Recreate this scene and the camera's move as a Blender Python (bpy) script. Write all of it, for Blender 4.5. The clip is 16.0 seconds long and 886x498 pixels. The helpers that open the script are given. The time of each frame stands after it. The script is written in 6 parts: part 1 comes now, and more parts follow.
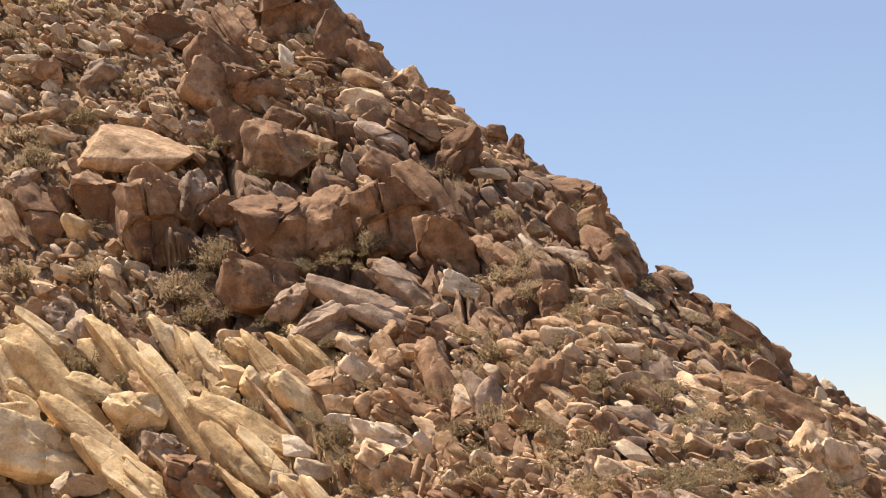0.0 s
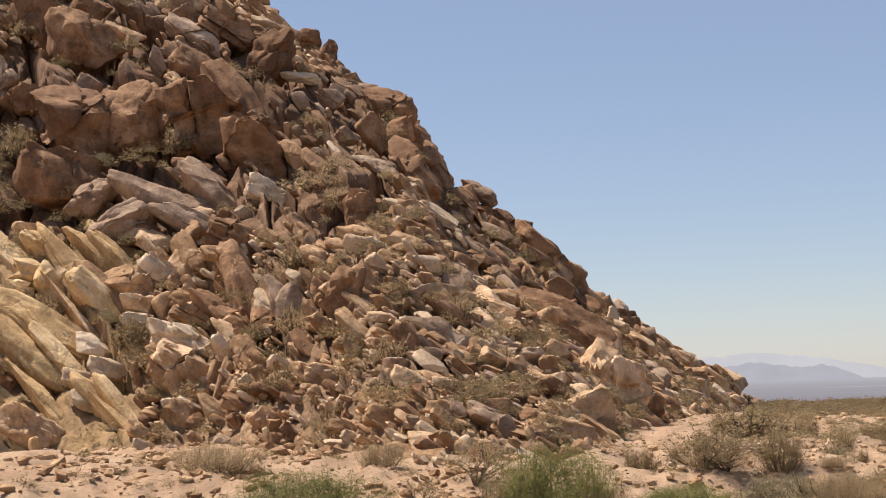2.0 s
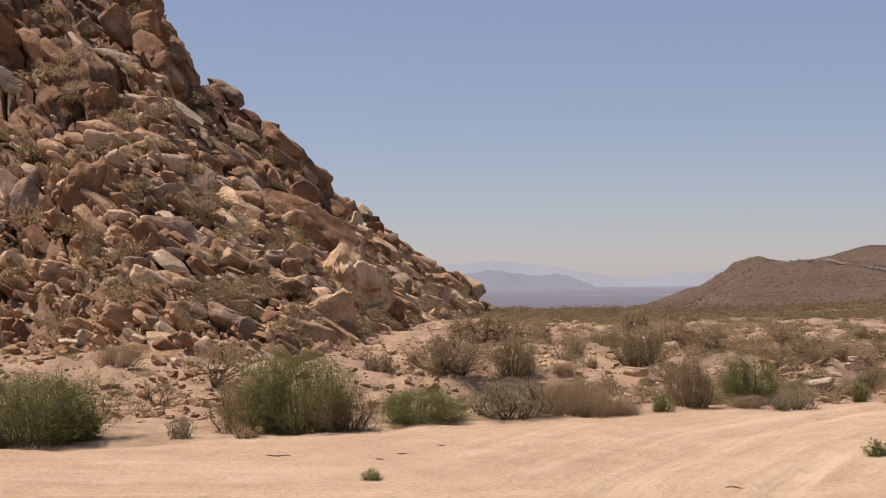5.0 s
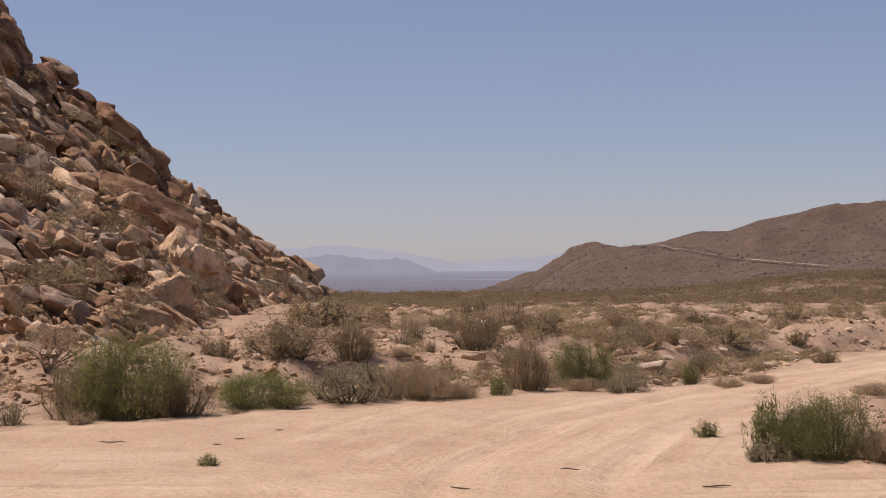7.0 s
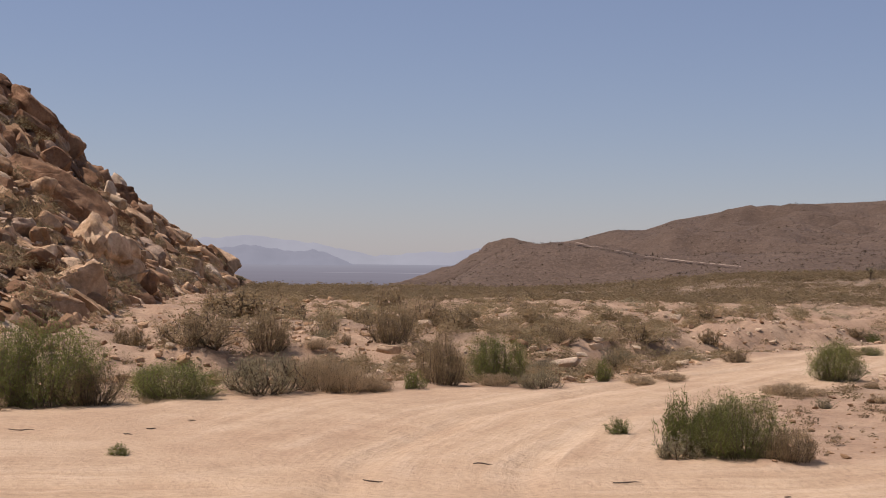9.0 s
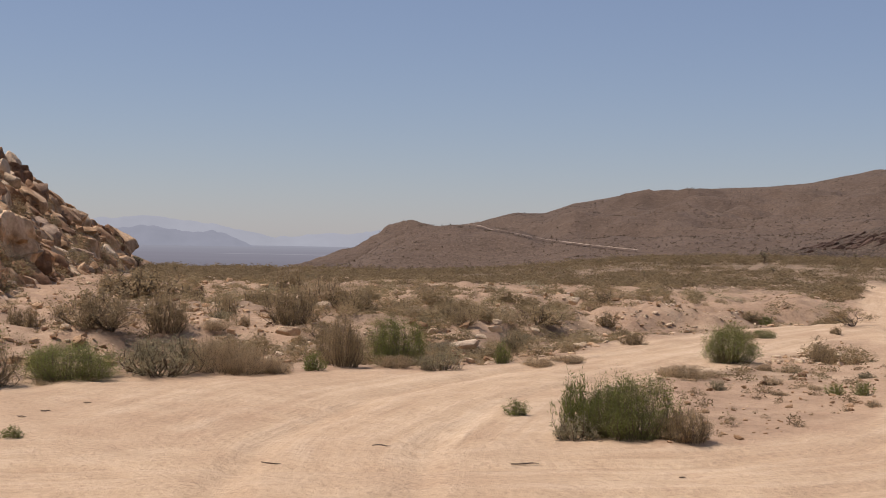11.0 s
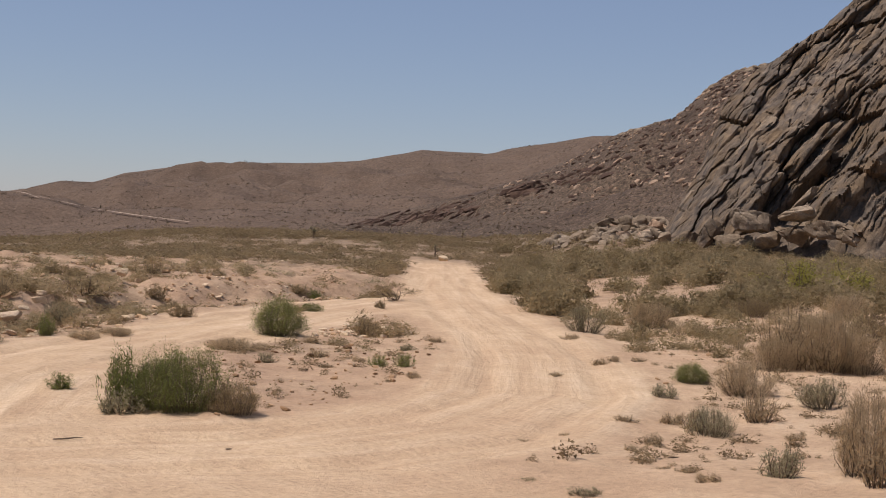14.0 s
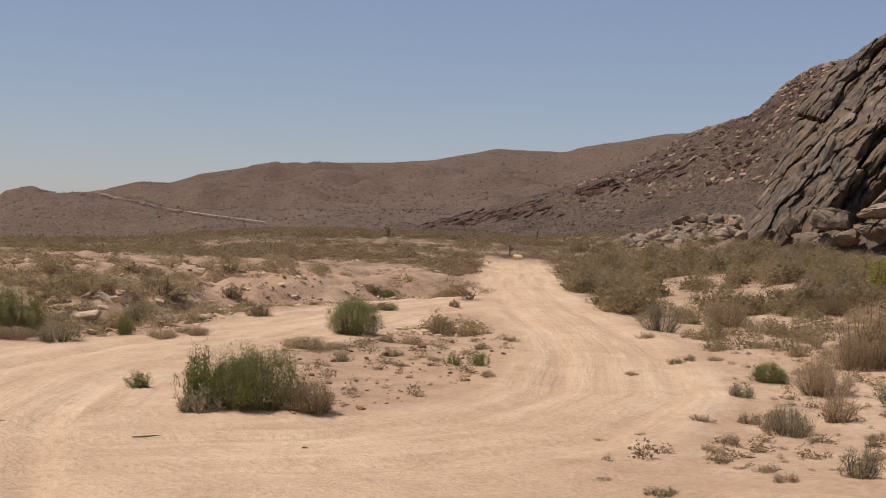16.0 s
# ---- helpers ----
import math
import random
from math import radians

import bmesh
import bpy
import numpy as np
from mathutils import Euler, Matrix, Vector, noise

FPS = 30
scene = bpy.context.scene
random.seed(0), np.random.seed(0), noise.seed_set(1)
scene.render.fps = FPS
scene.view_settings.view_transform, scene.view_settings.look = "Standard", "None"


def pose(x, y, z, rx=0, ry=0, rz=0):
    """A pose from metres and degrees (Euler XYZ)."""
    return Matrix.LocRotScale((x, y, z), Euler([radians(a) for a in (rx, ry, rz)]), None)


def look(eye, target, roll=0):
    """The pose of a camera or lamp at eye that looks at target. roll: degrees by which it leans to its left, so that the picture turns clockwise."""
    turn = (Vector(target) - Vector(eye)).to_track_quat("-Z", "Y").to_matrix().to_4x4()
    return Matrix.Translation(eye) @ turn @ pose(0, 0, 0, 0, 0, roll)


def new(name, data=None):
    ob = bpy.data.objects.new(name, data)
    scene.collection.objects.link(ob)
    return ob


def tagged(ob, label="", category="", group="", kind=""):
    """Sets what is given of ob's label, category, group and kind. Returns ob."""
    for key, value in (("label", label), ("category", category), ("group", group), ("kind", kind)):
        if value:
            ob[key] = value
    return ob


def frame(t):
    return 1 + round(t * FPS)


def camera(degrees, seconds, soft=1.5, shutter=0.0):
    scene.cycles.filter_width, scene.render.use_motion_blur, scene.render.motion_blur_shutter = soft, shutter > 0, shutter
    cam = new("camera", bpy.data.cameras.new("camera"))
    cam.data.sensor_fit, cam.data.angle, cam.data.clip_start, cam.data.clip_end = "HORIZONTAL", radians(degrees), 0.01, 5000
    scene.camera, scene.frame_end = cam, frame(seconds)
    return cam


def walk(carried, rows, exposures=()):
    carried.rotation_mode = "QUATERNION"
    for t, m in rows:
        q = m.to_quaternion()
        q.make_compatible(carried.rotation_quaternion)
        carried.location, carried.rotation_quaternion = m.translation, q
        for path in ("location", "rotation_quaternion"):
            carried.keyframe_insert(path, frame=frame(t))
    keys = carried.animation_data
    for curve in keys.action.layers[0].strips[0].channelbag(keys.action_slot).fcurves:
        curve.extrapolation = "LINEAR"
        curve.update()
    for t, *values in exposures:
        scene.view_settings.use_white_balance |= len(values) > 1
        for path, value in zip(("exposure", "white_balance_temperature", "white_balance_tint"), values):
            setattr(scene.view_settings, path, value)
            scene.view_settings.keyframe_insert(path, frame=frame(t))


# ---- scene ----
cam = camera(32.94, 16.0, soft=1.0)
EYE = 2.1
# seconds, heading (left is plus), pitch, lean
TURNS = [
    (0.0, 23.67, 8.79, 4.03),
    (0.5, 21.57, 7.32, 3.20),
    (1.0, 19.63, 6.38, 3.16),
    (1.5, 17.64, 5.56, 2.14),
    (2.0, 15.94, 4.87, 1.96),
    (2.5, 14.23, 4.34, 1.53),
    (3.0, 12.23, 3.67, 1.50),
    (3.5, 10.48, 2.64, 1.31),
    (4.0, 8.78, 1.49, 1.39),
    (4.2, 8.19, 1.23, 1.18),
    (6.3, 2.38, 0.78, 0.56),
    (6.5, 1.63, 0.65, 0.46),
    (7.0, 0.00, 0.30, 0.50),
    (7.5, -0.91, 0.09, 0.03),
    (8.0, -1.43, 0.05, 0.00),
    (8.5, -2.27, -0.05, -0.36),
    (8.7, -2.64, 0.10, -0.58),
    (10.8, -6.36, -0.64, -0.82),
    (11.0, -6.97, -0.56, -1.13),
    (11.5, -11.00, -0.41, -1.09),
    (12.0, -16.54, -1.28, 0.05),
    (12.5, -20.75, -1.26, -1.73),
    (13.0, -23.05, -0.82, -3.68),
    (13.5, -23.66, -0.81, -2.54),
    (14.0, -23.99, -1.05, -2.60),
    (14.5, -23.98, -1.12, -1.93),
    (15.0, -22.25, -1.25, -1.32),
    (15.5, -20.40, -1.52, -1.03),
    (16.0, -21.15, -1.21, -2.37),
]
walk(cam, [(t, pose(0, 0, EYE, 90 + pitch, lean, heading)) for t, heading, pitch, lean in TURNS],
     exposures=[(0, 0.76, 6800, 14), (1.5, 0.44, 6800, 15), (2.5, 0.31, 6800, 15), (4, 0.08, 6800, 18), (6.5, -0.17, 6560, 26), (9, -0.24, 6500, 23), (11.5, -0.22, 6350, 18), (12.5, -0.24, 6150, 16), (14, -0.2, 6380, 18), (16, -0.2, 6550, 19)])

# ---- light ----
SUN_HEADING, SUN_HEIGHT = 82.0, 63.0
world = bpy.data.worlds.new("sky")
scene.world = world
world.use_nodes = True
wn = world.node_tree.nodes
sky = wn.new("ShaderNodeTexSky")
sky.sky_type = "NISHITA"
sky.sun_disc = False
sky.sun_elevation = radians(SUN_HEIGHT)
sky.sun_rotation = radians(-SUN_HEADING)
sky.altitude = 900
sky.air_density = 1.0
sky.dust_density = 0.3
sky.ozone_density = 1.6
cast = wn.new("ShaderNodeMix")
cast.data_type = "RGBA"
cast.inputs[0].default_value = 0.42  # pale dusty air over the whole sky
cast.inputs[7].default_value = (2.75, 3.5, 5.05, 1)
world.node_tree.links.new(sky.outputs[0], cast.inputs[6])
world.node_tree.links.new(cast.outputs[2], wn["Background"].inputs[0])
wn["Background"].inputs[1].default_value = 0.095
lamp = bpy.data.lights.new("sun", "SUN")
lamp.energy = 5.0
lamp.angle = radians(0.5)
lamp.color = (1.0, 0.94, 0.84)
sun = new("sun", lamp)
sh, se = radians(SUN_HEADING), radians(SUN_HEIGHT)
sun.matrix_world = look((-60 * math.sin(sh) * math.cos(se), 60 * math.cos(sh) * math.cos(se), 60 * math.sin(se)), (0, 0, 0))


# ---- materials ----
def node(tree, kind, **values):
    n = tree.nodes.new(kind)
    for key, value in values.items():
        n.inputs[key.replace("_", " ")].default_value = value
    return n


def noise_of(tree, vector, scale, detail=6.0, rough=0.6):
    n = node(tree, "ShaderNodeTexNoise", Scale=scale, Detail=detail, Roughness=rough)
    tree.links.new(vector, n.inputs["Vector"])
    return n.outputs["Fac"]


def ramp(tree, fac, stops):
    r = tree.nodes.new("ShaderNodeValToRGB")
    while len(r.color_ramp.elements) < len(stops):
        r.color_ramp.elements.new(0.5)
    for e, (at, c) in zip(r.color_ramp.elements, stops):
        e.position, e.color = at, (*c, 1)
    tree.links.new(fac, r.inputs[0])
    return r.outputs[0]


def mix(tree, fac, a, b, how="MIX"):
    m = tree.nodes.new("ShaderNodeMix")
    m.data_type, m.blend_type = "RGBA", how
    for socket, value in ((m.inputs[0], fac), (m.inputs[6], a), (m.inputs[7], b)):
        if isinstance(value, bpy.types.NodeSocket):
            tree.links.new(value, socket)
        else:
            socket.default_value = value if isinstance(value, float) else (*value, 1)
    return m.outputs[2]


def sums(tree, how, a, b):
    m = tree.nodes.new("ShaderNodeMath")
    m.operation = how
    for socket, value in zip(m.inputs, (a, b)):
        if isinstance(value, bpy.types.NodeSocket):
            tree.links.new(value, socket)
        else:
            socket.default_value = value
    return m.outputs[0]


def fresh(name, rough):
    m = bpy.data.materials.new(name)
    m.use_nodes = True
    t = m.node_tree
    b = t.nodes["Principled BSDF"]
    b.inputs["Roughness"].default_value = rough
    b.inputs["Specular IOR Level"].default_value = 0.25
    g = t.nodes.new("ShaderNodeNewGeometry")
    return m, t, b, g


def bumped(t, b, height, strength, distance):
    n = node(t, "ShaderNodeBump", Strength=strength, Distance=distance)
    t.links.new(height, n.inputs["Height"])
    t.links.new(n.outputs[0], b.inputs["Normal"])


def rock_material(name, dark, mid, pale, stain, amount, zones=()):
    """Granite: a base of three tones, a darker coat of desert varnish in patches, coarse grain and cracks."""
    m, t, b, g = fresh(name, 0.92)
    at = g.outputs["Position"]
    big = noise_of(t, at, 0.55, 5.0, 0.55)
    patch = noise_of(t, at, 1.6, 8.0, 0.62)
    grain = noise_of(t, at, 9.0, 5.0, 0.75)
    info = t.nodes.new("ShaderNodeObjectInfo")
    varied = sums(t, "ADD", sums(t, "MULTIPLY", info.outputs["Random"], 0.2), sums(t, "MULTIPLY", g.outputs["Random Per Island"], 0.16))
    tone = sums(t, "ADD", sums(t, "SUBTRACT", patch, 0.2), varied)
    base = ramp(t, tone, [(0.34, dark), (0.5, mid), (0.65, pale)])
    for channel, tones in enumerate(zones):
        where = t.nodes.new("ShaderNodeAttribute")
        where.attribute_name = "zone"
        sep = t.nodes.new("ShaderNodeSeparateXYZ")
        t.links.new(where.outputs["Vector"], sep.inputs[0])
        base = mix(t, sep.outputs[channel], base, ramp(t, tone, list(zip((0.34, 0.5, 0.68), tones))))
    coat = ramp(t, sums(t, "ADD", sums(t, "MULTIPLY", big, 0.8), sums(t, "MULTIPLY", patch, 0.35)), [(0.5, (0, 0, 0)), (0.72, (amount,) * 3)])
    col = mix(t, coat, base, stain)
    col = mix(t, 0.42, col, ramp(t, grain, [(0.32, (0.22, 0.21, 0.2)), (0.5, (0.5, 0.49, 0.48)), (0.66, (0.72, 0.7, 0.68))]), "OVERLAY")
    crack = node(t, "ShaderNodeTexVoronoi", Scale=0.55)
    crack.feature = "DISTANCE_TO_EDGE"
    wob = t.nodes.new("ShaderNodeVectorMath")
    wob.operation = "ADD"
    warp = node(t, "ShaderNodeTexNoise", Scale=1.3, Detail=3.0)
    t.links.new(at, warp.inputs["Vector"])
    t.links.new(at, wob.inputs[0])
    t.links.new(warp.outputs["Color"], wob.inputs[1])
    t.links.new(wob.outputs[0], crack.inputs["Vector"])
    line = sums(t, "MINIMUM", sums(t, "MULTIPLY", crack.outputs["Distance"], 26.0), 1.0)
    open_here = ramp(t, big, [(0.5, (0, 0, 0)), (0.64, (0.8, 0.8, 0.8))])
    seam = mix(t, open_here, (1.0, 1.0, 1.0), ramp(t, line, [(0.0, (0.68, 0.63, 0.58)), (0.5, (1, 1, 1))]))
    t.links.new(mix(t, 1.0, col, seam, "MULTIPLY"), b.inputs["Base Color"])
    h = sums(t, "ADD", sums(t, "ADD", sums(t, "MULTIPLY", patch, 0.8), sums(t, "MULTIPLY", grain, 0.3)), sums(t, "MULTIPLY", line, 0.12))
    bumped(t, b, h, 0.8, 0.14)
    return m


ROCK_TAN = rock_material("tan_granite", (0.27, 0.157, 0.079), (0.475, 0.305, 0.168), (0.75, 0.535, 0.335), (0.29, 0.165, 0.09), 0.5)
ROCK_GOLD = rock_material("golden_granite", (0.41, 0.268, 0.125), (0.64, 0.445, 0.225), (0.82, 0.625, 0.37), (0.36, 0.21, 0.1), 0.6)
ROCK_BROWN = rock_material("varnished_granite", (0.165, 0.088, 0.046), (0.3, 0.168, 0.09), (0.46, 0.28, 0.158), (0.135, 0.068, 0.036), 0.65)
ROCK_GREY = rock_material("grey_granite", (0.23, 0.152, 0.098), (0.37, 0.258, 0.175), (0.51, 0.38, 0.27), (0.25, 0.155, 0.095), 0.55)
ROCK_PALE = rock_material("pale_granite", (0.44, 0.325, 0.21), (0.61, 0.465, 0.31), (0.73, 0.575, 0.405), (0.38, 0.255, 0.155), 0.4)
ROCK_CLIFF = rock_material("cliff_granite", (0.08, 0.064, 0.05), (0.145, 0.114, 0.087), (0.27, 0.21, 0.148), (0.155, 0.1, 0.05), 0.65)
HILL_ROCK = rock_material("hillside_rock", (0.2, 0.122, 0.068), (0.37, 0.24, 0.137), (0.52, 0.365, 0.225), (0.2, 0.12, 0.07), 0.6,
                          zones=(((0.14, 0.08, 0.047), (0.25, 0.147, 0.086), (0.38, 0.245, 0.15)), ((0.29, 0.185, 0.09), (0.42, 0.29, 0.15), (0.58, 0.42, 0.24))))
ROCKS = {"tan": ROCK_TAN, "brown": ROCK_BROWN, "grey": ROCK_GREY, "pale": ROCK_PALE, "cliff": ROCK_CLIFF, "gold": ROCK_GOLD,
         "rust": rock_material("rusty_rock", (0.06, 0.036, 0.026), (0.105, 0.064, 0.044), (0.17, 0.11, 0.076), (0.07, 0.04, 0.027), 0.5),
         "ledge": rock_material("ledge_granite", (0.13, 0.098, 0.068), (0.22, 0.168, 0.118), (0.33, 0.26, 0.185), (0.17, 0.115, 0.065), 0.5)}


def ground_material():
    """Pinkish decomposed granite: paler and streaked where wheels have packed it, littered and pebbled elsewhere."""
    m, t, b, g = fresh("desert_sand", 0.95)
    at = g.outputs["Position"]
    track = t.nodes.new("ShaderNodeAttribute")
    track.attribute_name = "track"
    sep = t.nodes.new("ShaderNodeSeparateXYZ")
    t.links.new(track.outputs["Vector"], sep.inputs[0])
    wide = noise_of(t, at, 0.22, 5.0, 0.6)
    mid = noise_of(t, at, 1.4, 6.0, 0.62)
    fine = noise_of(t, at, 14.0, 5.0, 0.7)
    lie = t.nodes.new("ShaderNodeCombineXYZ")
    t.links.new(sums(t, "MULTIPLY", sep.outputs[0], 3.2), lie.inputs[0])
    t.links.new(sums(t, "MULTIPLY", sep.outputs[1], 0.13), lie.inputs[1])
    streak = noise_of(t, lie.outputs[0], 1.0, 5.0, 0.65)
    sure = t.nodes.new("ShaderNodeAttribute")
    sure.attribute_name = "sure"
    streak = sums(t, "ADD", 0.5, sums(t, "MULTIPLY", sums(t, "SUBTRACT", streak, 0.5), sure.outputs["Fac"]))
    loose = ramp(t, mid, [(0.3, (0.25, 0.165, 0.105)), (0.5, (0.385, 0.263, 0.167)), (0.72, (0.5, 0.36, 0.235))])
    loose = mix(t, ramp(t, wide, [(0.42, (0, 0, 0)), (0.66, (0.75, 0.75, 0.75))]), loose, (0.385, 0.245, 0.152))
    litter = t.nodes.new("ShaderNodeAttribute")
    litter.attribute_name = "litter"
    loose = mix(t, litter.outputs["Fac"], loose, ramp(t, mid, [(0.35, (0.15, 0.108, 0.068)), (0.62, (0.3, 0.212, 0.137))]))
    packed = ramp(t, sums(t, "ADD", sums(t, "MULTIPLY", streak, 0.65), sums(t, "MULTIPLY", mid, 0.35)),
                  [(0.33, (0.42, 0.283, 0.172)), (0.5, (0.545, 0.388, 0.245)), (0.66, (0.65, 0.49, 0.33))])
    packed = mix(t, ramp(t, wide, [(0.45, (0, 0, 0)), (0.68, (0.6, 0.6, 0.6))]), packed, (0.445, 0.298, 0.182))
    col = mix(t, sep.outputs[2], loose, packed)
    pebble = ramp(t, fine, [(0.3, (0.34, 0.33, 0.32)), (0.45, (0.5, 0.49, 0.48)), (0.66, (0.6, 0.59, 0.58))])
    col = mix(t, 0.7, col, pebble, "OVERLAY")
    t.links.new(col, b.inputs["Base Color"])
    h = sums(t, "ADD", sums(t, "MULTIPLY", fine, 0.35), sums(t, "ADD", sums(t, "MULTIPLY", mid, 0.8), sums(t, "MULTIPLY", sums(t, "MULTIPLY", streak, sep.outputs[2]), 0.55)))
    bumped(t, b, h, 0.9, 0.12)
    return m


def soil_material(name, low, high, scrub, cover, scale, dots=0.0, stone=(0.3, 0.24, 0.19)):
    """Stony soil of a slope with low brush scattered over it."""
    m, t, b, g = fresh(name, 0.97)
    at = g.outputs["Position"]
    a = noise_of(t, at, scale * 0.12, 6.0, 0.6)
    c = noise_of(t, at, scale, 8.0, 0.75)
    d = noise_of(t, at, scale * 3.1, 4.0, 0.7)
    col = ramp(t, sums(t, "ADD", sums(t, "MULTIPLY", a, 0.5), sums(t, "MULTIPLY", c, 0.5)), [(0.4, low), (0.58, high)])
    spots = ramp(t, sums(t, "ADD", sums(t, "MULTIPLY", d, 0.65), sums(t, "MULTIPLY", a, 0.35)), [(0.47, (0, 0, 0)), (0.55, (cover,) * 3)])
    col = mix(t, spots, col, scrub)
    if dots:
        cell = node(t, "ShaderNodeTexVoronoi", Scale=dots)
        shift = node(t, "ShaderNodeTexNoise", Scale=dots * 1.7, Detail=3.0)
        t.links.new(at, shift.inputs["Vector"])
        drift = t.nodes.new("ShaderNodeVectorMath")
        drift.operation = "MULTIPLY_ADD"
        t.links.new(shift.outputs["Color"], drift.inputs[0])
        drift.inputs[1].default_value = (2.4 / dots,) * 3
        t.links.new(at, drift.inputs[2])
        t.links.new(drift.outputs[0], cell.inputs["Vector"])
        stony = node(t, "ShaderNodeTexVoronoi", Scale=dots * 1.25)
        t.links.new(drift.outputs[0], stony.inputs["Vector"])
        bare = sums(t, "SUBTRACT", sums(t, "MULTIPLY", stony.outputs["Distance"], 0.8), sums(t, "MULTIPLY", a, 0.55))
        col = mix(t, ramp(t, bare, [(0.0, (0.6, 0.6, 0.6)), (0.17, (0, 0, 0))]), col, stone)
        keep = sums(t, "SUBTRACT", cell.outputs["Distance"], sums(t, "MULTIPLY", a, 0.5))
        col = mix(t, ramp(t, keep, [(0.02, (0.75, 0.75, 0.75)), (0.2, (0, 0, 0))]), col, scrub)
    t.links.new(col, b.inputs["Base Color"])
    bumped(t, b, sums(t, "ADD", c, sums(t, "MULTIPLY", d, 0.5)), 0.35, 0.2 / scale)
    return m


def leaf_material(name, dark, light, back):
    m, t, b, g = fresh(name, 0.75)
    at = g.outputs["Position"]
    info = t.nodes.new("ShaderNodeObjectInfo")
    plant = t.nodes.new("ShaderNodeAttribute")
    plant.attribute_name = "tone"
    f = sums(t, "ADD", sums(t, "ADD", sums(t, "MULTIPLY", g.outputs["Random Per Island"], 0.16), sums(t, "MULTIPLY", plant.outputs["Fac"], 0.36)), sums(t, "ADD", sums(t, "MULTIPLY", info.outputs["Random"], 0.2), sums(t, "ADD", sums(t, "MULTIPLY", noise_of(t, at, 3.0), 0.2), sums(t, "MULTIPLY", noise_of(t, at, 0.7), 0.27))))
    col = ramp(t, f, [(0.15, dark), (0.6, light), (0.95, back)])
    t.links.new(col, b.inputs["Base Color"])
    thin = node(t, "ShaderNodeBsdfTranslucent")
    t.links.new(col, thin.inputs["Color"])
    both = node(t, "ShaderNodeMixShader", Fac=0.55)
    t.links.new(b.outputs[0], both.inputs[1])
    t.links.new(thin.outputs[0], both.inputs[2])
    t.links.new(both.outputs[0], t.nodes["Material Output"].inputs["Surface"])
    return m


SAND = ground_material()
FAR_SOIL = soil_material("scrub_slope", (0.092, 0.06, 0.04), (0.142, 0.095, 0.065), (0.068, 0.047, 0.032), 0.3, 0.03, 0.85, (0.17, 0.12, 0.085))
MID_SOIL = soil_material("stony_slope", (0.044, 0.028, 0.019), (0.106, 0.069, 0.045), (0.028, 0.02, 0.012), 0.6, 0.45, 1.5, (0.21, 0.15, 0.102))
TRACK_SOIL = soil_material("graded_track", (0.3, 0.223, 0.165), (0.41, 0.315, 0.24), (0.28, 0.21, 0.155), 0.3, 0.4)
GREEN = leaf_material("green_broom", (0.095, 0.105, 0.032), (0.208, 0.215, 0.066), (0.37, 0.35, 0.13))
FAR_SCRUB = leaf_material("far_scrub", (0.12, 0.085, 0.044), (0.25, 0.184, 0.1), (0.37, 0.285, 0.168))
OLIVE = leaf_material("olive_scrub", (0.175, 0.124, 0.064), (0.345, 0.253, 0.137), (0.48, 0.37, 0.22))
FAR_BUSH = leaf_material("slope_scrub", (0.05, 0.036, 0.02), (0.09, 0.066, 0.038), (0.15, 0.112, 0.067))
PALE_GRASS = leaf_material("slope_grass", (0.17, 0.12, 0.08), (0.27, 0.2, 0.14), (0.37, 0.285, 0.205))
BRUSH = leaf_material("brown_brush", (0.16, 0.118, 0.06), (0.3, 0.228, 0.12), (0.42, 0.33, 0.19))
DRY = leaf_material("dry_brush", (0.27, 0.19, 0.108), (0.44, 0.325, 0.19), (0.57, 0.44, 0.28))
GREYLEAF = leaf_material("grey_sage", (0.18, 0.152, 0.085), (0.32, 0.27, 0.16), (0.45, 0.385, 0.25))
YELLOW = leaf_material("yellow_brush", (0.17, 0.15, 0.035), (0.31, 0.27, 0.065), (0.46, 0.39, 0.12))
STRAW = leaf_material("straw_grass", (0.28, 0.2, 0.11), (0.42, 0.32, 0.18), (0.54, 0.43, 0.26))
FORB = leaf_material("dry_forb", (0.19, 0.13, 0.07), (0.29, 0.21, 0.12), (0.39, 0.3, 0.18))
WOOD = leaf_material("dead_wood", (0.13, 0.093, 0.066), (0.23, 0.168, 0.12), (0.35, 0.265, 0.192))


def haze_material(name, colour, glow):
    """Land many kilometres off; the dusty air's haze is put into its glowing colour."""
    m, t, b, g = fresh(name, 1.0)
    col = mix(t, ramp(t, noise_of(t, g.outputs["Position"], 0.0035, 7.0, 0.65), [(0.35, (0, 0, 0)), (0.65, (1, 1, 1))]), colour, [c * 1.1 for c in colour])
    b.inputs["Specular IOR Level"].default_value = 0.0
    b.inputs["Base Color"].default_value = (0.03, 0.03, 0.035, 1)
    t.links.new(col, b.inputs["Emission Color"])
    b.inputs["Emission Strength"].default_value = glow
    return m




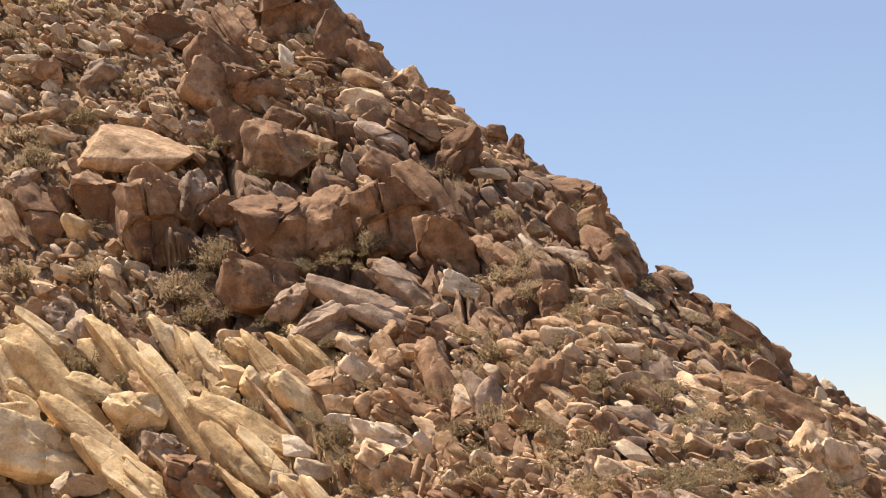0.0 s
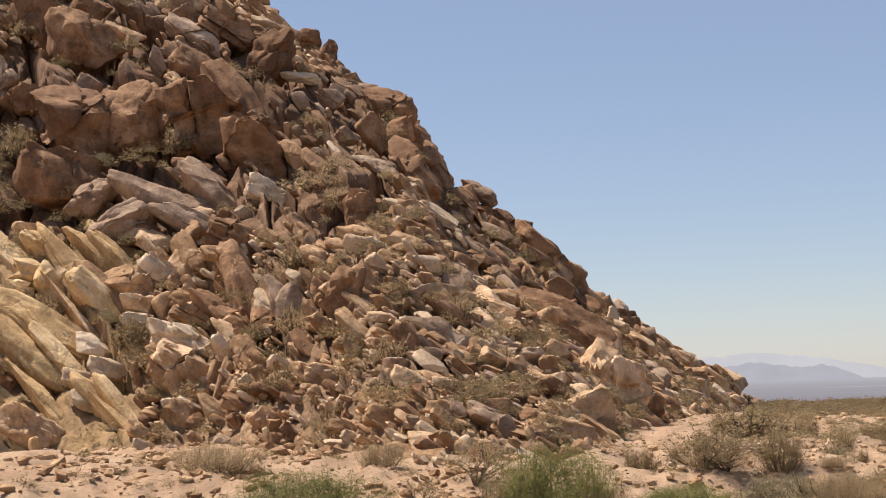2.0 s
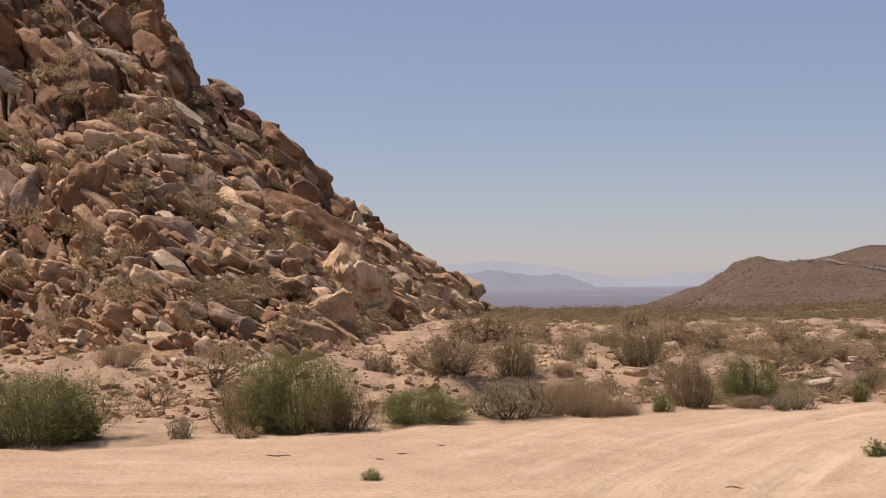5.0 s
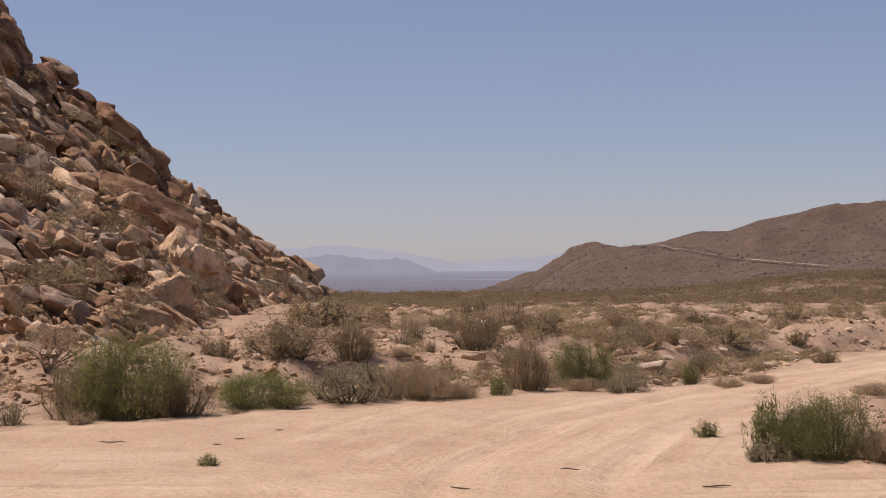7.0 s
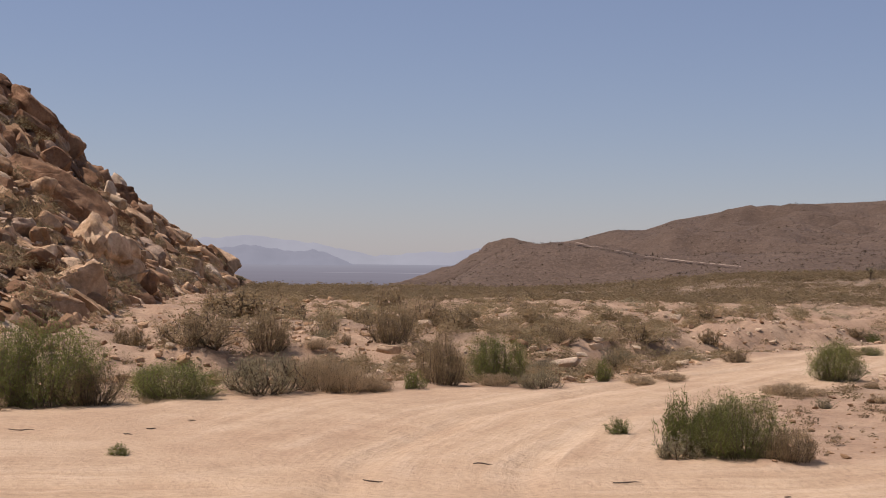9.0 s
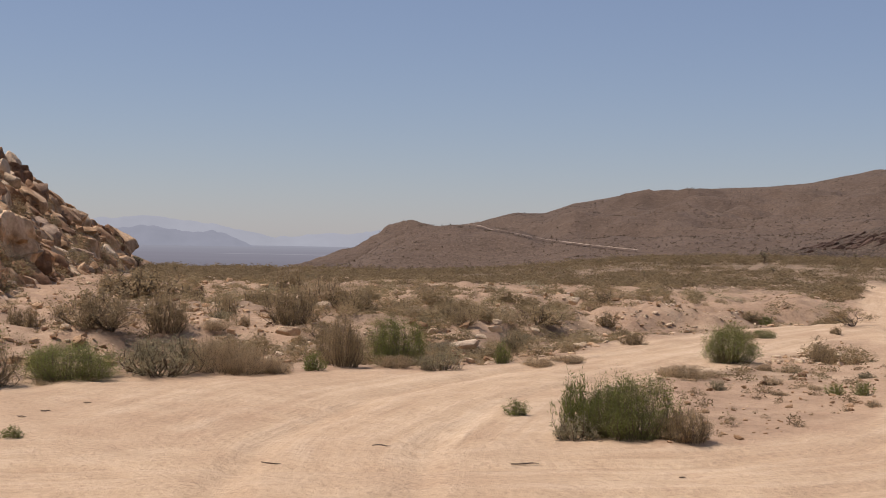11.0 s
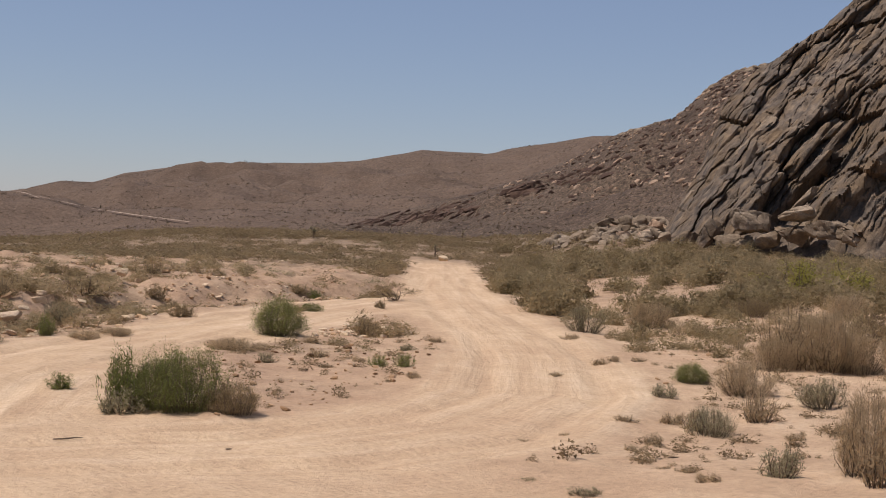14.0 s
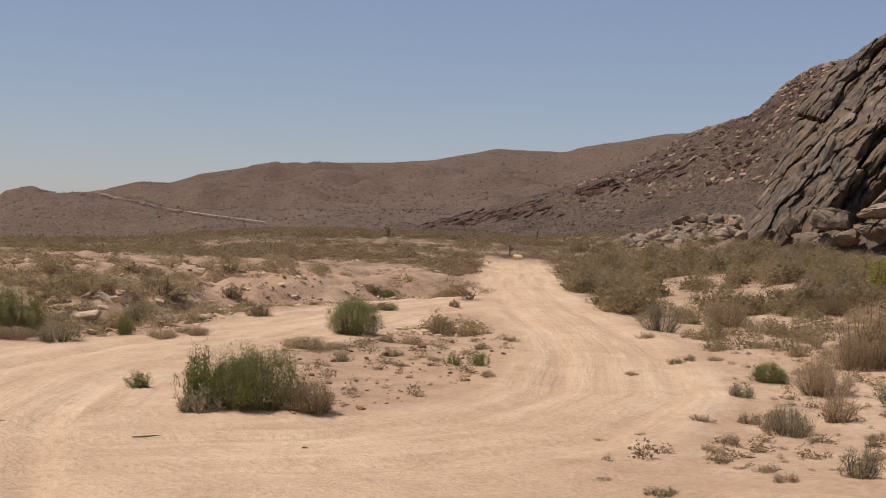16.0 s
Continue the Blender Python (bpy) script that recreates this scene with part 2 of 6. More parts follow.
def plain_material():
    """The plain below, glowing: haze painted paler with distance, and pale dry lake beds."""
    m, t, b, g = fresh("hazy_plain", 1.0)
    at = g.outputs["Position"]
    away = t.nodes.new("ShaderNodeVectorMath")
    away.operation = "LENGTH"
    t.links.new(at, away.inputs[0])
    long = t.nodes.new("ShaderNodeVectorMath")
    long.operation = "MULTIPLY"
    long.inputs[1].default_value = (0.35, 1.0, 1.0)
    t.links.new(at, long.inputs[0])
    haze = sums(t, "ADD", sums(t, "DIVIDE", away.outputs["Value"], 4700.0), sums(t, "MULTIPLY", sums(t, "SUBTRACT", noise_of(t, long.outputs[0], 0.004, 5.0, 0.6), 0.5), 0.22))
    # haze put into the colour: dark near the rim, pale farther out
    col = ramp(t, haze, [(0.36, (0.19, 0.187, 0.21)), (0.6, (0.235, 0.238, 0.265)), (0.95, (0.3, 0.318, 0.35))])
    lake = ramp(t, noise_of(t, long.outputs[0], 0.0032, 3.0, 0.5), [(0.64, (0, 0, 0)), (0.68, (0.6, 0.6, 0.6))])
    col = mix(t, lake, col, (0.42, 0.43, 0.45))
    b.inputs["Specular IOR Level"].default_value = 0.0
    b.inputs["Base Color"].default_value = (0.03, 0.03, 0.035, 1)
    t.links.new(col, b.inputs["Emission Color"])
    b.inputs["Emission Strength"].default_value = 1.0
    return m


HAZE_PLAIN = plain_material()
# haze painted as glow: the farther range simply gets the paler colour
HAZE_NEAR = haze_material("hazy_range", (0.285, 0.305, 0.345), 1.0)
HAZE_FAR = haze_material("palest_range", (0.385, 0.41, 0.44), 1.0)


# ---- tools for shapes ----
def lattice(ix, iy, seed):
    n = (ix.astype(np.int64) * 374761393 + iy.astype(np.int64) * 668265263 + seed * 974634777) & 0x7FFFFFFF
    n = ((n ^ (n >> 13)) * 1274126177) & 0x7FFFFFFF
    return ((n ^ (n >> 16)) & 0xFFFF) / 65535.0


def value_noise(x, y, seed=0):
    ix, iy = np.floor(x), np.floor(y)
    fx, fy = x - ix, y - iy
    fx, fy = fx * fx * (3 - 2 * fx), fy * fy * (3 - 2 * fy)
    a, b = lattice(ix, iy, seed), lattice(ix + 1, iy, seed)
    c, d = lattice(ix, iy + 1, seed), lattice(ix + 1, iy + 1, seed)
    return (a * (1 - fx) + b * fx) * (1 - fy) + (c * (1 - fx) + d * fx) * fy - 0.5


def fbm(x, y, octaves=4, seed=0):
    total, size = 0.0, 1.0
    for i in range(octaves):
        total = total + size * value_noise(x, y, seed + i)
        x, y, size = x * 2.03 + 11.3, y * 2.03 + 7.7, size * 0.5
    return total


def step(a, b, v):
    u = np.clip((v - a) / (b - a), 0, 1)
    return u * u * (3 - 2 * u)


def mesh_of(name, verts, faces, material, smooth=True):
    me = bpy.data.meshes.new(name)
    me.from_pydata([tuple(v) for v in verts], [], [tuple(int(i) for i in f) for f in faces])
    me.polygons.foreach_set("use_smooth", [smooth] * len(me.polygons))
    me.materials.append(material)
    return me


def grid_mesh(name, points, material, closed=False):
    """A sheet from an array of points, rows by columns."""
    rows, cols = points.shape[:2]
    idx = np.arange(rows * cols).reshape(rows, cols)
    if closed:
        idx = np.concatenate([idx, idx[:, :1]], 1)
    quads = np.stack([idx[:-1, :-1], idx[:-1, 1:], idx[1:, 1:], idx[1:, :-1]], -1).reshape(-1, 4)
    me = bpy.data.meshes.new(name)
    me.vertices.add(rows * cols)
    me.vertices.foreach_set("co", points.reshape(-1))
    me.loops.add(quads.size)
    me.loops.foreach_set("vertex_index", quads.reshape(-1))
    me.polygons.add(len(quads))
    me.polygons.foreach_set("loop_start", np.arange(0, quads.size, 4))
    me.polygons.foreach_set("use_smooth", np.ones(len(quads), bool))
    me.update(calc_edges=True)
    me.validate()
    me.materials.append(material)
    return me


def toned(me, values):
    """Sets the tone of a plant's foliage, from 0 to 1."""
    me.attributes.new("tone", "FLOAT", "POINT").data.foreach_set("value", np.ascontiguousarray(np.broadcast_to(values, len(me.vertices)), dtype=np.float32))
    return me


def part(name, me, parent, label="", place=None):
    ob = new(name, me)
    ob.parent = parent
    if place is not None:
        ob.matrix_basis = place
    return tagged(ob, label) if label else ob


# ---- the lie of the land ----
def bearing(x, y):
    """Degrees to the left of straight ahead, and the distance."""
    return np.degrees(np.arctan2(-x, y)), np.hypot(x, y)


MAIN_ROAD = [(-16, 12.4), (-7, 12.6), (1.5, 12.7), (4.4, 12.9), (6.6, 14.0), (8.8, 16.5), (10.9, 20.6), (12.7, 25), (14.9, 31.5), (19.5, 43.3), (26, 58), (33.3, 75), (40, 90), (46, 108)]
SIDE_ROAD = [(-0.6, 4), (0.2, 9), (0.45, 11.8), (0.9, 15.1), (2.3, 19.2), (4.6, 22.6), (7.7, 26.8), (11.6, 32), (15.2, 36.2)]


def from_line(x, y, line):
    """Signed distance across a line of points, and the way along it."""
    best, along, across = np.full(np.shape(x), 1e9), np.zeros(np.shape(x)), np.zeros(np.shape(x))
    gone = 0.0
    for (ax, ay), (bx, by) in zip(line, line[1:]):
        dx, dy = bx - ax, by - ay
        ln = math.hypot(dx, dy)
        u = np.clip(((x - ax) * dx + (y - ay) * dy) / ln ** 2, 0, 1)
        px, py = x - ax - u * dx, y - ay - u * dy
        d = np.hypot(px, py)
        near = d < best
        best = np.where(near, d, best)
        along = np.where(near, gone + u * ln, along)
        across = np.where(near, d * np.sign(dx * py - dy * px), across)
        gone += ln
    return across, along


def pad_mask(x, y):
    """The bare turning place before the camera."""
    az, r = bearing(x, y)
    edge = np.interp(az, [-40, -30, -16, -8, 0, 10, 20, 30, 45], [8, 12, 14.5, 22.5, 22.6, 20.6, 19.5, 21, 23])
    return 1 - step(-0.35, 0.35, r - edge + 1.4 * fbm(x * 0.6, y * 0.6, 3, 5))


def road_masks(x, y):
    a1, l1 = from_line(x, y, MAIN_ROAD)
    a2, l2 = from_line(x, y, SIDE_ROAD)
    wob = 0.5 * fbm(x * 0.7, y * 0.7, 3, 9)
    m1 = (1 - step(-0.3, 0.4, np.abs(a1) - 1.5 + wob)) * (1 - step(73, 78, np.hypot(x, y)))
    m2 = 1 - step(-0.3, 0.4, np.abs(a2) - 1.55 + wob)
    return a1, l1, m1, a2, l2, m2


def ground_height(x, y):
    x, y = np.asarray(x, float), np.asarray(y, float)
    az, r = bearing(x, y)
    a1, l1, m1, a2, l2, m2 = road_masks(x, y)
    pad = pad_mask(x, y)
    road = np.maximum(np.maximum(m1, m2), pad)
    z = 0.16 * fbm(x * 0.16, y * 0.16, 4, 1) + 0.07 * fbm(x * 1.1, y * 1.1, 3, 2)
    # the wash behind the turning place, and the low bank beyond it
    back = r - np.interp(az, [-40, -24, -16, -8, 0, 10, 20, 30, 45], [60, 42, 33, 24, 24, 23, 22, 24, 26])
    span = step(-27, -19, az) * (1 - step(40, 60, az))
    z = z - 0.27 * span * step(0, 2.5, back) * (1 - step(5, 13, back + 2 * fbm(x * 0.2, y * 0.2, 3, 4)))
    z = z + 0.3 * span * step(6.5, 8.5, back + 1.6 * fbm(x * 0.3, y * 0.3, 5, 6)) * (1 - step(30, 60, back))
    z = z - 0.22 * span * step(0, 2, back) * (1 - step(26, 40, back)) * np.clip(0.3 - np.abs(fbm(x * 0.5, y * 0.5, 4, 13)), 0, 1) * 2
    z = z + span * step(0, 2, back) * (1 - step(30, 45, back)) * (0.15 * fbm(x * 1.3, y * 1.3, 5, 19) - 0.12 * np.clip(0.16 - np.abs(fbm(x * 0.9, y * 0.9, 4, 23)), 0, 1) / 0.16)
    # the fan that climbs towards the cliff
    right = -a1
    z = z + np.where(a1 < 0, 1, 0) * (0.55 * step(2.2, 9, right) + 0.011 * np.clip(right - 6, 0, 80)) * (1 - step(140, 240, r)) * step(-4, 6, y) * step(-2, 4, x)
    z = z * (1 - 0.85 * road) + road * (0.055 * fbm(x * 0.5, y * 0.5, 3, 3) + 0.022 * fbm(x * 2.1, y * 2.1, 3, 17))
    rut = 0.05 * (np.exp(-((np.abs(a1) - 0.8) / 0.2) ** 2) + np.exp(-((np.abs(a2) - 0.8) / 0.2) ** 2))
    z = z - rut * road
    # the fallen rock at the cliff's end
    z = z + 1.1 * np.exp(-((az + 31.6) / 1.9) ** 2 - ((r - 95) / 4.0) ** 2)
    # the flat climbs gently to the foot of the hills
    z = z + 1.25 * step(66, 106, r) * step(6, 16, -az) * step(0, 20, y)
    # the whole flat sinks a little away from the turning place
    z = z - (0.62 - 0.2 * step(10, 20, -az)) * step(46, 104, r) * step(-32, -27, az)
    # past the edge of the flat the land falls to the far plain
    fall = np.clip(r - 108 - 6 * fbm(az * 0.4, az * 0.1, 3, 8), 0, None)
    z = z - 0.032 * fall * np.where(az < 0, 1.4, 1)
    return np.where(r > 1500, np.maximum(z, -46 + 2 * fbm(x * 0.002, y * 0.002, 3, 7)), np.maximum(z, -46.0))


def spread(a, b, n):
    return np.linspace(a, b, n, endpoint=False)


az_steps = np.concatenate([spread(44, -44, 420), spread(-44, -316, 110)])
r_steps = np.concatenate([[0.02, 1, 2, 4, 6], spread(7, 30, 150), spread(30, 60, 90), spread(60, 125, 70), np.geomspace(125, 4900, 46)])
AZ, RR = np.meshgrid(np.radians(az_steps), r_steps)
gx, gy = -RR * np.sin(AZ) + 0.5, RR * np.cos(AZ) - 0.7
gz = ground_height(gx, gy)
ground_mesh = grid_mesh("ground", np.stack([gx, gy, gz], -1), SAND, closed=True)
a1, l1, m1, a2, l2, m2 = road_masks(gx, gy)
use2 = (np.abs(a2) < np.abs(a1))
sure = ground_mesh.attributes.new("sure", "FLOAT", "POINT")
sure.data.foreach_set("value", np.clip(np.abs(np.abs(a1) - np.abs(a2)) * 0.8 - 0.25, 0, 1).reshape(-1) * np.clip(1.3 - np.minimum(np.abs(a1), np.abs(a2)) * 0.12, 0.15, 1).reshape(-1))
litter = ground_mesh.attributes.new("litter", "FLOAT", "POINT")
litter.data.foreach_set("value", ((0.72 + 0.23 * step(80, 95, np.hypot(gx, gy))) * np.maximum(step(52, 66, np.hypot(gx, gy) + 12 * fbm(gx * 0.12, gy * 0.12, 3, 21)), (1 - 0.65 * step(5, 8, bearing(gx, gy)[0])) * step(22, 25, np.hypot(gx, gy)) * (0.1 + 0.55 * step(0.0, 0.3, fbm(gx * 0.4, gy * 0.4, 5, 22))))).reshape(-1))
track = ground_mesh.attributes.new("track", "FLOAT_VECTOR", "POINT")
track.data.foreach_set("vector", np.stack([np.where(use2, a2, a1), np.where(use2, l2 + 300, l1), np.maximum.reduce([m1, m2, 0.8 * pad_mask(gx, gy), 0.5 * step(18, 24, -bearing(gx, gy)[0]) * (1 - step(34, 48, np.hypot(gx, gy))) * step(0, 5, gy)])], -1).reshape(-1))
ground = tagged(new("ground", ground_mesh), "pinkish sandy desert ground with a packed dirt road", "ground", kind="structure")

# the rocky hill: bearing, distance of its foot, distance of its crest, height angle of the crest
HILL = np.array([
    (3.4, 118, 122, -3.4), (4.2, 108, 116, -1.9), (4.7, 100, 112, -1.15), (5.4, 80, 106, -0.3), (6.6, 64, 98, 0.42), (7.9, 50, 90, 1.27),
    (9.7, 38, 82, 2.47), (11.6, 35, 76, 4.72), (14.2, 34, 71, 6.42), (15.6, 34, 69, 7.72), (16.9, 35, 67, 10.02),
    (19.6, 38, 69, 12.02), (22.3, 42, 73, 14.02), (24.9, 45, 78, 16.02), (27.3, 46, 84, 18.62), (34, 49, 97, 21.5),
    (46, 54, 108, 22.5), (60, 60, 112, 18), (78, 75, 105, 8), (88, 95, 100, 0)])


def hill_lines(az):
    return [np.interp(az, HILL[:, 0], HILL[:, i]) for i in (1, 2, 3)]


def hill_height(x, y):
    """The height of the hill's even face, before its crags."""
    az, r = bearing(np.asarray(x, float), np.asarray(y, float))
    foot, crest, angle = hill_lines(az)
    u = (r - foot) / (crest - foot)
    top = EYE + crest * np.tan(np.radians(angle))
    low = ground_height(x, y)
    return np.where(u < 0, low, np.where(u <= 1, low * (1 - u) + top * u, top - (u - 1) * 0.5 * top))


def cells(p, q, seed):
    """Broken blocks on a plane: distance to the joint, three chances of the block, and the way from its middle."""
    ip, iq = np.floor(p), np.floor(q)
    first, second = np.full(p.shape, 9.0), np.full(p.shape, 9.0)
    keep = [np.zeros(p.shape) for _ in range(5)]
    for i in (-1, 0, 1):
        for j in (-1, 0, 1):
            cp, cq = ip + i, iq + j
            dp = cp + 0.1 + 0.8 * lattice(cp, cq, seed) - p
            dq = cq + 0.1 + 0.8 * lattice(cp, cq, seed + 1) - q
            d = np.hypot(dp, dq)
            near = d < first
            second = np.where(near, first, np.minimum(second, d))
            first = np.where(near, d, first)
            for k, v in enumerate((lattice(cp, cq, seed + 2), lattice(cp, cq, seed + 3), lattice(cp, cq, seed + 4), dp, dq)):
                keep[k] = np.where(near, v, keep[k])
    return second - first, keep


def hill_zones(az, el, crest_el):
    """How far a spot belongs to the dark crags and to the golden slabs, by bearing and height angle."""
    wob = 0.9 * fbm(az * 0.35, el * 0.5, 3, 14)
    main = 1 - step(0.85, 1.1, np.hypot((az - 27.6 + 0.35 * (el - 10)) / 7.0, (el - 10.0) / 4.4) + 0.25 * wob)
    top = 1 - step(0.8, 1.1, np.hypot((az - 27) / 2.6, (el - 17) / 2.6) + 0.2 * wob)
    low = 1 - step(0.8, 1.1, np.hypot((az - 22.3) / 2.6, (el - 3.4) / 2.6) + 0.25 * wob)
    edge = step(-3.2, -2.0, el - crest_el + wob) * step(8.5, 11, az) * (1 - step(19.5, 21.5, az))
    flank = 1 - step(0.75, 1.1, np.hypot((az - 21.0) / 4.6, (el - 8.5) / 3.6) + 0.3 * wob)
    dark = np.maximum.reduce([main, 0.5 * top, 0.4 * low, 0.65 * edge, 0.75 * flank])
    gold = step(26.6, 28.2, az + wob) * (1 - step(5.2, 6.4, el + wob))
    gold = np.maximum(gold, 0.45 * step(32.5, 35.5, az + 2 * wob))
    return dark * (1 - gold), gold


def blocks(az, z, dark, gold):
    """Depth of the broken face: long golden slabs, tall dark crags, and lesser rubble elsewhere."""
    across, up = -np.radians(az) * 62.0, z
    out = 0.0
    for weight, lean, size, stretch, deep, seed in ((gold, 52, 1.25, 4.2, 1.0, 61), (dark, 66, 1.9, 1.7, 1.5, 64), (1 - np.maximum(dark, gold), 38, 0.95, 1.9, 0.5, 67)):
        c, d = math.cos(radians(lean)), math.sin(radians(lean))
        warp = 0.5 * fbm(across * 0.4, up * 0.4, 3, seed + 9)
        p, q = (across * c - up * d + warp) / (size * stretch), (across * d + up * c + warp) / size
        joint, (h, tp, tq, dp, dq) = cells(p, q, seed)
        one = (h - 0.8) + 0.7 * (tp - 0.5) * dp * 2 + 1.1 * (tq - 0.35) * dq * 2
        one = one - 0.75 * np.clip(1 - joint * 5.5, 0, 1) ** 1.5
        joint2, (h2, tp2, tq2, dp2, dq2) = cells(p * 2.3 + 5, q * 2.1, seed + 20)
        one = one + 0.3 * (h2 - 0.5) + 0.5 * (tq2 - 0.5) * dq2 - 0.22 * np.clip(1 - joint2 * 6, 0, 1)
        out = out + weight * deep * one
    return out


HILL_AZ = np.concatenate([spread(3.4, 40.6, 660), spread(40.6, 88.0, 90)])
HILL_U = np.concatenate([[-0.06], spread(0, 1.0, 300), spread(1.0, 2.6, 14)])
A2, U2 = np.meshgrid(HILL_AZ, HILL_U)
foot, crest, angle = hill_lines(A2)
hr = foot + (crest - foot) * U2
hx, hy = -hr * np.sin(np.radians(A2)), hr * np.cos(np.radians(A2))
hz = hill_height(hx, hy) - np.where(U2 < 0, 0.8, 0.1)
EL2 = np.degrees(np.arctan2(hz - EYE, hr))
dark, gold = hill_zones(A2, EL2, angle)
push = blocks(A2, hz, dark, gold) + 0.15 * fbm(hx * 1.3 + hz, hy * 1.3 - hz, 4, 22)
push = push * np.clip(U2 * 7, 0, 1) * step(3.6, 6.5, A2) * np.where(U2 > 1, 0.4, 1) + np.where(U2 > 0.9, 0.2, 0) * step(6, 12, A2)
hr2 = hr - 0.62 * push
hill_mesh = grid_mesh("hillside", np.stack([-hr2 * np.sin(np.radians(A2)), hr2 * np.cos(np.radians(A2)), hz + 0.6 * push], -1), HILL_ROCK)
hill_mesh.set_sharp_from_angle(angle=radians(30))
zone = hill_mesh.attributes.new("zone", "FLOAT_VECTOR", "POINT")
zone.data.foreach_set("vector", np.stack([dark, gold, dark * 0], -1).reshape(-1))
hill = tagged(new("hillside", hill_mesh), "steep hillside of broken tan and brown granite", "hillside", kind="structure")

# the cliff across the road
CLIFF = np.array([
    (-58, 88, 112, 15.0), (-46, 82, 103, 12.8), (-40.5, 80, 98, 10.0), (-39.1, 80, 97, 8.95), (-38.2, 80, 96, 8.1), (-37, 81, 96, 7.2), (-35.6, 82, 96, 6.3),
    (-34.9, 83, 96, 5.6), (-34.3, 84, 95, 4.7), (-33.7, 85, 94, 2.8), (-32.9, 87, 93, 1.1), (-32.2, 89, 93, -0.2), (-31.6, 92, 94, -0.75)])


def cliff_lines(az):
    return [np.interp(az, CLIFF[:, 0], CLIFF[:, i]) for i in (1, 2, 3)]


def cliff_height(x, y):
    az, r = bearing(np.asarray(x, float), np.asarray(y, float))
    foot, crest, angle = cliff_lines(az)
    u = (r - foot) / (crest - foot)
    top = EYE + crest * np.tan(np.radians(angle))
    low = ground_height(x, y)
    return np.where(u < 0, low, np.where(u <= 1, low + (top - low) * np.clip(u, 0, 1) ** 0.85, top - (u - 1) * 0.25 * top))


A3, U3 = np.meshgrid(np.concatenate([spread(-58, -42, 40), spread(-42, -31.5, 400)]), np.concatenate([[-0.08], spread(0, 1.0, 210), spread(1, 3.5, 20)]))
foot, crest, angle = cliff_lines(A3)
cr = foot + (crest - foot) * U3
cx, cy = -cr * np.sin(np.radians(A3)), cr * np.cos(np.radians(A3))
cz = cliff_height(cx, cy) - np.where(U3 < 0, 1.0, 0)
el = np.degrees(np.arctan2(cz - EYE, cr))
# slabs that climb to the right, broken across their length
side, dip = np.radians(-A3) * 88.0, radians(52)
depth = np.zeros(A3.shape)
for size, stretch, deep, seed in ((3.2, 4.4, 1.15, 31), (1.3, 4.4, 0.55, 35), (0.5, 3.8, 0.34, 39)):
    warp = 0.9 * size * fbm(side * 0.4 / size, cz * 0.4 / size, 4, seed + 1)
    p, q = (side * math.cos(dip) + cz * math.sin(dip) + warp) / (size * stretch), (-side * math.sin(dip) + cz * math.cos(dip) + warp) / size
    joint, (h, tp, tq, dp, dq) = cells(p, q, seed)
    depth += deep * ((h - 0.5) + 0.8 * (tp - 0.5) * dp + 1.3 * (tq - 0.3) * dq - 0.28 * np.clip(1 - joint * 6, 0, 1) ** 1.5)
# a deep cleft under the overhanging slabs
lip = np.interp(el, [-0.3, 1.16, 2.04, 3.13, 5.6], [-36.2, -36.9, -37.75, -38.6, -39.4])
depth -= 2.2 * np.exp(-((A3 - lip) / 0.55) ** 2) * (1 - step(4.0, 5.5, el)) * step(-0.2, 0.6, el)
depth += 1.4 * np.exp(-((A3 - lip + 1.6) / 0.9) ** 2) * step(0.4, 1.4, el)
depth = np.clip(U3 * 8, 0, 1) * (depth + 0.95 * np.abs(fbm((-side * math.sin(dip) + cz * math.cos(dip)) * 1.5, (side * math.cos(dip) + cz * math.sin(dip)) * 0.22, 5, 33)) + 0.15 * fbm(side * 1.5, cz * 1.5, 4, 34)) * step(0, 0.5, A3 * -1 - 31.6)
cr2 = cr - depth
cliff_points = np.stack([-cr2 * np.sin(np.radians(A3)), cr2 * np.cos(np.radians(A3)), cz + 0.25 * depth], -1)
cliff_mesh = grid_mesh("cliff", cliff_points, ROCK_CLIFF)
cliff_mesh.set_sharp_from_angle(angle=radians(35))
cliff = tagged(new("cliff", cliff_mesh),
               "dark grey-brown granite cliff with slanting strata", "cliff", kind="structure")


def range_of(name, label, table, material, rough, seed, steps, kind="structure", falls=0.2, sharp=1.0, folds=0.0, rows=90, fine=0.03):
    """A ridge: bearing, distance of foot and crest, heights of foot and crest as angles."""
    table = np.array(sorted(table))
    az = np.linspace(table[0, 0], table[-1, 0], steps)
    us = np.concatenate([np.linspace(0, 1, rows), np.linspace(1, 2.5, 12)[1:]])
    A, U = np.meshgrid(az, us)
    f, c, fa, ca = [np.interp(A, table[:, 0], table[:, i]) for i in (1, 2, 3, 4)]
    r = f + (c - f) * U
    zf, zc = EYE + f * np.tan(np.radians(fa)), EYE + c * np.tan(np.radians(ca))
    z = np.where(U <= 1, zf + (zc - zf) * np.clip(U, 0, 1) ** sharp, zc - (U - 1) * falls * np.abs(c - f))
    x, y = -r * np.sin(np.radians(A)), r * np.cos(np.radians(A))
    size = np.mean(c)
    k = 14.0 / size
    z = z + rough * (fbm(x * k, y * k, 5, seed) - 0.12 * U) * np.clip(U * 2.2, 0, 1) * np.clip(1.25 - U, 0.25, 1) * (1 + folds * np.clip(4 * U * (1 - U), 0, 1)) + fine * rough * fbm(x * k * 9, y * k * 9, 3, seed + 3)
    points = np.stack([x, y, z], -1)
    SURFACES[name] = (az, us, points)
    return tagged(new(name, grid_mesh(name, points, material)), label, "hill", kind=kind)


SURFACES = {}


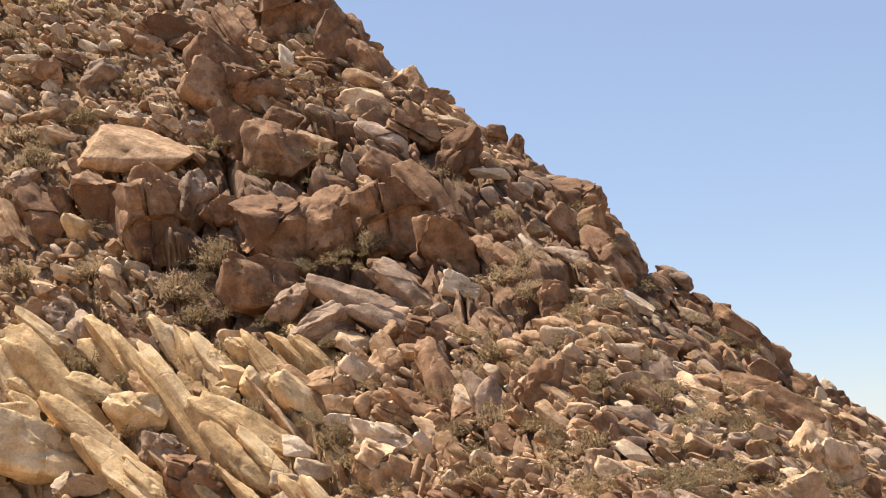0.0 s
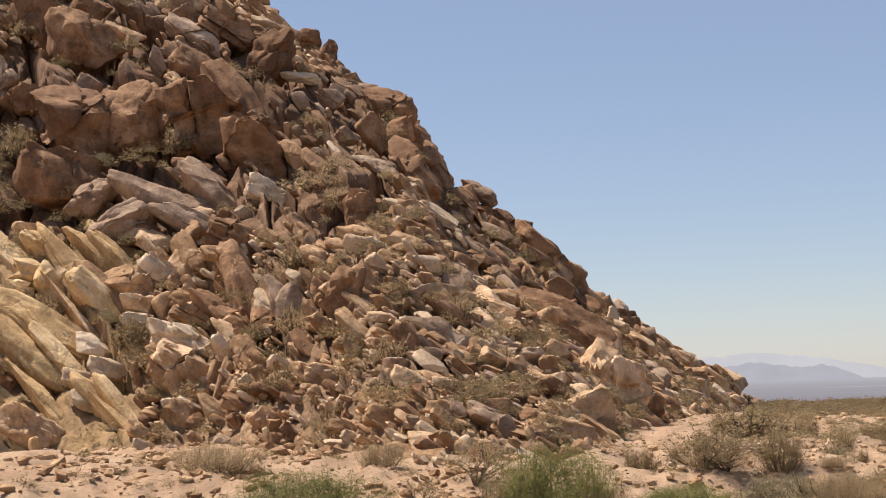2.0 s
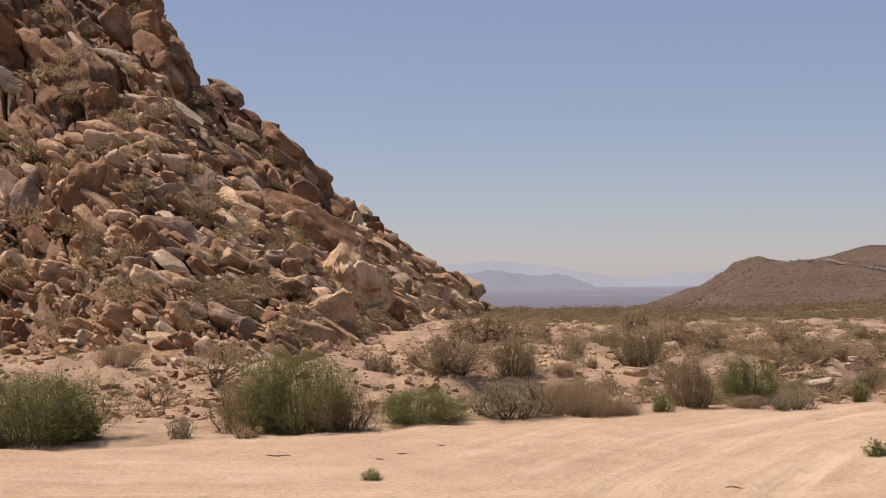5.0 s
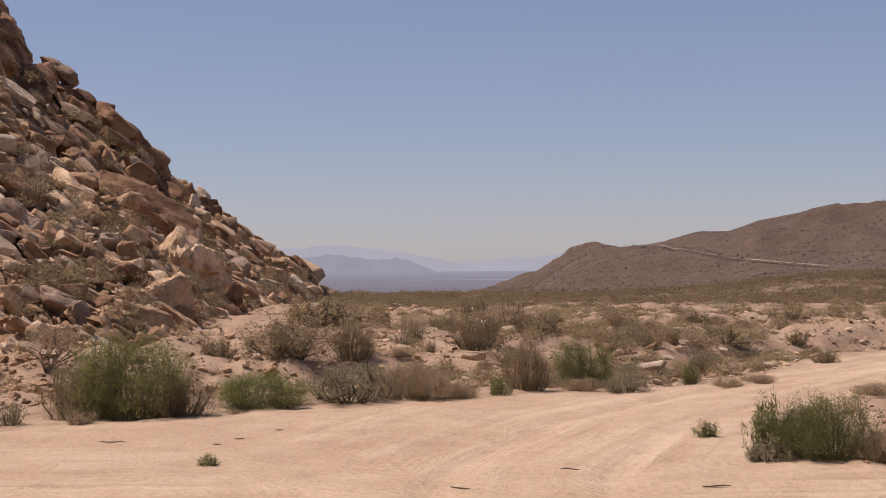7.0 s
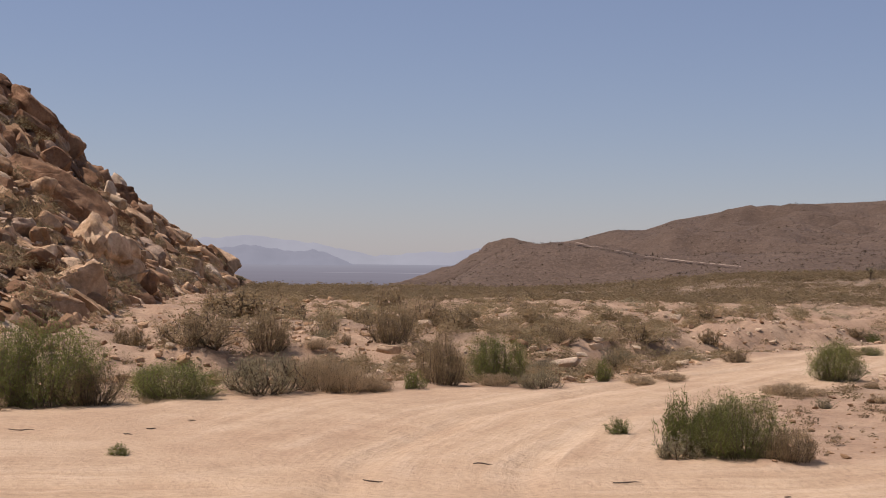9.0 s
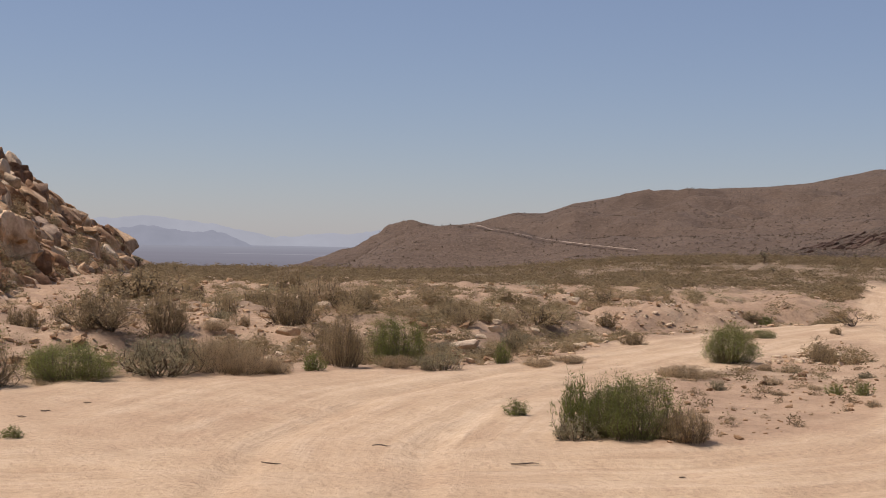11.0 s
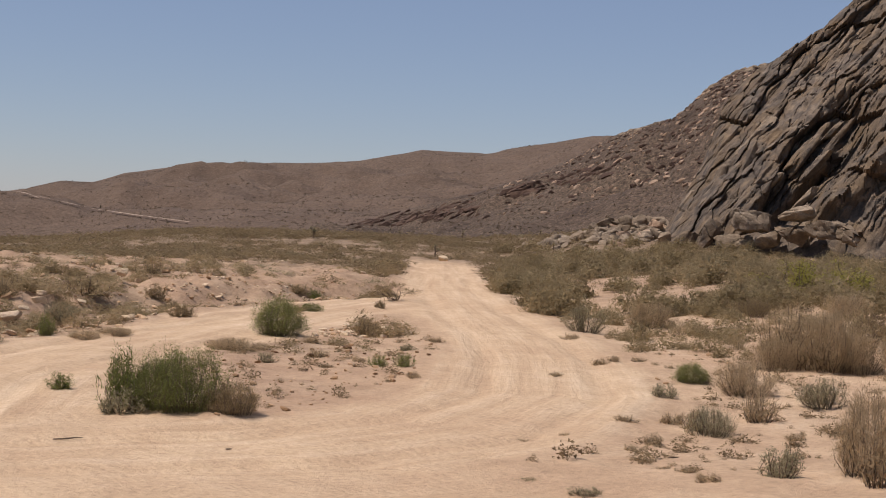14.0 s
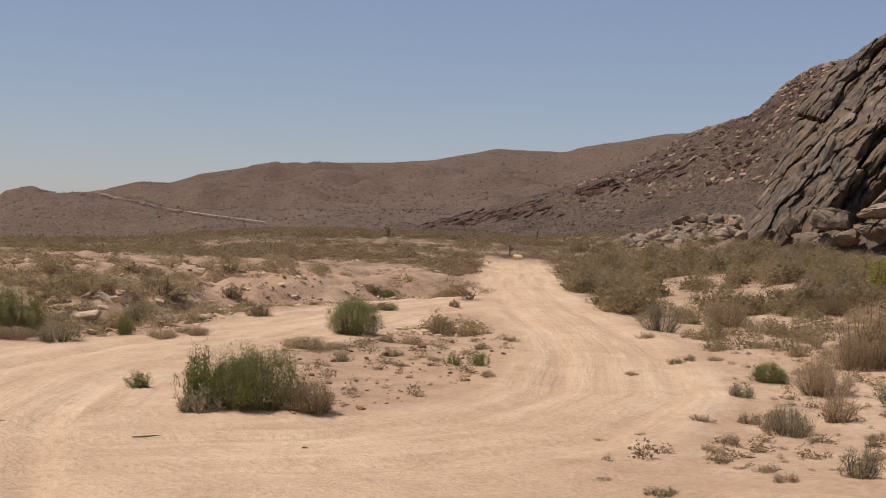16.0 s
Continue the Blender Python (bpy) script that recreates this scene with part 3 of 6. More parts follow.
def on_range(name, a, u):
    """A point of a ridge's face, at a bearing and a share of its climb."""
    az, us, points = SURFACES[name]
    j, i = np.interp(a, az, np.arange(len(az))), np.interp(u, us, np.arange(len(us)))
    j0, i0 = min(int(j), len(az) - 2), min(int(i), len(us) - 2)
    fj, fi = j - j0, i - i0
    low = points[i0, j0] * (1 - fj) + points[i0, j0 + 1] * fj
    high = points[i0 + 1, j0] * (1 - fj) + points[i0 + 1, j0 + 1] * fj
    return low * (1 - fi) + high * fi


far_hill = range_of("far_hill", "long brown desert hills dotted with dark scrub",
    [(-1.2, 420, 900, -1.9, -1.5), (-2.4, 420, 900, -1.8, -1.2), (-4.2, 420, 880, -1.8, -0.5), (-5.2, 420, 870, -1.8, -0.2), (-5.9, 410, 860, -1.8, 0.1), (-7.9, 400, 880, -1.7, 0.38), (-9.8, 390, 940, -1.7, 0.85),
     (-10.8, 390, 950, -1.7, 0.88), (-11.9, 380, 960, -1.6, 1.3), (-13.9, 380, 980, -1.6, 1.62), (-14.9, 380, 990, -1.6, 1.6), (-16.4, 370, 1000, -1.5, 1.83), (-19.1, 360, 1000, -1.5, 1.95), (-20.8, 350, 980, -1.5, 2.18),
     (-23.1, 340, 960, -1.5, 2.7), (-25.5, 330, 960, -1.4, 2.65), (-27.2, 320, 940, -1.4, 3.02), (-29.6, 310, 900, -1.4, 3.52), (-33, 300, 900, -1.4, 3.7), (-50, 300, 900, -1.4, 4.2), (-75, 300, 900, -1.4, 3)],
    FAR_SOIL, 7.0, 41, 420, sharp=0.9, folds=3.8)
mid_hill = range_of("mid_hill", "reddish stony slope with outcrops below the ridge",
    [(-16, 300, 360, -1.6, -1.6), (-19, 240, 380, -1.4, -0.7), (-22, 210, 400, -1.2, 0.2), (-25, 190, 400, -1.1, 1.1), (-28, 170, 390, -1.0, 2.3), (-30.4, 160, 370, -0.9, 3.6), (-32.5, 150, 340, -0.8, 4.3),
     (-33.1, 148, 330, -0.8, 4.85), (-34.1, 145, 310, -0.8, 5.7), (-34.9, 140, 300, -0.8, 6.1), (-40, 140, 300, -0.8, 7.5), (-52, 140, 300, -0.8, 9), (-75, 150, 300, -0.8, 5)],
    MID_SOIL, 4.0, 51, 420, sharp=0.85, folds=1.2)

# the graded track that climbs the far hill
TRACK = sorted([(-7.7, 0.46), (-7.95, 0.35), (-8.6, 0.22), (-9.3, 0.09), (-10.86, -0.2), (-12.4, -0.37), (-14.4, -0.55)])
az_f, us_f, grid_f = SURFACES["far_hill"]
way = []
for a in np.linspace(TRACK[0][0], TRACK[-1][0], 110):
    j = np.interp(a, az_f, np.arange(len(az_f)))
    j0 = min(int(j), len(az_f) - 2)
    column = grid_f[:90, j0] * (1 - (j - j0)) + grid_f[:90, j0 + 1] * (j - j0)
    rises = np.maximum.accumulate(np.degrees(np.arctan2(column[:, 2] - EYE, np.hypot(column[:, 0], column[:, 1]))))
    here = np.interp(np.interp(a, [p[0] for p in TRACK], [p[1] for p in TRACK]), rises, np.arange(90.0))
    way.append([[np.interp(here + w, np.arange(90.0), column[:, k]) + (0.85 if k == 2 else 0) for k in range(3)] for w in (-0.07 - 0.03 * math.sin(a * 9), 0, 0.07 + 0.02 * math.sin(a * 14))])
far_track = tagged(new("far_track", grid_mesh("far_track", np.array(way).transpose(1, 0, 2), TRACK_SOIL)),
                   "pale dirt track climbing the far brown hill", "track", kind="structure")

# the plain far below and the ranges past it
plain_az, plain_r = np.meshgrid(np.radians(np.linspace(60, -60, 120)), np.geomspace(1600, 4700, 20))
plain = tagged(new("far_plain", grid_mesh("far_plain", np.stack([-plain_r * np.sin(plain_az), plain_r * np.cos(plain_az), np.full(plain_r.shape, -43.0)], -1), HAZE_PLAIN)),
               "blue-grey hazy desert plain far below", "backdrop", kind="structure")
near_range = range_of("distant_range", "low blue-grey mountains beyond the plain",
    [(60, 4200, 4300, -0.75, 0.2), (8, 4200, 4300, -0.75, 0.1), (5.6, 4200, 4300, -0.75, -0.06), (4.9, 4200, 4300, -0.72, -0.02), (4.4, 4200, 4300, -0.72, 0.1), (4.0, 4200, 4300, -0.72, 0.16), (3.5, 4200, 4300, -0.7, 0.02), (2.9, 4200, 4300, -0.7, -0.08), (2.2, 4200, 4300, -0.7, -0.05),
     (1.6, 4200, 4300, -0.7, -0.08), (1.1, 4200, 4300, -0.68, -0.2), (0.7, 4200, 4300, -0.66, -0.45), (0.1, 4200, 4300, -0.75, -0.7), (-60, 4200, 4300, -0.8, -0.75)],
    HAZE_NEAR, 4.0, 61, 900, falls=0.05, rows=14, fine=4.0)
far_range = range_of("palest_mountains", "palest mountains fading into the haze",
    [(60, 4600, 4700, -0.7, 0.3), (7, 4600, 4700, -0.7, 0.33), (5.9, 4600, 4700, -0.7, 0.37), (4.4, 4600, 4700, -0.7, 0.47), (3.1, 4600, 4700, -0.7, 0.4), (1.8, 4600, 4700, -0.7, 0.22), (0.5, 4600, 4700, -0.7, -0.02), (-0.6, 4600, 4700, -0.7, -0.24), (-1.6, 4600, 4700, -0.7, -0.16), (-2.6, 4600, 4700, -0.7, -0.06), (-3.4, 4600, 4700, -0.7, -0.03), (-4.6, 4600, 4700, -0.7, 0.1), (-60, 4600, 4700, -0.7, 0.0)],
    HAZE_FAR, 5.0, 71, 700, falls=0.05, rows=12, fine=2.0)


# ---- rocks ----
def rock_shape(seed, level, planes, bulge, rough, boxy=1.0):
    """A broken boulder in a box one metre wide: a block cut by many flat breaks, its faces uneven and its edges chipped."""
    rnd = random.Random(seed)
    bm = bmesh.new()
    bmesh.ops.create_icosphere(bm, subdivisions=level, radius=1.0)
    co = np.array([v.co[:] for v in bm.verts])
    faces = [[v.index for v in f.verts] for f in bm.faces]
    bm.free()
    co = np.sign(co) * np.abs(co) ** boxy
    for i in range(planes):
        n = np.array([rnd.gauss(0, 1) for _ in range(3)])
        n /= np.linalg.norm(n)
        d = (co @ n).max() * (rnd.uniform(bulge, bulge + 0.3) if i < planes * 0.6 else rnd.uniform(0.8, 0.95))
        co = co - np.outer(np.clip(co @ n - d, 0, None), n)
    if rough:
        off = Vector((rnd.uniform(0, 50), 0, 0))
        push = np.array([noise.fractal(Vector(c) * 1.5 + off, 0.9, 2.0, 5) + 0.9 * (0.35 - abs(noise.noise(Vector(c) * 2.4 - off))) for c in co])
        co = co + co / np.linalg.norm(co, axis=1, keepdims=True) * (push * rough)[:, None]
    lo, hi = co.min(0), co.max(0)
    return (co - (lo + hi) / 2) / (hi - lo), faces


def cube_grid(n):
    """A cube of n by n faces a side, from -1 to 1."""
    bm = bmesh.new()
    bmesh.ops.create_cube(bm, size=2.0)
    bmesh.ops.subdivide_edges(bm, edges=bm.edges[:], cuts=n - 1, use_grid_fill=True)
    co = np.array([v.co[:] for v in bm.verts])
    faces = [[v.index for v in f.verts] for f in bm.faces]
    bm.free()
    return co, faces


CUBES = {n: cube_grid(n) for n in (10, 14, 16, 18)}


def worn_cut(co, n, d, soft):
    """Cuts a shape by a plane and leaves a worn, rounded arris of that width."""
    over = (co @ n - d) / soft
    return co - np.outer(np.where(over > 20, over, np.log1p(np.exp(np.clip(over, -30, 20)))) * soft, n)


def jointed_shape(seed, n, power, cuts, splits, rough, creases=1, taper=0.25):
    """Weathered granite in a box one metre wide: a block with worn arrises and weathered grooves, here and there broken into pieces that still lie together.
    power: how boxy it is (2 is a ball); splits: for each joint the axis that it crosses."""
    rnd = random.Random(seed)
    cube, quads = CUBES[n]
    co = cube / (np.abs(cube) ** power).sum(1, keepdims=True) ** (1 / power)
    co = co * np.array([rnd.uniform(0.85, 1.0) for _ in range(3)])
    co[:, 0] += rnd.uniform(-0.3, 0.3) * co[:, 2]
    co[:, 1:] *= 1 + rnd.uniform(-taper, taper) * co[:, :1]
    for i in range(cuts):
        w = np.array([rnd.gauss(0, 1) for _ in range(3)])
        w /= np.linalg.norm(w)
        co = worn_cut(co, w, (co @ w).max() * rnd.uniform(0.5, 0.86), rnd.uniform(0.012, 0.045))
    pieces = [co]
    for axis in splits:
        w = np.array([rnd.gauss(0, 0.2) for _ in range(3)])
        w[axis] = 1
        w /= np.linalg.norm(w)
        d = rnd.uniform(-0.4, 0.4)
        more = []
        for p in pieces:
            lo, hi = (p @ w).min(), (p @ w).max()
            if d - lo < 0.3 or hi - d < 0.3 or (len(pieces) > 1 and rnd.random() < 0.4):
                more.append(p)
            else:
                more += [worn_cut(p, w, d + 0.01, 0.035), worn_cut(p, -w, -d + 0.01, 0.035)]
        pieces = more
    verts = []
    for p in pieces:
        mid = (p.min(0) + p.max(0)) / 2
        q = p - mid
        off = Vector((rnd.uniform(0, 50), rnd.uniform(0, 50), 0))
        push = np.array([noise.fractal(Vector(c + mid) * 1.5 + off, 0.75, 2.0, 6) + 0.9 * (0.28 - abs(noise.noise(Vector(c) * 2.1 - off))) for c in q])
        wave = np.array([noise.noise(Vector(c) * 1.5 + off * 2) for c in q])
        way = q / (np.linalg.norm(q, axis=1, keepdims=True) + 0.2)
        for i in range(creases):
            w = np.array([rnd.gauss(0, 1), rnd.gauss(0, 0.4), rnd.gauss(0, 0.9)])
            w /= np.linalg.norm(w)
            off_plane = q @ w - rnd.uniform(-0.45, 0.45) + 0.28 * wave
            push = push - rnd.uniform(0.6, 1.5) * np.exp(-(off_plane / 0.05) ** 2) + rnd.uniform(-0.5, 0.5) * np.tanh(off_plane / 0.06)
        q = q + way * (push * rough)[:, None] + np.array([rnd.gauss(0, 0.02) for _ in range(3)])
        verts.append(q + mid)
    co = np.concatenate(verts)
    lo, hi = co.min(0), co.max(0)
    return [((q - (lo + hi) / 2) / (hi - lo), quads) for q in verts]


JOINTS = [(), (0,), (), (2, 0), (), (0,), (0, 2), ()]
SHAPES = {
    "block": [jointed_shape(100 + i, 14, 6.0, 10, JOINTS[i % 8], 0.15, 3) for i in range(16)],
    "slab": [jointed_shape(200 + i, 14, 6.0, 8, ((), (), (0,), ())[i % 4], 0.13, 3) for i in range(12)],
    "round": [jointed_shape(300 + i, 16, 3.0, 7, (), 0.13, 2) for i in range(8)],
    "flat": [jointed_shape(500 + i, 18, 6.0, 7, (), 0.07, 1, 0.35) for i in range(2)],
    "lesser_block": [jointed_shape(140 + i, 10, 6.0, 9, (), 0.14, 1) for i in range(16)],
    "lesser_slab": [jointed_shape(240 + i, 10, 6.0, 8, (), 0.13, 1) for i in range(14)],
    "long": [jointed_shape(400 + i, 18, 3.4, 4, (), 0.09, 1, 0.35) for i in range(12)],
    "lesser_round": [jointed_shape(340 + i, 10, 3.2, 8, (), 0.12, 1) for i in range(12)],
}
ROCK_MESHES = {}


def rock_pieces(shape, which, tone):
    """The shared meshes of a rock's pieces; a shape of name lesser_... is a rock in one piece, under about a metre and a half."""
    key = (shape, which % len(SHAPES[shape]), tone)
    if key not in ROCK_MESHES:
        ROCK_MESHES[key] = [mesh_of("rock", co, faces, ROCKS[tone]) for co, faces in SHAPES[shape][key[1]]]
        for me in ROCK_MESHES[key]:
            me.set_sharp_from_angle(angle=radians(38))
    return ROCK_MESHES[key]


def rock_mesh(shape, which, tone):
    return rock_pieces(shape, which, tone)[0]


TONE_WORDS = {"tan": "tan", "brown": "dark brown varnished", "grey": "grey", "pale": "pale sunlit", "cliff": "dark grey", "ledge": "grey-brown", "gold": "golden-tan"}
SHAPE_WORDS = {"long": "long worn rib", "flat": "flat-topped slab", "block": "angular boulder", "slab": "long slab", "round": "rounded boulder"}
count = [0]


def along_face(lean, heading, recline=0.6):
    """The turn of a slab that lies flat on the hill's face, and how much longer it is than it looks from below."""
    a = radians(lean)
    axis = Vector((math.cos(a), recline * math.sin(a), math.sin(a)))
    out = Vector((0, -1, recline)).normalized()
    x = axis.normalized()
    turn = Matrix((x, out.cross(x), out)).transposed()
    return Euler((0, 0, radians(heading))).to_matrix() @ turn, axis.length


def boulder(x, y, z, long, deep, high, lean, heading, tone, shape, where=""):
    """One large rock, its middle at a place; lean turns its long side down to the right (minus) or up."""
    count[0] += 1
    pieces = rock_pieces(shape if long > 1.6 or shape == "long" else "lesser_" + shape, count[0], tone)
    ob = new("boulder", pieces[0] if len(pieces) == 1 else None)
    if len(pieces) > 1:
        for me in pieces:
            part("block", me, ob)
    turn = Euler((0, 0, radians(heading))).to_matrix() @ Euler((radians((-48 if shape == "slab" else 24 if shape == "flat" else -14) + 5 * (count[0] % 4)), radians(-lean), 0)).to_matrix()
    if shape in ("slab", "long") and tone != "cliff" and z > 1.2:
        turn, longer = along_face(lean, heading)
        long *= longer
    ob.matrix_basis = Matrix.LocRotScale((x, y, z), turn, (long, deep, high))
    size = "huge" if long > 2.6 else "large" if long > 1.4 else "small"
    where = where or ("bedded in the hillside" if z > 1.2 else "half sunk in the sand")
    return tagged(ob, f"{size} {TONE_WORDS[tone]} {SHAPE_WORDS[shape]} {where}", "boulder", "boulders of the hill")


boulder(-39.84, 57.92, 18.35, 5.4, 4.2, 1.5, -12, 35, "tan", "flat")
boulder(-45.75, 63.45, 24.34, 2.55, 1.83, 1.73, 16, 36, "grey", "round")
boulder(-48.36, 64.07, 25.62, 1.92, 1.34, 1.24, -14, 37, "brown", "block")
boulder(-45.40, 66.97, 26.98, 2.86, 1.44, 1.44, -39, 34, "brown", "slab")
boulder(-44.45, 68.07, 27.57, 3.78, 2.39, 2.14, -24, 33, "brown", "block")
boulder(-42.94, 67.65, 26.60, 2.10, 1.40, 1.25, -19, 32, "brown", "block")
boulder(-39.23, 65.48, 23.95, 5.11, 3.17, 2.80, -29, 31, "brown", "block")
boulder(-39.10, 63.50, 22.29, 3.43, 2.52, 2.53, -34, 32, "brown", "block")
boulder(-37.31, 64.10, 22.27, 3.80, 2.62, 2.51, -44, 30, "brown", "block")
boulder(-36.38, 60.70, 19.28, 2.88, 2.16, 2.19, -44, 31, "brown", "block")
boulder(-34.37, 62.13, 19.84, 1.89, 1.43, 1.40, -24, 29, "brown", "round")
boulder(-33.35, 59.60, 17.78, 3.47, 2.89, 3.17, -74, 29, "brown", "block")
boulder(-38.30, 60.47, 19.54, 1.84, 1.29, 1.19, -24, 32, "grey", "block")
boulder(-50.01, 62.36, 24.84, 1.73, 1.22, 1.13, 11, 39, "tan", "block")
boulder(-48.77, 62.66, 24.69, 2.07, 1.59, 1.58, -4, 38, "brown", "block")
boulder(-46.86, 59.89, 21.67, 2.47, 0.83, 0.83, 11, 38, "tan", "slab")
boulder(-45.17, 58.77, 20.17, 2.06, 0.71, 0.71, -14, 38, "tan", "slab")
boulder(-51.17, 63.85, 26.33, 1.92, 0.54, 0.54, -9, 39, "pale", "slab")
boulder(-40.06, 60.48, 20.10, 1.87, 1.35, 1.27, -24, 34, "tan", "block")
boulder(-41.79, 60.62, 20.70, 1.90, 1.05, 0.81, -4, 35, "pale", "block")
boulder(-46.43, 60.94, 22.40, 1.65, 1.01, 0.84, -19, 37, "grey", "block")
boulder(-38.45, 71.48, 28.45, 4.86, 4.09, 4.52, -89, 28, "brown", "block")
boulder(-42.64, 69.25, 27.69, 3.45, 1.27, 1.27, -64, 32, "brown", "slab")
boulder(-41.35, 69.65, 27.55, 3.82, 1.15, 1.15, -59, 31, "brown", "slab")
boulder(-40.42, 70.23, 27.68, 3.44, 1.01, 1.01, -64, 30, "brown", "slab")
boulder(-35.27, 69.72, 25.79, 3.42, 2.36, 2.25, -84, 27, "brown", "block")
boulder(-34.63, 70.76, 25.93, 3.45, 2.38, 2.28, -74, 26, "brown", "block")
boulder(-33.11, 69.55, 24.26, 3.16, 2.01, 1.81, -69, 25, "brown", "block")
boulder(-32.57, 70.00, 23.82, 2.01, 1.34, 1.19, -79, 25, "brown", "block")
boulder(-31.11, 68.86, 22.68, 0.98, 0.82, 0.86, -24, 24, "brown", "block")
boulder(-28.77, 68.04, 21.23, 1.27, 1.05, 1.10, -24, 23, "brown", "block")
boulder(-29.51, 67.92, 21.21, 1.43, 1.03, 0.97, -34, 23, "brown", "block")
boulder(-31.09, 64.83, 20.35, 1.30, 1.04, 1.07, -14, 26, "grey", "round")
boulder(-29.25, 62.74, 18.17, 3.36, 1.09, 1.09, -34, 25, "grey", "slab")
boulder(-28.13, 63.76, 18.54, 3.00, 1.85, 1.62, -24, 24, "brown", "block")
boulder(-25.04, 61.23, 16.08, 3.83, 2.16, 1.77, 78, 22, "brown", "block")
boulder(-24.69, 65.72, 18.34, 1.20, 0.89, 0.86, -24, 21, "brown", "block")
boulder(-23.67, 65.07, 17.15, 1.71, 1.11, 0.96, 81, 20, "brown", "block")
boulder(-31.91, 60.82, 18.18, 1.90, 0.78, 0.78, -34, 28, "tan", "slab")
boulder(-23.70, 61.58, 15.60, 1.88, 0.51, 0.51, -12, 21, "pale", "slab")
boulder(-27.86, 59.72, 15.84, 2.68, 1.90, 1.78, -39, 25, "brown", "round")
boulder(-26.20, 59.17, 15.00, 4.02, 1.35, 1.35, -59, 24, "brown", "slab")
boulder(-26.50, 64.37, 18.26, 1.79, 1.09, 0.91, -34, 22, "brown", "block")
boulder(-25.51, 65.52, 18.31, 1.62, 0.73, 0.73, -24, 21, "brown", "slab")
boulder(-44.39, 55.13, 17.08, 1.87, 1.41, 1.38, 36, 39, "grey", "block")
boulder(-41.84, 53.24, 14.75, 3.26, 1.70, 1.70, -64, 38, "brown", "slab")
boulder(-43.09, 52.67, 14.59, 3.58, 1.23, 1.23, -64, 39, "tan", "slab")
boulder(-41.32, 54.19, 15.33, 2.17, 1.42, 1.24, -64, 37, "brown", "block")
boulder(-39.97, 54.66, 15.41, 3.07, 2.20, 2.15, -84, 36, "brown", "block")
boulder(-37.40, 55.77, 15.65, 3.21, 2.23, 2.14, -24, 34, "brown", "block")
boulder(-36.12, 53.55, 13.65, 4.55, 3.23, 3.15, -74, 34, "brown", "block")
boulder(-35.47, 55.76, 15.12, 2.68, 2.04, 2.01, -64, 32, "grey", "block")
boulder(-33.48, 55.29, 14.20, 2.15, 1.77, 1.85, -34, 31, "brown", "block")
boulder(-30.33, 54.06, 12.78, 4.53, 3.38, 3.43, -64, 29, "brown", "block")
boulder(-29.85, 51.29, 10.26, 3.41, 2.54, 2.56, -4, 30, "brown", "block")
boulder(-36.50, 53.01, 13.02, 2.04, 1.47, 1.39, -64, 35, "brown", "block")
boulder(-38.78, 49.57, 10.68, 1.99, 1.30, 1.13, -39, 38, "tan", "block")
boulder(-38.69, 48.53, 9.78, 1.88, 1.32, 1.22, -4, 39, "tan", "block")
boulder(-37.28, 48.67, 9.52, 1.93, 1.42, 1.37, -64, 37, "grey", "block")
boulder(-38.19, 47.86, 9.00, 1.85, 1.02, 0.78, -14, 39, "grey", "block")
boulder(-38.79, 50.93, 11.75, 1.67, 0.91, 0.69, -24, 37, "pale", "block")
boulder(-36.00, 50.55, 10.68, 2.40, 0.85, 0.85, -59, 35, "tan", "slab")
boulder(-36.01, 48.23, 8.79, 1.90, 1.37, 1.29, -54, 37, "grey", "block")
boulder(-31.57, 56.95, 15.00, 1.24, 0.93, 0.90, -24, 29, "grey", "block")
boulder(-29.48, 57.54, 15.12, 1.87, 1.22, 1.06, -19, 27, "brown", "round")
boulder(-28.46, 54.71, 12.90, 3.26, 2.60, 2.77, -74, 27, "brown", "block")
boulder(-25.97, 55.89, 12.85, 3.88, 3.36, 3.80, -64, 25, "brown", "block")
boulder(-25.41, 58.16, 14.18, 4.08, 1.51, 1.51, -59, 24, "brown", "slab")
boulder(-22.88, 54.14, 11.18, 3.09, 2.33, 2.40, -79, 23, "brown", "block")
boulder(-23.45, 56.27, 12.56, 1.86, 1.17, 1.00, -14, 23, "brown", "block")
boulder(-28.12, 58.41, 14.98, 1.84, 0.84, 0.84, -54, 26, "tan", "slab")
boulder(-21.31, 51.50, 9.13, 1.69, 1.13, 1.00, -24, 22, "pale", "block")
boulder(-24.74, 53.20, 10.29, 2.53, 0.75, 0.75, -29, 25, "brown", "slab")
boulder(-23.09, 51.53, 9.06, 4.23, 1.16, 1.16, -42, 24, "grey", "slab")
boulder(-25.20, 50.96, 9.03, 4.53, 1.51, 1.51, -29, 26, "grey", "slab")
boulder(-26.32, 49.29, 8.02, 2.94, 1.79, 1.49, 16, 28, "grey", "block")
boulder(-28.02, 50.51, 9.20, 2.31, 1.54, 1.36, 36, 29, "grey", "block")
boulder(-21.61, 49.00, 7.25, 2.37, 1.73, 1.65, -24, 24, "brown", "block")
boulder(-23.70, 50.18, 8.02, 3.27, 1.31, 1.31, -29, 25, "grey", "slab")
boulder(-16.92, 49.57, 7.93, 1.72, 1.34, 1.35, -84, 19, "brown", "block")
boulder(-17.89, 54.52, 10.21, 2.21, 0.64, 0.64, -29, 18, "grey", "slab")
boulder(-19.48, 54.42, 10.78, 1.44, 0.45, 0.45, -54, 20, "pale", "slab")
boulder(-21.27, 54.31, 10.99, 1.59, 0.75, 0.75, -54, 21, "brown", "slab")
boulder(-20.00, 53.35, 10.28, 1.55, 0.63, 0.63, -44, 21, "brown", "slab")
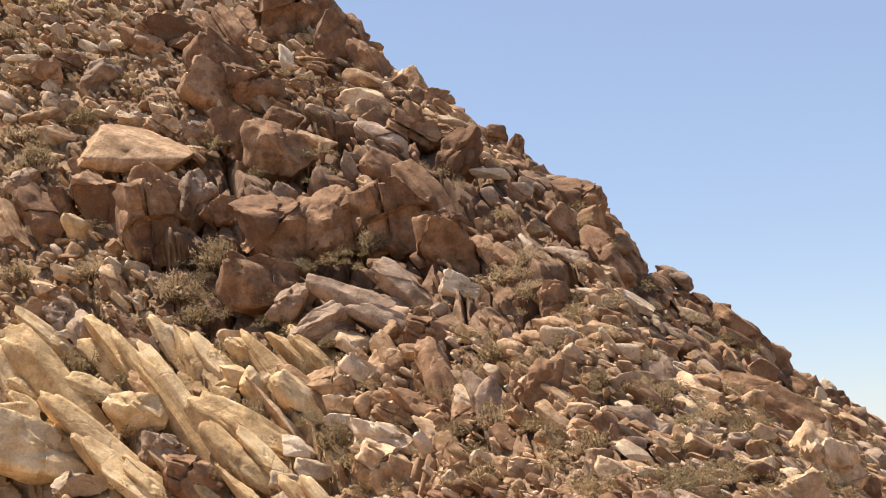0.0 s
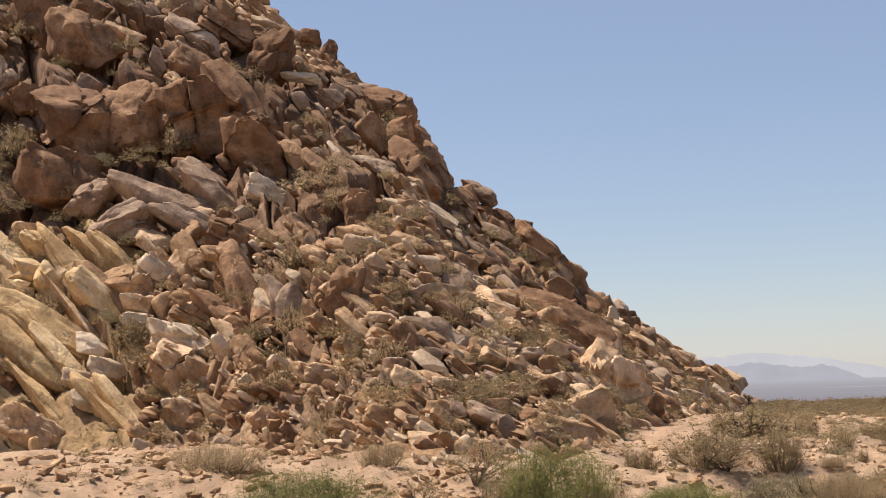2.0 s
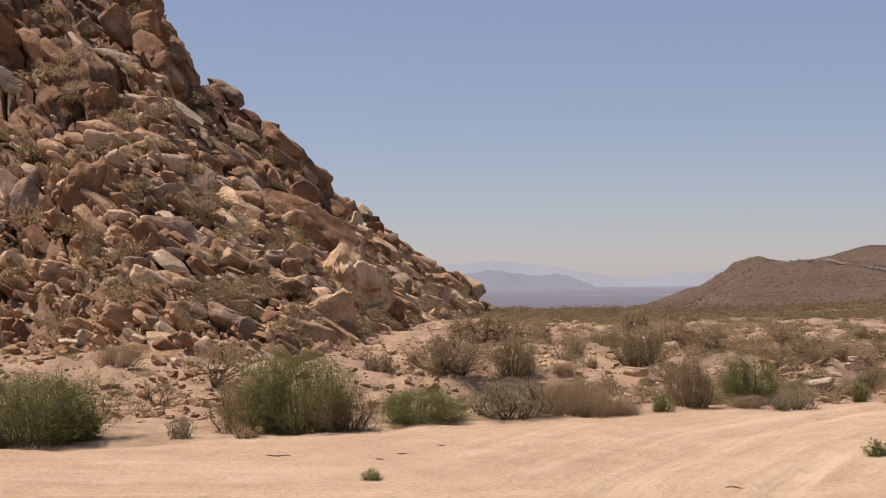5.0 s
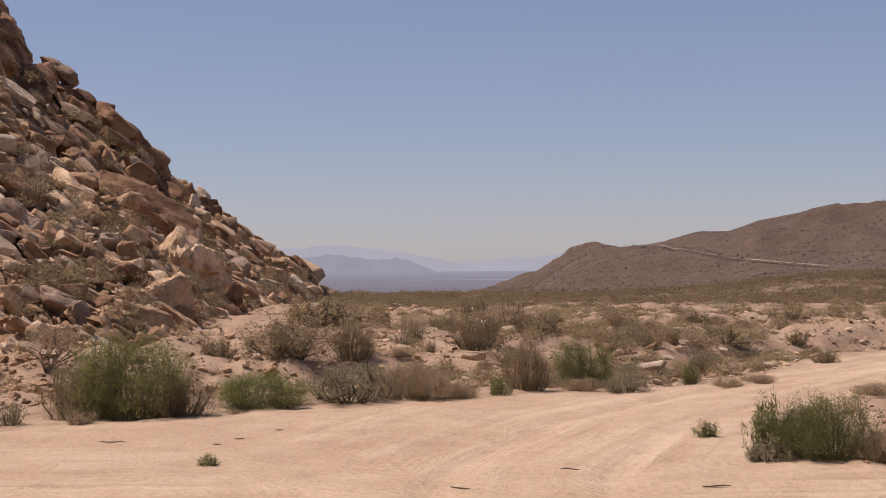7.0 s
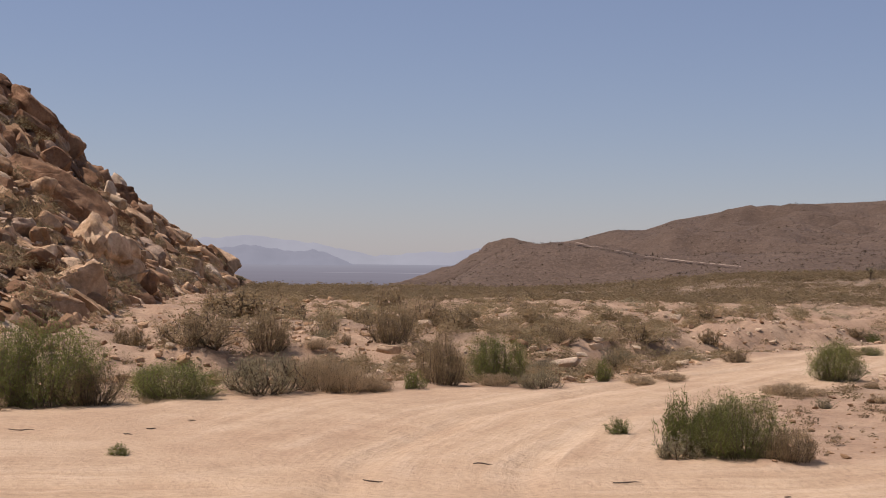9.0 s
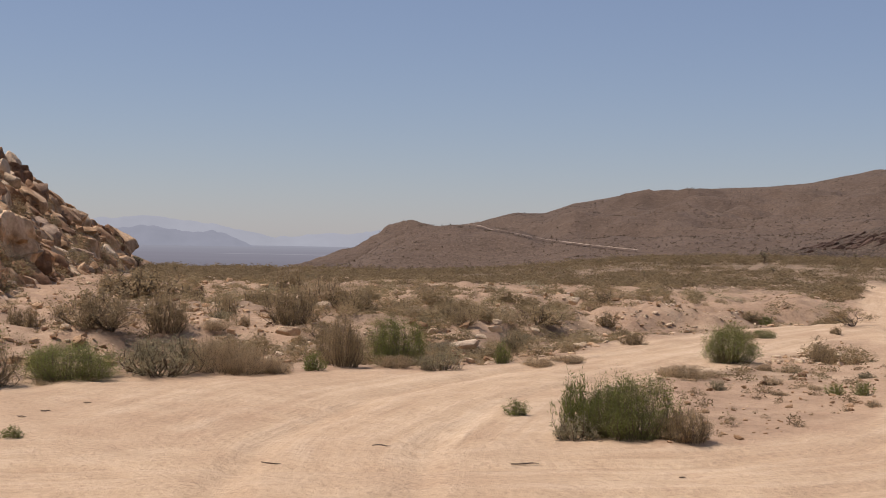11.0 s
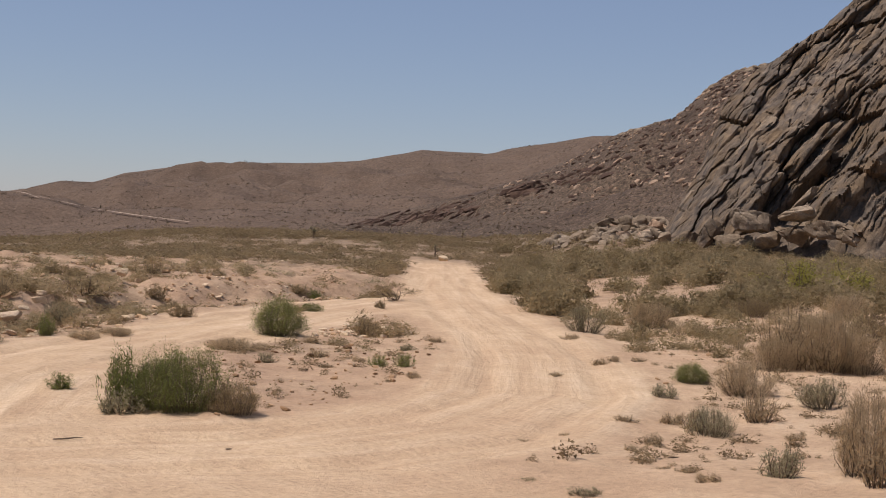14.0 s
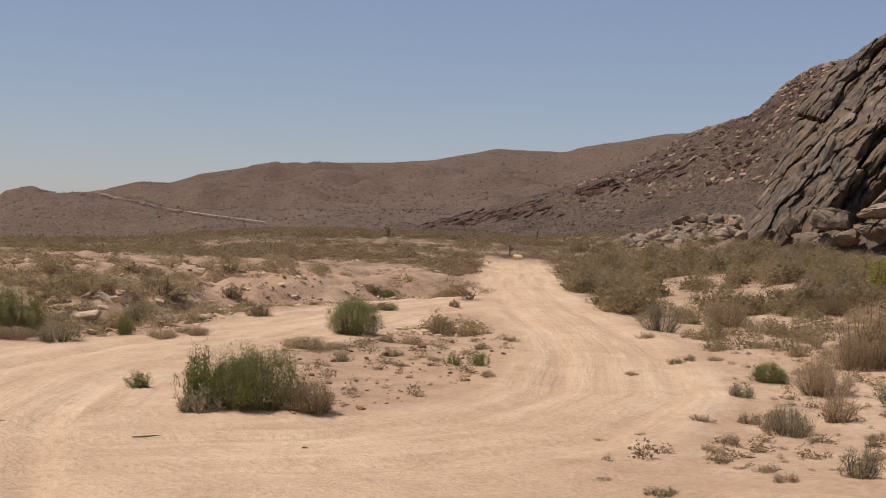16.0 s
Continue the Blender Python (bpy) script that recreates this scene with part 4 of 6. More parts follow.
boulder(-37.46, 45.88, 7.06, 3.32, 1.41, 1.55, -59, 39, "gold", "long")
boulder(-35.44, 45.80, 6.45, 6.62, 1.41, 1.56, -54, 38, "gold", "long")
boulder(-36.56, 44.73, 5.80, 1.50, 0.83, 0.64, 6, 39, "gold", "round")
boulder(-34.24, 42.89, 4.00, 4.04, 2.59, 2.23, -19, 39, "gold", "block")
boulder(-34.29, 44.41, 4.90, 1.22, 0.71, 0.57, -14, 38, "gold", "round")
boulder(-33.58, 44.10, 4.32, 1.97, 0.60, 0.66, -49, 37, "gold", "long")
boulder(-33.99, 46.09, 6.22, 2.78, 0.87, 0.96, -29, 36, "gold", "long")
boulder(-31.57, 45.26, 5.33, 2.43, 1.89, 1.89, -44, 35, "gold", "block")
boulder(-29.70, 43.98, 3.76, 2.04, 1.45, 1.36, -34, 34, "grey", "block")
boulder(-28.03, 43.10, 2.80, 2.41, 1.75, 1.67, -24, 33, "brown", "block")
boulder(-31.03, 43.25, 3.13, 3.50, 1.03, 1.14, -44, 36, "gold", "long")
boulder(-32.91, 47.09, 6.89, 6.23, 1.02, 1.12, -56, 35, "gold", "long")
boulder(-31.09, 46.27, 5.76, 7.47, 0.80, 0.88, -57, 34, "gold", "long")
boulder(-29.30, 45.52, 4.79, 7.57, 0.77, 0.85, -57, 33, "gold", "long")
boulder(-29.92, 45.37, 4.74, 5.89, 0.68, 0.75, -57, 33, "gold", "long")
boulder(-26.67, 43.98, 3.14, 3.67, 1.00, 1.10, -49, 31, "gold", "long")
boulder(-26.88, 44.98, 4.16, 5.26, 1.45, 1.61, -36, 31, "gold", "long")
boulder(-27.59, 46.70, 5.79, 1.48, 1.15, 1.16, -44, 31, "gold", "block")
boulder(-31.73, 43.86, 3.79, 7.10, 0.96, 1.06, -44, 36, "gold", "long")
boulder(-29.35, 42.88, 2.45, 2.81, 0.87, 0.96, -44, 34, "gold", "long")
boulder(-25.55, 46.22, 5.24, 2.54, 1.47, 1.17, -49, 29, "gold", "round")
boulder(-30.98, 48.01, 7.33, 2.78, 1.11, 1.23, -64, 33, "gold", "long")
boulder(-29.85, 47.85, 6.95, 3.06, 0.95, 1.04, -54, 32, "gold", "long")
boulder(-28.66, 48.24, 7.29, 2.00, 1.28, 1.10, -49, 31, "gold", "block")
boulder(-27.70, 47.77, 6.49, 3.30, 0.60, 0.66, -59, 30, "gold", "long")
boulder(-28.58, 47.21, 6.34, 1.43, 1.04, 0.99, -64, 31, "gold", "block")
boulder(-26.86, 48.44, 7.01, 3.01, 0.70, 0.78, -44, 29, "gold", "long")
boulder(-33.69, 48.49, 8.35, 2.54, 0.81, 0.81, -59, 35, "brown", "slab")
boulder(-32.15, 42.44, 2.76, 1.89, 1.12, 0.91, -14, 37, "pale", "block")
boulder(-32.25, 48.44, 7.86, 3.00, 0.68, 0.75, -59, 34, "gold", "long")
boulder(-34.57, 47.29, 7.38, 2.68, 0.79, 0.87, -54, 36, "gold", "long")
boulder(-25.91, 44.80, 3.74, 3.24, 0.74, 0.82, -42, 30, "gold", "long")
boulder(-24.40, 43.13, 2.29, 1.45, 0.87, 0.72, -34, 29, "pale", "block")
boulder(-24.45, 46.80, 5.67, 2.04, 1.47, 1.40, -34, 28, "tan", "block")
boulder(-23.69, 47.56, 6.07, 1.82, 1.13, 0.95, -29, 26, "pale", "block")
boulder(-22.92, 48.31, 6.43, 2.22, 0.96, 0.96, -64, 25, "tan", "slab")
boulder(-23.43, 46.23, 4.90, 0.82, 0.75, 0.84, -44, 27, "tan", "block")
boulder(-22.83, 46.18, 4.77, 0.99, 0.83, 0.88, -64, 26, "tan", "round")
boulder(-21.89, 46.39, 4.85, 1.97, 1.15, 0.92, -14, 25, "tan", "round")
boulder(-20.72, 45.85, 4.50, 2.38, 0.86, 0.86, -44, 24, "brown", "slab")
boulder(-21.53, 44.56, 3.49, 2.70, 1.58, 1.27, -29, 26, "pale", "block")
boulder(-21.02, 43.38, 2.57, 2.53, 1.88, 1.81, -39, 26, "tan", "block")
boulder(-23.65, 45.54, 4.35, 1.11, 0.68, 0.57, -14, 27, "pale", "block")
boulder(-23.69, 43.60, 2.69, 1.35, 0.87, 0.76, -14, 29, "pale", "block")
boulder(-19.62, 44.38, 3.48, 1.86, 0.66, 0.66, -54, 24, "tan", "slab")
boulder(-19.90, 43.23, 2.14, 1.54, 0.36, 0.36, 71, 25, "tan", "slab")
boulder(-19.40, 42.99, 2.15, 1.52, 0.36, 0.36, 71, 24, "tan", "slab")
boulder(-18.81, 42.50, 1.96, 1.29, 0.35, 0.35, 66, 24, "tan", "slab")
boulder(-18.15, 42.06, 1.93, 0.99, 0.63, 0.54, -74, 23, "pale", "block")
boulder(-20.44, 47.09, 5.75, 2.55, 1.09, 1.09, -59, 23, "brown", "slab")
boulder(-19.30, 45.73, 4.84, 2.01, 0.76, 0.76, -69, 23, "brown", "slab")
boulder(-17.73, 44.51, 4.46, 1.44, 1.13, 1.14, -64, 22, "grey", "block")
boulder(-16.75, 44.73, 4.96, 0.96, 0.64, 0.57, -74, 21, "brown", "block")
boulder(-15.35, 43.02, 4.35, 2.49, 1.43, 1.13, 78, 20, "brown", "block")
boulder(-14.34, 42.55, 4.09, 1.92, 0.57, 0.57, -44, 19, "tan", "slab")
boulder(-14.12, 41.20, 3.31, 2.25, 0.48, 0.48, -46, 19, "tan", "slab")
boulder(-13.22, 40.18, 2.93, 1.06, 0.65, 0.54, -34, 18, "brown", "block")
boulder(-16.56, 47.04, 6.51, 1.69, 0.47, 0.47, -14, 19, "tan", "slab")
boulder(-15.10, 40.32, 2.27, 1.08, 0.78, 0.73, -24, 21, "tan", "block")
boulder(-13.93, 46.56, 5.76, 1.49, 0.54, 0.54, -9, 17, "pale", "slab")
boulder(-12.93, 43.46, 4.40, 1.29, 0.96, 0.93, 6, 17, "grey", "block")
boulder(-12.08, 41.75, 3.44, 1.54, 0.96, 0.81, 1, 16, "grey", "block")
boulder(-11.58, 41.62, 3.04, 1.20, 0.48, 0.48, -14, 16, "grey", "slab")
boulder(-11.84, 44.68, 3.69, 0.81, 0.69, 0.75, -24, 15, "brown", "block")
boulder(-12.49, 40.25, 3.10, 1.37, 0.54, 0.54, -44, 17, "tan", "slab")
boulder(-12.25, 49.75, 4.51, 1.73, 0.39, 0.39, -29, 14, "pale", "slab")
boulder(-11.49, 48.35, 3.89, 0.95, 0.78, 0.80, -14, 13, "brown", "block")
boulder(-10.73, 52.67, 3.82, 4.26, 1.65, 1.65, -29, 12, "brown", "slab")
boulder(-10.13, 43.17, 2.52, 1.82, 1.02, 0.79, -9, 13, "grey", "block")
boulder(-13.32, 50.04, 5.39, 1.34, 0.83, 0.70, -34, 15, "grey", "block")
boulder(-12.64, 53.64, 5.16, 1.54, 0.61, 0.61, -54, 13, "grey", "slab")
boulder(-8.82, 41.61, 1.69, 1.21, 0.83, 0.76, 6, 12, "tan", "block")
boulder(-8.15, 48.4, 1.7, 3.0, 2.2, 2.3, -62, -8, "tan", "block")
boulder(-9.71, 50.34, 2.71, 0.81, 0.57, 0.52, -4, 11, "tan", "block")
boulder(-10.78, 37.84, 1.86, 0.79, 0.57, 0.53, 1, 16, "tan", "round")
boulder(-11.63, 37.66, 1.94, 1.23, 0.80, 0.70, -24, 17, "tan", "block")
boulder(-12.37, 38.63, 2.27, 0.93, 0.78, 0.83, -24, 18, "grey", "block")
boulder(-15.79, 63.90, 8.40, 2.08, 0.62, 0.62, -34, 14, "grey", "slab")
boulder(-14.76, 56.77, 7.11, 2.12, 0.65, 0.65, -34, 15, "grey", "slab")
boulder(-15.83, 54.63, 8.38, 2.31, 0.53, 0.53, -34, 16, "pale", "slab")
boulder(-15.50, 55.62, 7.77, 2.08, 0.44, 0.44, -39, 16, "pale", "slab")
boulder(-19.58, 61.88, 13.60, 3.26, 2.35, 2.32, -69, 18, "brown", "block")
boulder(-18.25, 59.33, 12.02, 1.97, 1.50, 1.47, -64, 17, "brown", "block")
boulder(-19.00, 64.66, 12.62, 1.37, 1.02, 0.98, -54, 16, "brown", "block")
boulder(-17.01, 56.26, 10.34, 3.08, 1.31, 1.31, -59, 17, "brown", "slab")
boulder(-17.74, 62.59, 10.74, 3.55, 1.39, 1.39, -59, 16, "brown", "slab")
boulder(-16.56, 61.91, 9.19, 2.29, 1.53, 1.37, -49, 15, "brown", "block")
boulder(-17.40, 68.51, 10.79, 1.99, 0.78, 0.78, -39, 14, "grey", "slab")
boulder(-16.76, 69.39, 9.23, 2.90, 1.79, 1.58, -34, 14, "brown", "block")
boulder(-16.29, 71.46, 9.16, 1.41, 1.04, 1.00, -9, 13, "brown", "block")
boulder(-15.03, 68.91, 8.02, 3.14, 1.79, 1.49, -44, 12, "brown", "block")
boulder(-14.32, 69.25, 7.44, 2.13, 1.61, 1.57, -54, 12, "brown", "block")
boulder(-14.20, 73.64, 6.92, 1.44, 1.24, 1.34, -34, 11, "brown", "round")
boulder(-12.49, 61.99, 5.51, 1.37, 1.10, 1.13, -44, 11, "brown", "round")
boulder(-13.99, 79.59, 5.81, 1.21, 1.10, 1.24, -24, 10, "brown", "round")
boulder(-13.24, 78.05, 5.21, 1.59, 1.30, 1.35, -64, 10, "brown", "round")
boulder(-12.69, 80.46, 4.63, 1.77, 1.50, 1.59, -54, 9, "brown", "round")
boulder(-11.61, 79.26, 3.65, 1.54, 1.17, 1.16, -34, 8, "brown", "block")
boulder(-21.52, 63.67, 15.28, 1.38, 0.46, 0.46, -14, 19, "grey", "slab")
boulder(-19.15, 57.97, 12.08, 1.81, 1.19, 1.05, -54, 18, "brown", "block")
boulder(-9.81, 33.45, 0.18, 1.54, 0.53, 0.53, -2, 16, "tan", "slab")
boulder(-10.14, 34.39, 0.56, 1.23, 0.65, 0.49, -7, 16, "tan", "block")
boulder(-11.81, 36.33, 1.07, 1.36, 0.82, 0.68, -17, 18, "tan", "block")
boulder(-10.20, 35.92, 1.18, 1.22, 0.78, 0.67, -12, 16, "tan", "block")
boulder(-9.31, 36.66, 1.13, 1.14, 0.89, 0.90, -12, 14, "brown", "block")
boulder(-8.31, 36.30, 0.70, 0.68, 0.61, 0.66, -32, 13, "brown", "block")
boulder(-8.33, 38.46, 1.04, 0.59, 0.40, 0.37, -2, 12, "pale", "round")
boulder(-15.82, 38.97, 0.37, 0.81, 0.64, 0.64, -12, 22, "brown", "block")
boulder(-16.68, 40.06, 0.86, 1.21, 0.77, 0.77, -52, 23, "brown", "slab")
boulder(-25.17, 41.32, 0.85, 2.27, 1.50, 1.32, -27, 31, "tan", "block")
boulder(-26.23, 40.60, 0.16, 1.86, 1.14, 0.95, -2, 33, "grey", "block")
boulder(-20.46, 42.19, 1.35, 1.33, 0.92, 0.84, -37, 26, "pale", "block")
boulder(-19.33, 35.13, 0.01, 0.70, 0.55, 0.54, -2, 29, "grey", "block")
boulder(-7.17, 47.68, 0.34, 1.57, 1.15, 1.15, -52, 9, "brown", "slab")
boulder(-10.36, 43.48, 2.68, 1.72, 1.00, 0.80, -7, 13, "grey", "block")
boulder(-7.40, 40.17, 0.72, 1.80, 1.45, 1.48, -72, 10, "tan", "block")
boulder(-8.0, 50.0, 1.0, 2.2, 1.9, 2.0, -52, 20, "brown", "block")
boulder(-11.22, 38.02, 2.05, 0.99, 0.65, 0.57, 8, 16, "tan", "block")
boulder(-11.55, 37.03, 1.57, 0.81, 0.55, 0.49, -12, 17, "tan", "round")
boulder(-13.33, 37.16, 0.82, 0.99, 0.65, 0.57, -12, 20, "tan", "block")
boulder(-15.88, 41.03, 2.35, 0.92, 0.62, 0.56, -42, 21, "tan", "block")
boulder(-7.91, 58.67, 0.72, 1.23, 0.99, 1.01, -42, 8, "brown", "block")
boulder(-8.37, 70.98, 0.78, 1.31, 0.88, 0.79, -22, 7, "grey", "block")
boulder(-9.37, 67.28, 1.90, 1.83, 1.04, 1.04, -42, 8, "grey", "slab")
boulder(-10.79, 67.11, 3.21, 1.42, 1.07, 1.04, -52, 9, "brown", "block")
boulder(-11.14, 75.46, 3.31, 1.46, 1.04, 0.97, -37, 8, "brown", "block")
boulder(-10.78, 83.32, 2.75, 1.54, 1.03, 0.93, -32, 7, "brown", "block")
boulder(-9.89, 94.76, 1.69, 1.82, 1.20, 1.05, -12, 6, "brown", "block")
boulder(-15.59, 34.62, 0.01, 0.63, 0.41, 0.35, -2, 24, "pale", "block")
boulder(-21.41, 41.40, 0.67, 1.17, 0.79, 0.71, -32, 27, "tan", "block")
boulder(-23.99, 42.58, 1.74, 1.02, 0.69, 0.62, -22, 29, "pale", "block")
boulder(-23.99, 40.80, 0.07, 0.79, 0.53, 0.48, -12, 30, "grey", "block")
boulder(-2.76, 39.75, 0.00, 0.50, 0.32, 0.27, -2, 4, "brown", "block")
boulder(-24.69, 44.53, 3.55, 1.27, 0.85, 0.76, -12, 29, "pale", "block")
boulder(-24.18, 43.22, 2.34, 1.28, 0.77, 0.63, -12, 29, "pale", "block")
boulder(-20.35, 42.01, 1.20, 1.21, 0.92, 0.91, -32, 26, "tan", "block")
boulder(-20.26, 46.52, 5.30, 2.57, 1.08, 1.08, -72, 24, "brown", "slab")
boulder(-18.81, 44.80, 4.24, 2.08, 0.95, 0.95, -77, 23, "brown", "slab")
boulder(-17.89, 44.61, 4.46, 2.00, 1.02, 1.02, -77, 22, "grey", "slab")
boulder(-15.21, 40.15, 2.01, 0.93, 0.62, 0.55, -42, 21, "tan", "block")
boulder(-16.37, 42.33, 3.20, 1.23, 0.65, 0.65, -62, 21, "brown", "slab")
boulder(-18.66, 43.38, 2.95, 1.49, 0.68, 0.68, -62, 23, "tan", "slab")
boulder(-21.53, 45.86, 4.39, 1.91, 1.09, 0.86, -22, 25, "tan", "block")
boulder(-23.92, 46.07, 4.88, 1.30, 0.88, 0.79, -42, 27, "tan", "block")
boulder(4.20, 30.40, -0.13, 0.63, 0.22, 0.22, 1, -8, "pale", "slab")
boulder(3.94, 29.57, -0.27, 0.45, 0.24, 0.17, -4, -8, "brown", "block")
boulder(1.56, 35.85, 0.36, 0.36, 0.21, 0.16, 1, -2, "pale", "block")
boulder(1.13, 39.24, 0.39, 0.34, 0.14, 0.14, 1, -2, "pale", "slab")
boulder(-1.67, 41.51, 0.40, 0.38, 0.30, 0.30, 1, 2, "brown", "block")
boulder(2.65, 29.77, -0.44, 0.35, 0.17, 0.12, 1, -5, "pale", "block")
boulder(0.15, 30.86, -0.27, 0.16, 0.11, 0.10, 1, -0, "pale", "block")
boulder(8.26, 38.80, 0.41, 0.32, 0.22, 0.20, 1, -12, "pale", "block")
boulder(7.09, 34.91, 0.06, 0.17, 0.13, 0.12, 1, -11, "pale", "block")
boulder(7.90, 34.11, -0.32, 0.18, 0.11, 0.09, 1, -13, "pale", "block")
boulder(0.61, 30.78, 0.06, 0.54, 0.18, 0.18, -9, -1, "tan", "slab")
boulder(5.31, 33.02, 0.17, 0.24, 0.15, 0.12, 1, -9, "pale", "block")
boulder(4.84, 30.39, 0.18, 0.33, 0.17, 0.13, 1, -9, "pale", "block")
boulder(4.54, 30.35, 0.02, 0.24, 0.13, 0.10, 1, -9, "pale", "round")
boulder(29.48, 65.99, 0.33, 0.49, 0.32, 0.28, 1, -24, "pale", "block")
boulder(-2.32, 41.65, 0.43, 0.30, 0.18, 0.15, 1, 3, "pale", "block")
boulder(6.24, 35.39, 0.28, 0.23, 0.14, 0.12, 1, -10, "grey", "block")
boulder(6.33, 33.97, -0.05, 0.22, 0.14, 0.11, 1, -11, "pale", "block")
boulder(10.10, 41.87, -0.51, 0.20, 0.12, 0.10, 1, -14, "pale", "block")
boulder(3.27, 29.87, 0.29, 0.23, 0.14, 0.12, 1, -6, "tan", "block")
boulder(4.18, 33.65, 0.31, 0.23, 0.14, 0.12, 1, -7, "pale", "block")
boulder(2.00, 31.08, -0.29, 0.21, 0.13, 0.11, 1, -4, "tan", "block")
boulder(7.97, 35.96, -0.20, 0.19, 0.13, 0.11, 1, -12, "tan", "block")
boulder(5.45, 31.87, -0.33, 0.26, 0.14, 0.11, 1, -10, "tan", "block")
boulder(3.40, 32.87, 0.14, 0.21, 0.14, 0.12, 1, -6, "brown", "block")
boulder(9.75, 38.48, -0.46, 0.17, 0.10, 0.09, 1, -14, "pale", "block")
boulder(44.94, 81.42, 1.06, 1.04, 0.66, 0.57, 5, -29, "ledge", "block", "at the foot of the cliff")
boulder(45.83, 80.93, 1.52, 0.87, 0.58, 0.52, 20, -30, "ledge", "block", "at the foot of the cliff")
boulder(46.87, 80.32, 2.31, 1.35, 0.94, 0.87, 10, -30, "ledge", "block", "at the foot of the cliff")
boulder(47.89, 79.72, 2.69, 1.13, 0.77, 0.70, 25, -31, "ledge", "block", "at the foot of the cliff")
boulder(47.40, 80.01, 2.51, 1.13, 0.62, 0.48, 0, -31, "ledge", "block", "at the foot of the cliff")
boulder(48.47, 79.37, 2.57, 1.09, 0.73, 0.65, 30, -31, "ledge", "slab", "at the foot of the cliff")
boulder(46.40, 80.60, 1.87, 0.74, 0.52, 0.48, 10, -30, "ledge", "block", "at the foot of the cliff")
boulder(48.53, 79.33, 2.50, 0.87, 0.56, 0.48, 0, -31, "ledge", "block", "at the foot of the cliff")
boulder(47.28, 66.01, 2.85, 2.14, 1.44, 1.29, 0, -36, "ledge", "block", "at the foot of the cliff")
boulder(47.08, 67.16, 1.66, 2.17, 1.20, 0.93, 10, -35, "ledge", "block", "at the foot of the cliff")
boulder(48.31, 63.93, 2.25, 1.87, 1.19, 1.03, -10, -37, "ledge", "block", "at the foot of the cliff")
boulder(48.91, 62.41, 2.52, 1.67, 1.13, 1.02, 0, -38, "ledge", "block", "at the foot of the cliff")
boulder(49.85, 61.55, 2.46, 1.79, 1.16, 1.02, -20, -39, "ledge", "block", "at the foot of the cliff")
boulder(48.41, 63.68, 3.35, 1.99, 1.05, 0.78, 5, -37, "ledge", "block", "at the foot of the cliff")
boulder(47.75, 65.09, 1.90, 1.52, 0.98, 0.85, 10, -36, "ledge", "block", "at the foot of the cliff")
boulder(46.80, 69.45, 1.89, 2.21, 1.23, 0.95, 45, -34, "cliff", "slab", "at the foot of the cliff")
boulder(46.80, 71.66, 1.51, 1.94, 1.17, 0.97, 50, -33, "cliff", "slab", "at the foot of the cliff")


def rubble(name, label, parent, places, material, seed, level=2):
    """Many lesser stones as one mesh. places: middles, sizes and leans."""
    rnd = random.Random(seed)
    shapes = [rock_shape(seed * 10 + i, level, 9, 0.55, 0.07 if level > 1 else 0, 0.5) for i in range(14)]
    verts, faces, start = [], [], 0
    for x, y, z, sx, sy, sz, lean, heading in places:
        co, f = rnd.choice(shapes)
        turn = np.array(Euler((rnd.uniform(-0.4, 0.4), radians(-lean), radians(heading))).to_matrix())
        verts.append((co * (sx, sy, sz)) @ turn.T + (x, y, z))
        faces.append(np.array(f) + start)
        start += len(co)
    me = mesh_of(name, np.concatenate(verts), np.concatenate(faces), material, smooth=level > 1)
    if level > 1:
        me.set_sharp_from_angle(angle=radians(28))
    ob = new(name, me)
    ob.parent = parent
    return tagged(ob, label, kind="stuff")


rnd = random.Random(77)
TONE_NAMES = ["tan", "brown", "grey", "pale", "gold"]


def hill_spots(many, low, high, seed, left=40.5, right=4.6):
    """Places over the hill's face: x, y, z, bearing and share of the climb, and the tone of the rock there."""
    g = np.random.RandomState(seed)
    az, u = g.uniform(right, left, many), g.uniform(low, high, many)
    foot, crest, angle = hill_lines(az)
    r = foot + (crest - foot) * u
    x, y = -r * np.sin(np.radians(az)), r * np.cos(np.radians(az))
    z = hill_height(x, y)
    dark, gold = hill_zones(az, np.degrees(np.arctan2(z - EYE, r)), angle)
    pick = np.empty(many, int)
    for i in range(many):
        odds = (1, 0, 0, 1, 4) if gold[i] > 0.5 else (2, 9, 2, 0, 0) if dark[i] > 0.5 else (6, 1, 1, 5, 1) if az[i] > 33 else (8, 2, 1, 2, 0)
        pick[i] = g.choice(5, p=np.array(odds) / sum(odds))
    crag = np.maximum(dark, gold) > 0.5
    return x, y, z, az, u, pick, crag


def hill_lean():
    """The rocks lie in bands that fall to the right."""
    return -36 + rnd.gauss(0, 17)


for x, y, z, az, u, pick, crag in zip(*hill_spots(420, 0.02, 1.0, 1)):
    s = rnd.choice([0.5, 0.6, 0.7, 0.9, 1.2]) * (0.75 + 0.5 * u)
    if crag and rnd.random() < 0.7:
        continue
    shape = rnd.choice(["block", "slab", "round", "block"])
    ob = part("rock", rock_mesh("lesser_" + shape, rnd.randrange(50), TONE_NAMES[pick]), hill)
    turn = Euler((rnd.uniform(-0.7, 0.3), radians(-hill_lean()), radians(az + rnd.gauss(0, 25)))).to_matrix()
    long = rnd.uniform(1.0, 1.7) * (1.25 if shape == "slab" else 1)
    ob.matrix_basis = Matrix.LocRotScale((x, y, z + 0.1 * s), turn, (s * long, s * rnd.uniform(0.8, 1.1), s * rnd.uniform(0.6, 0.9)))

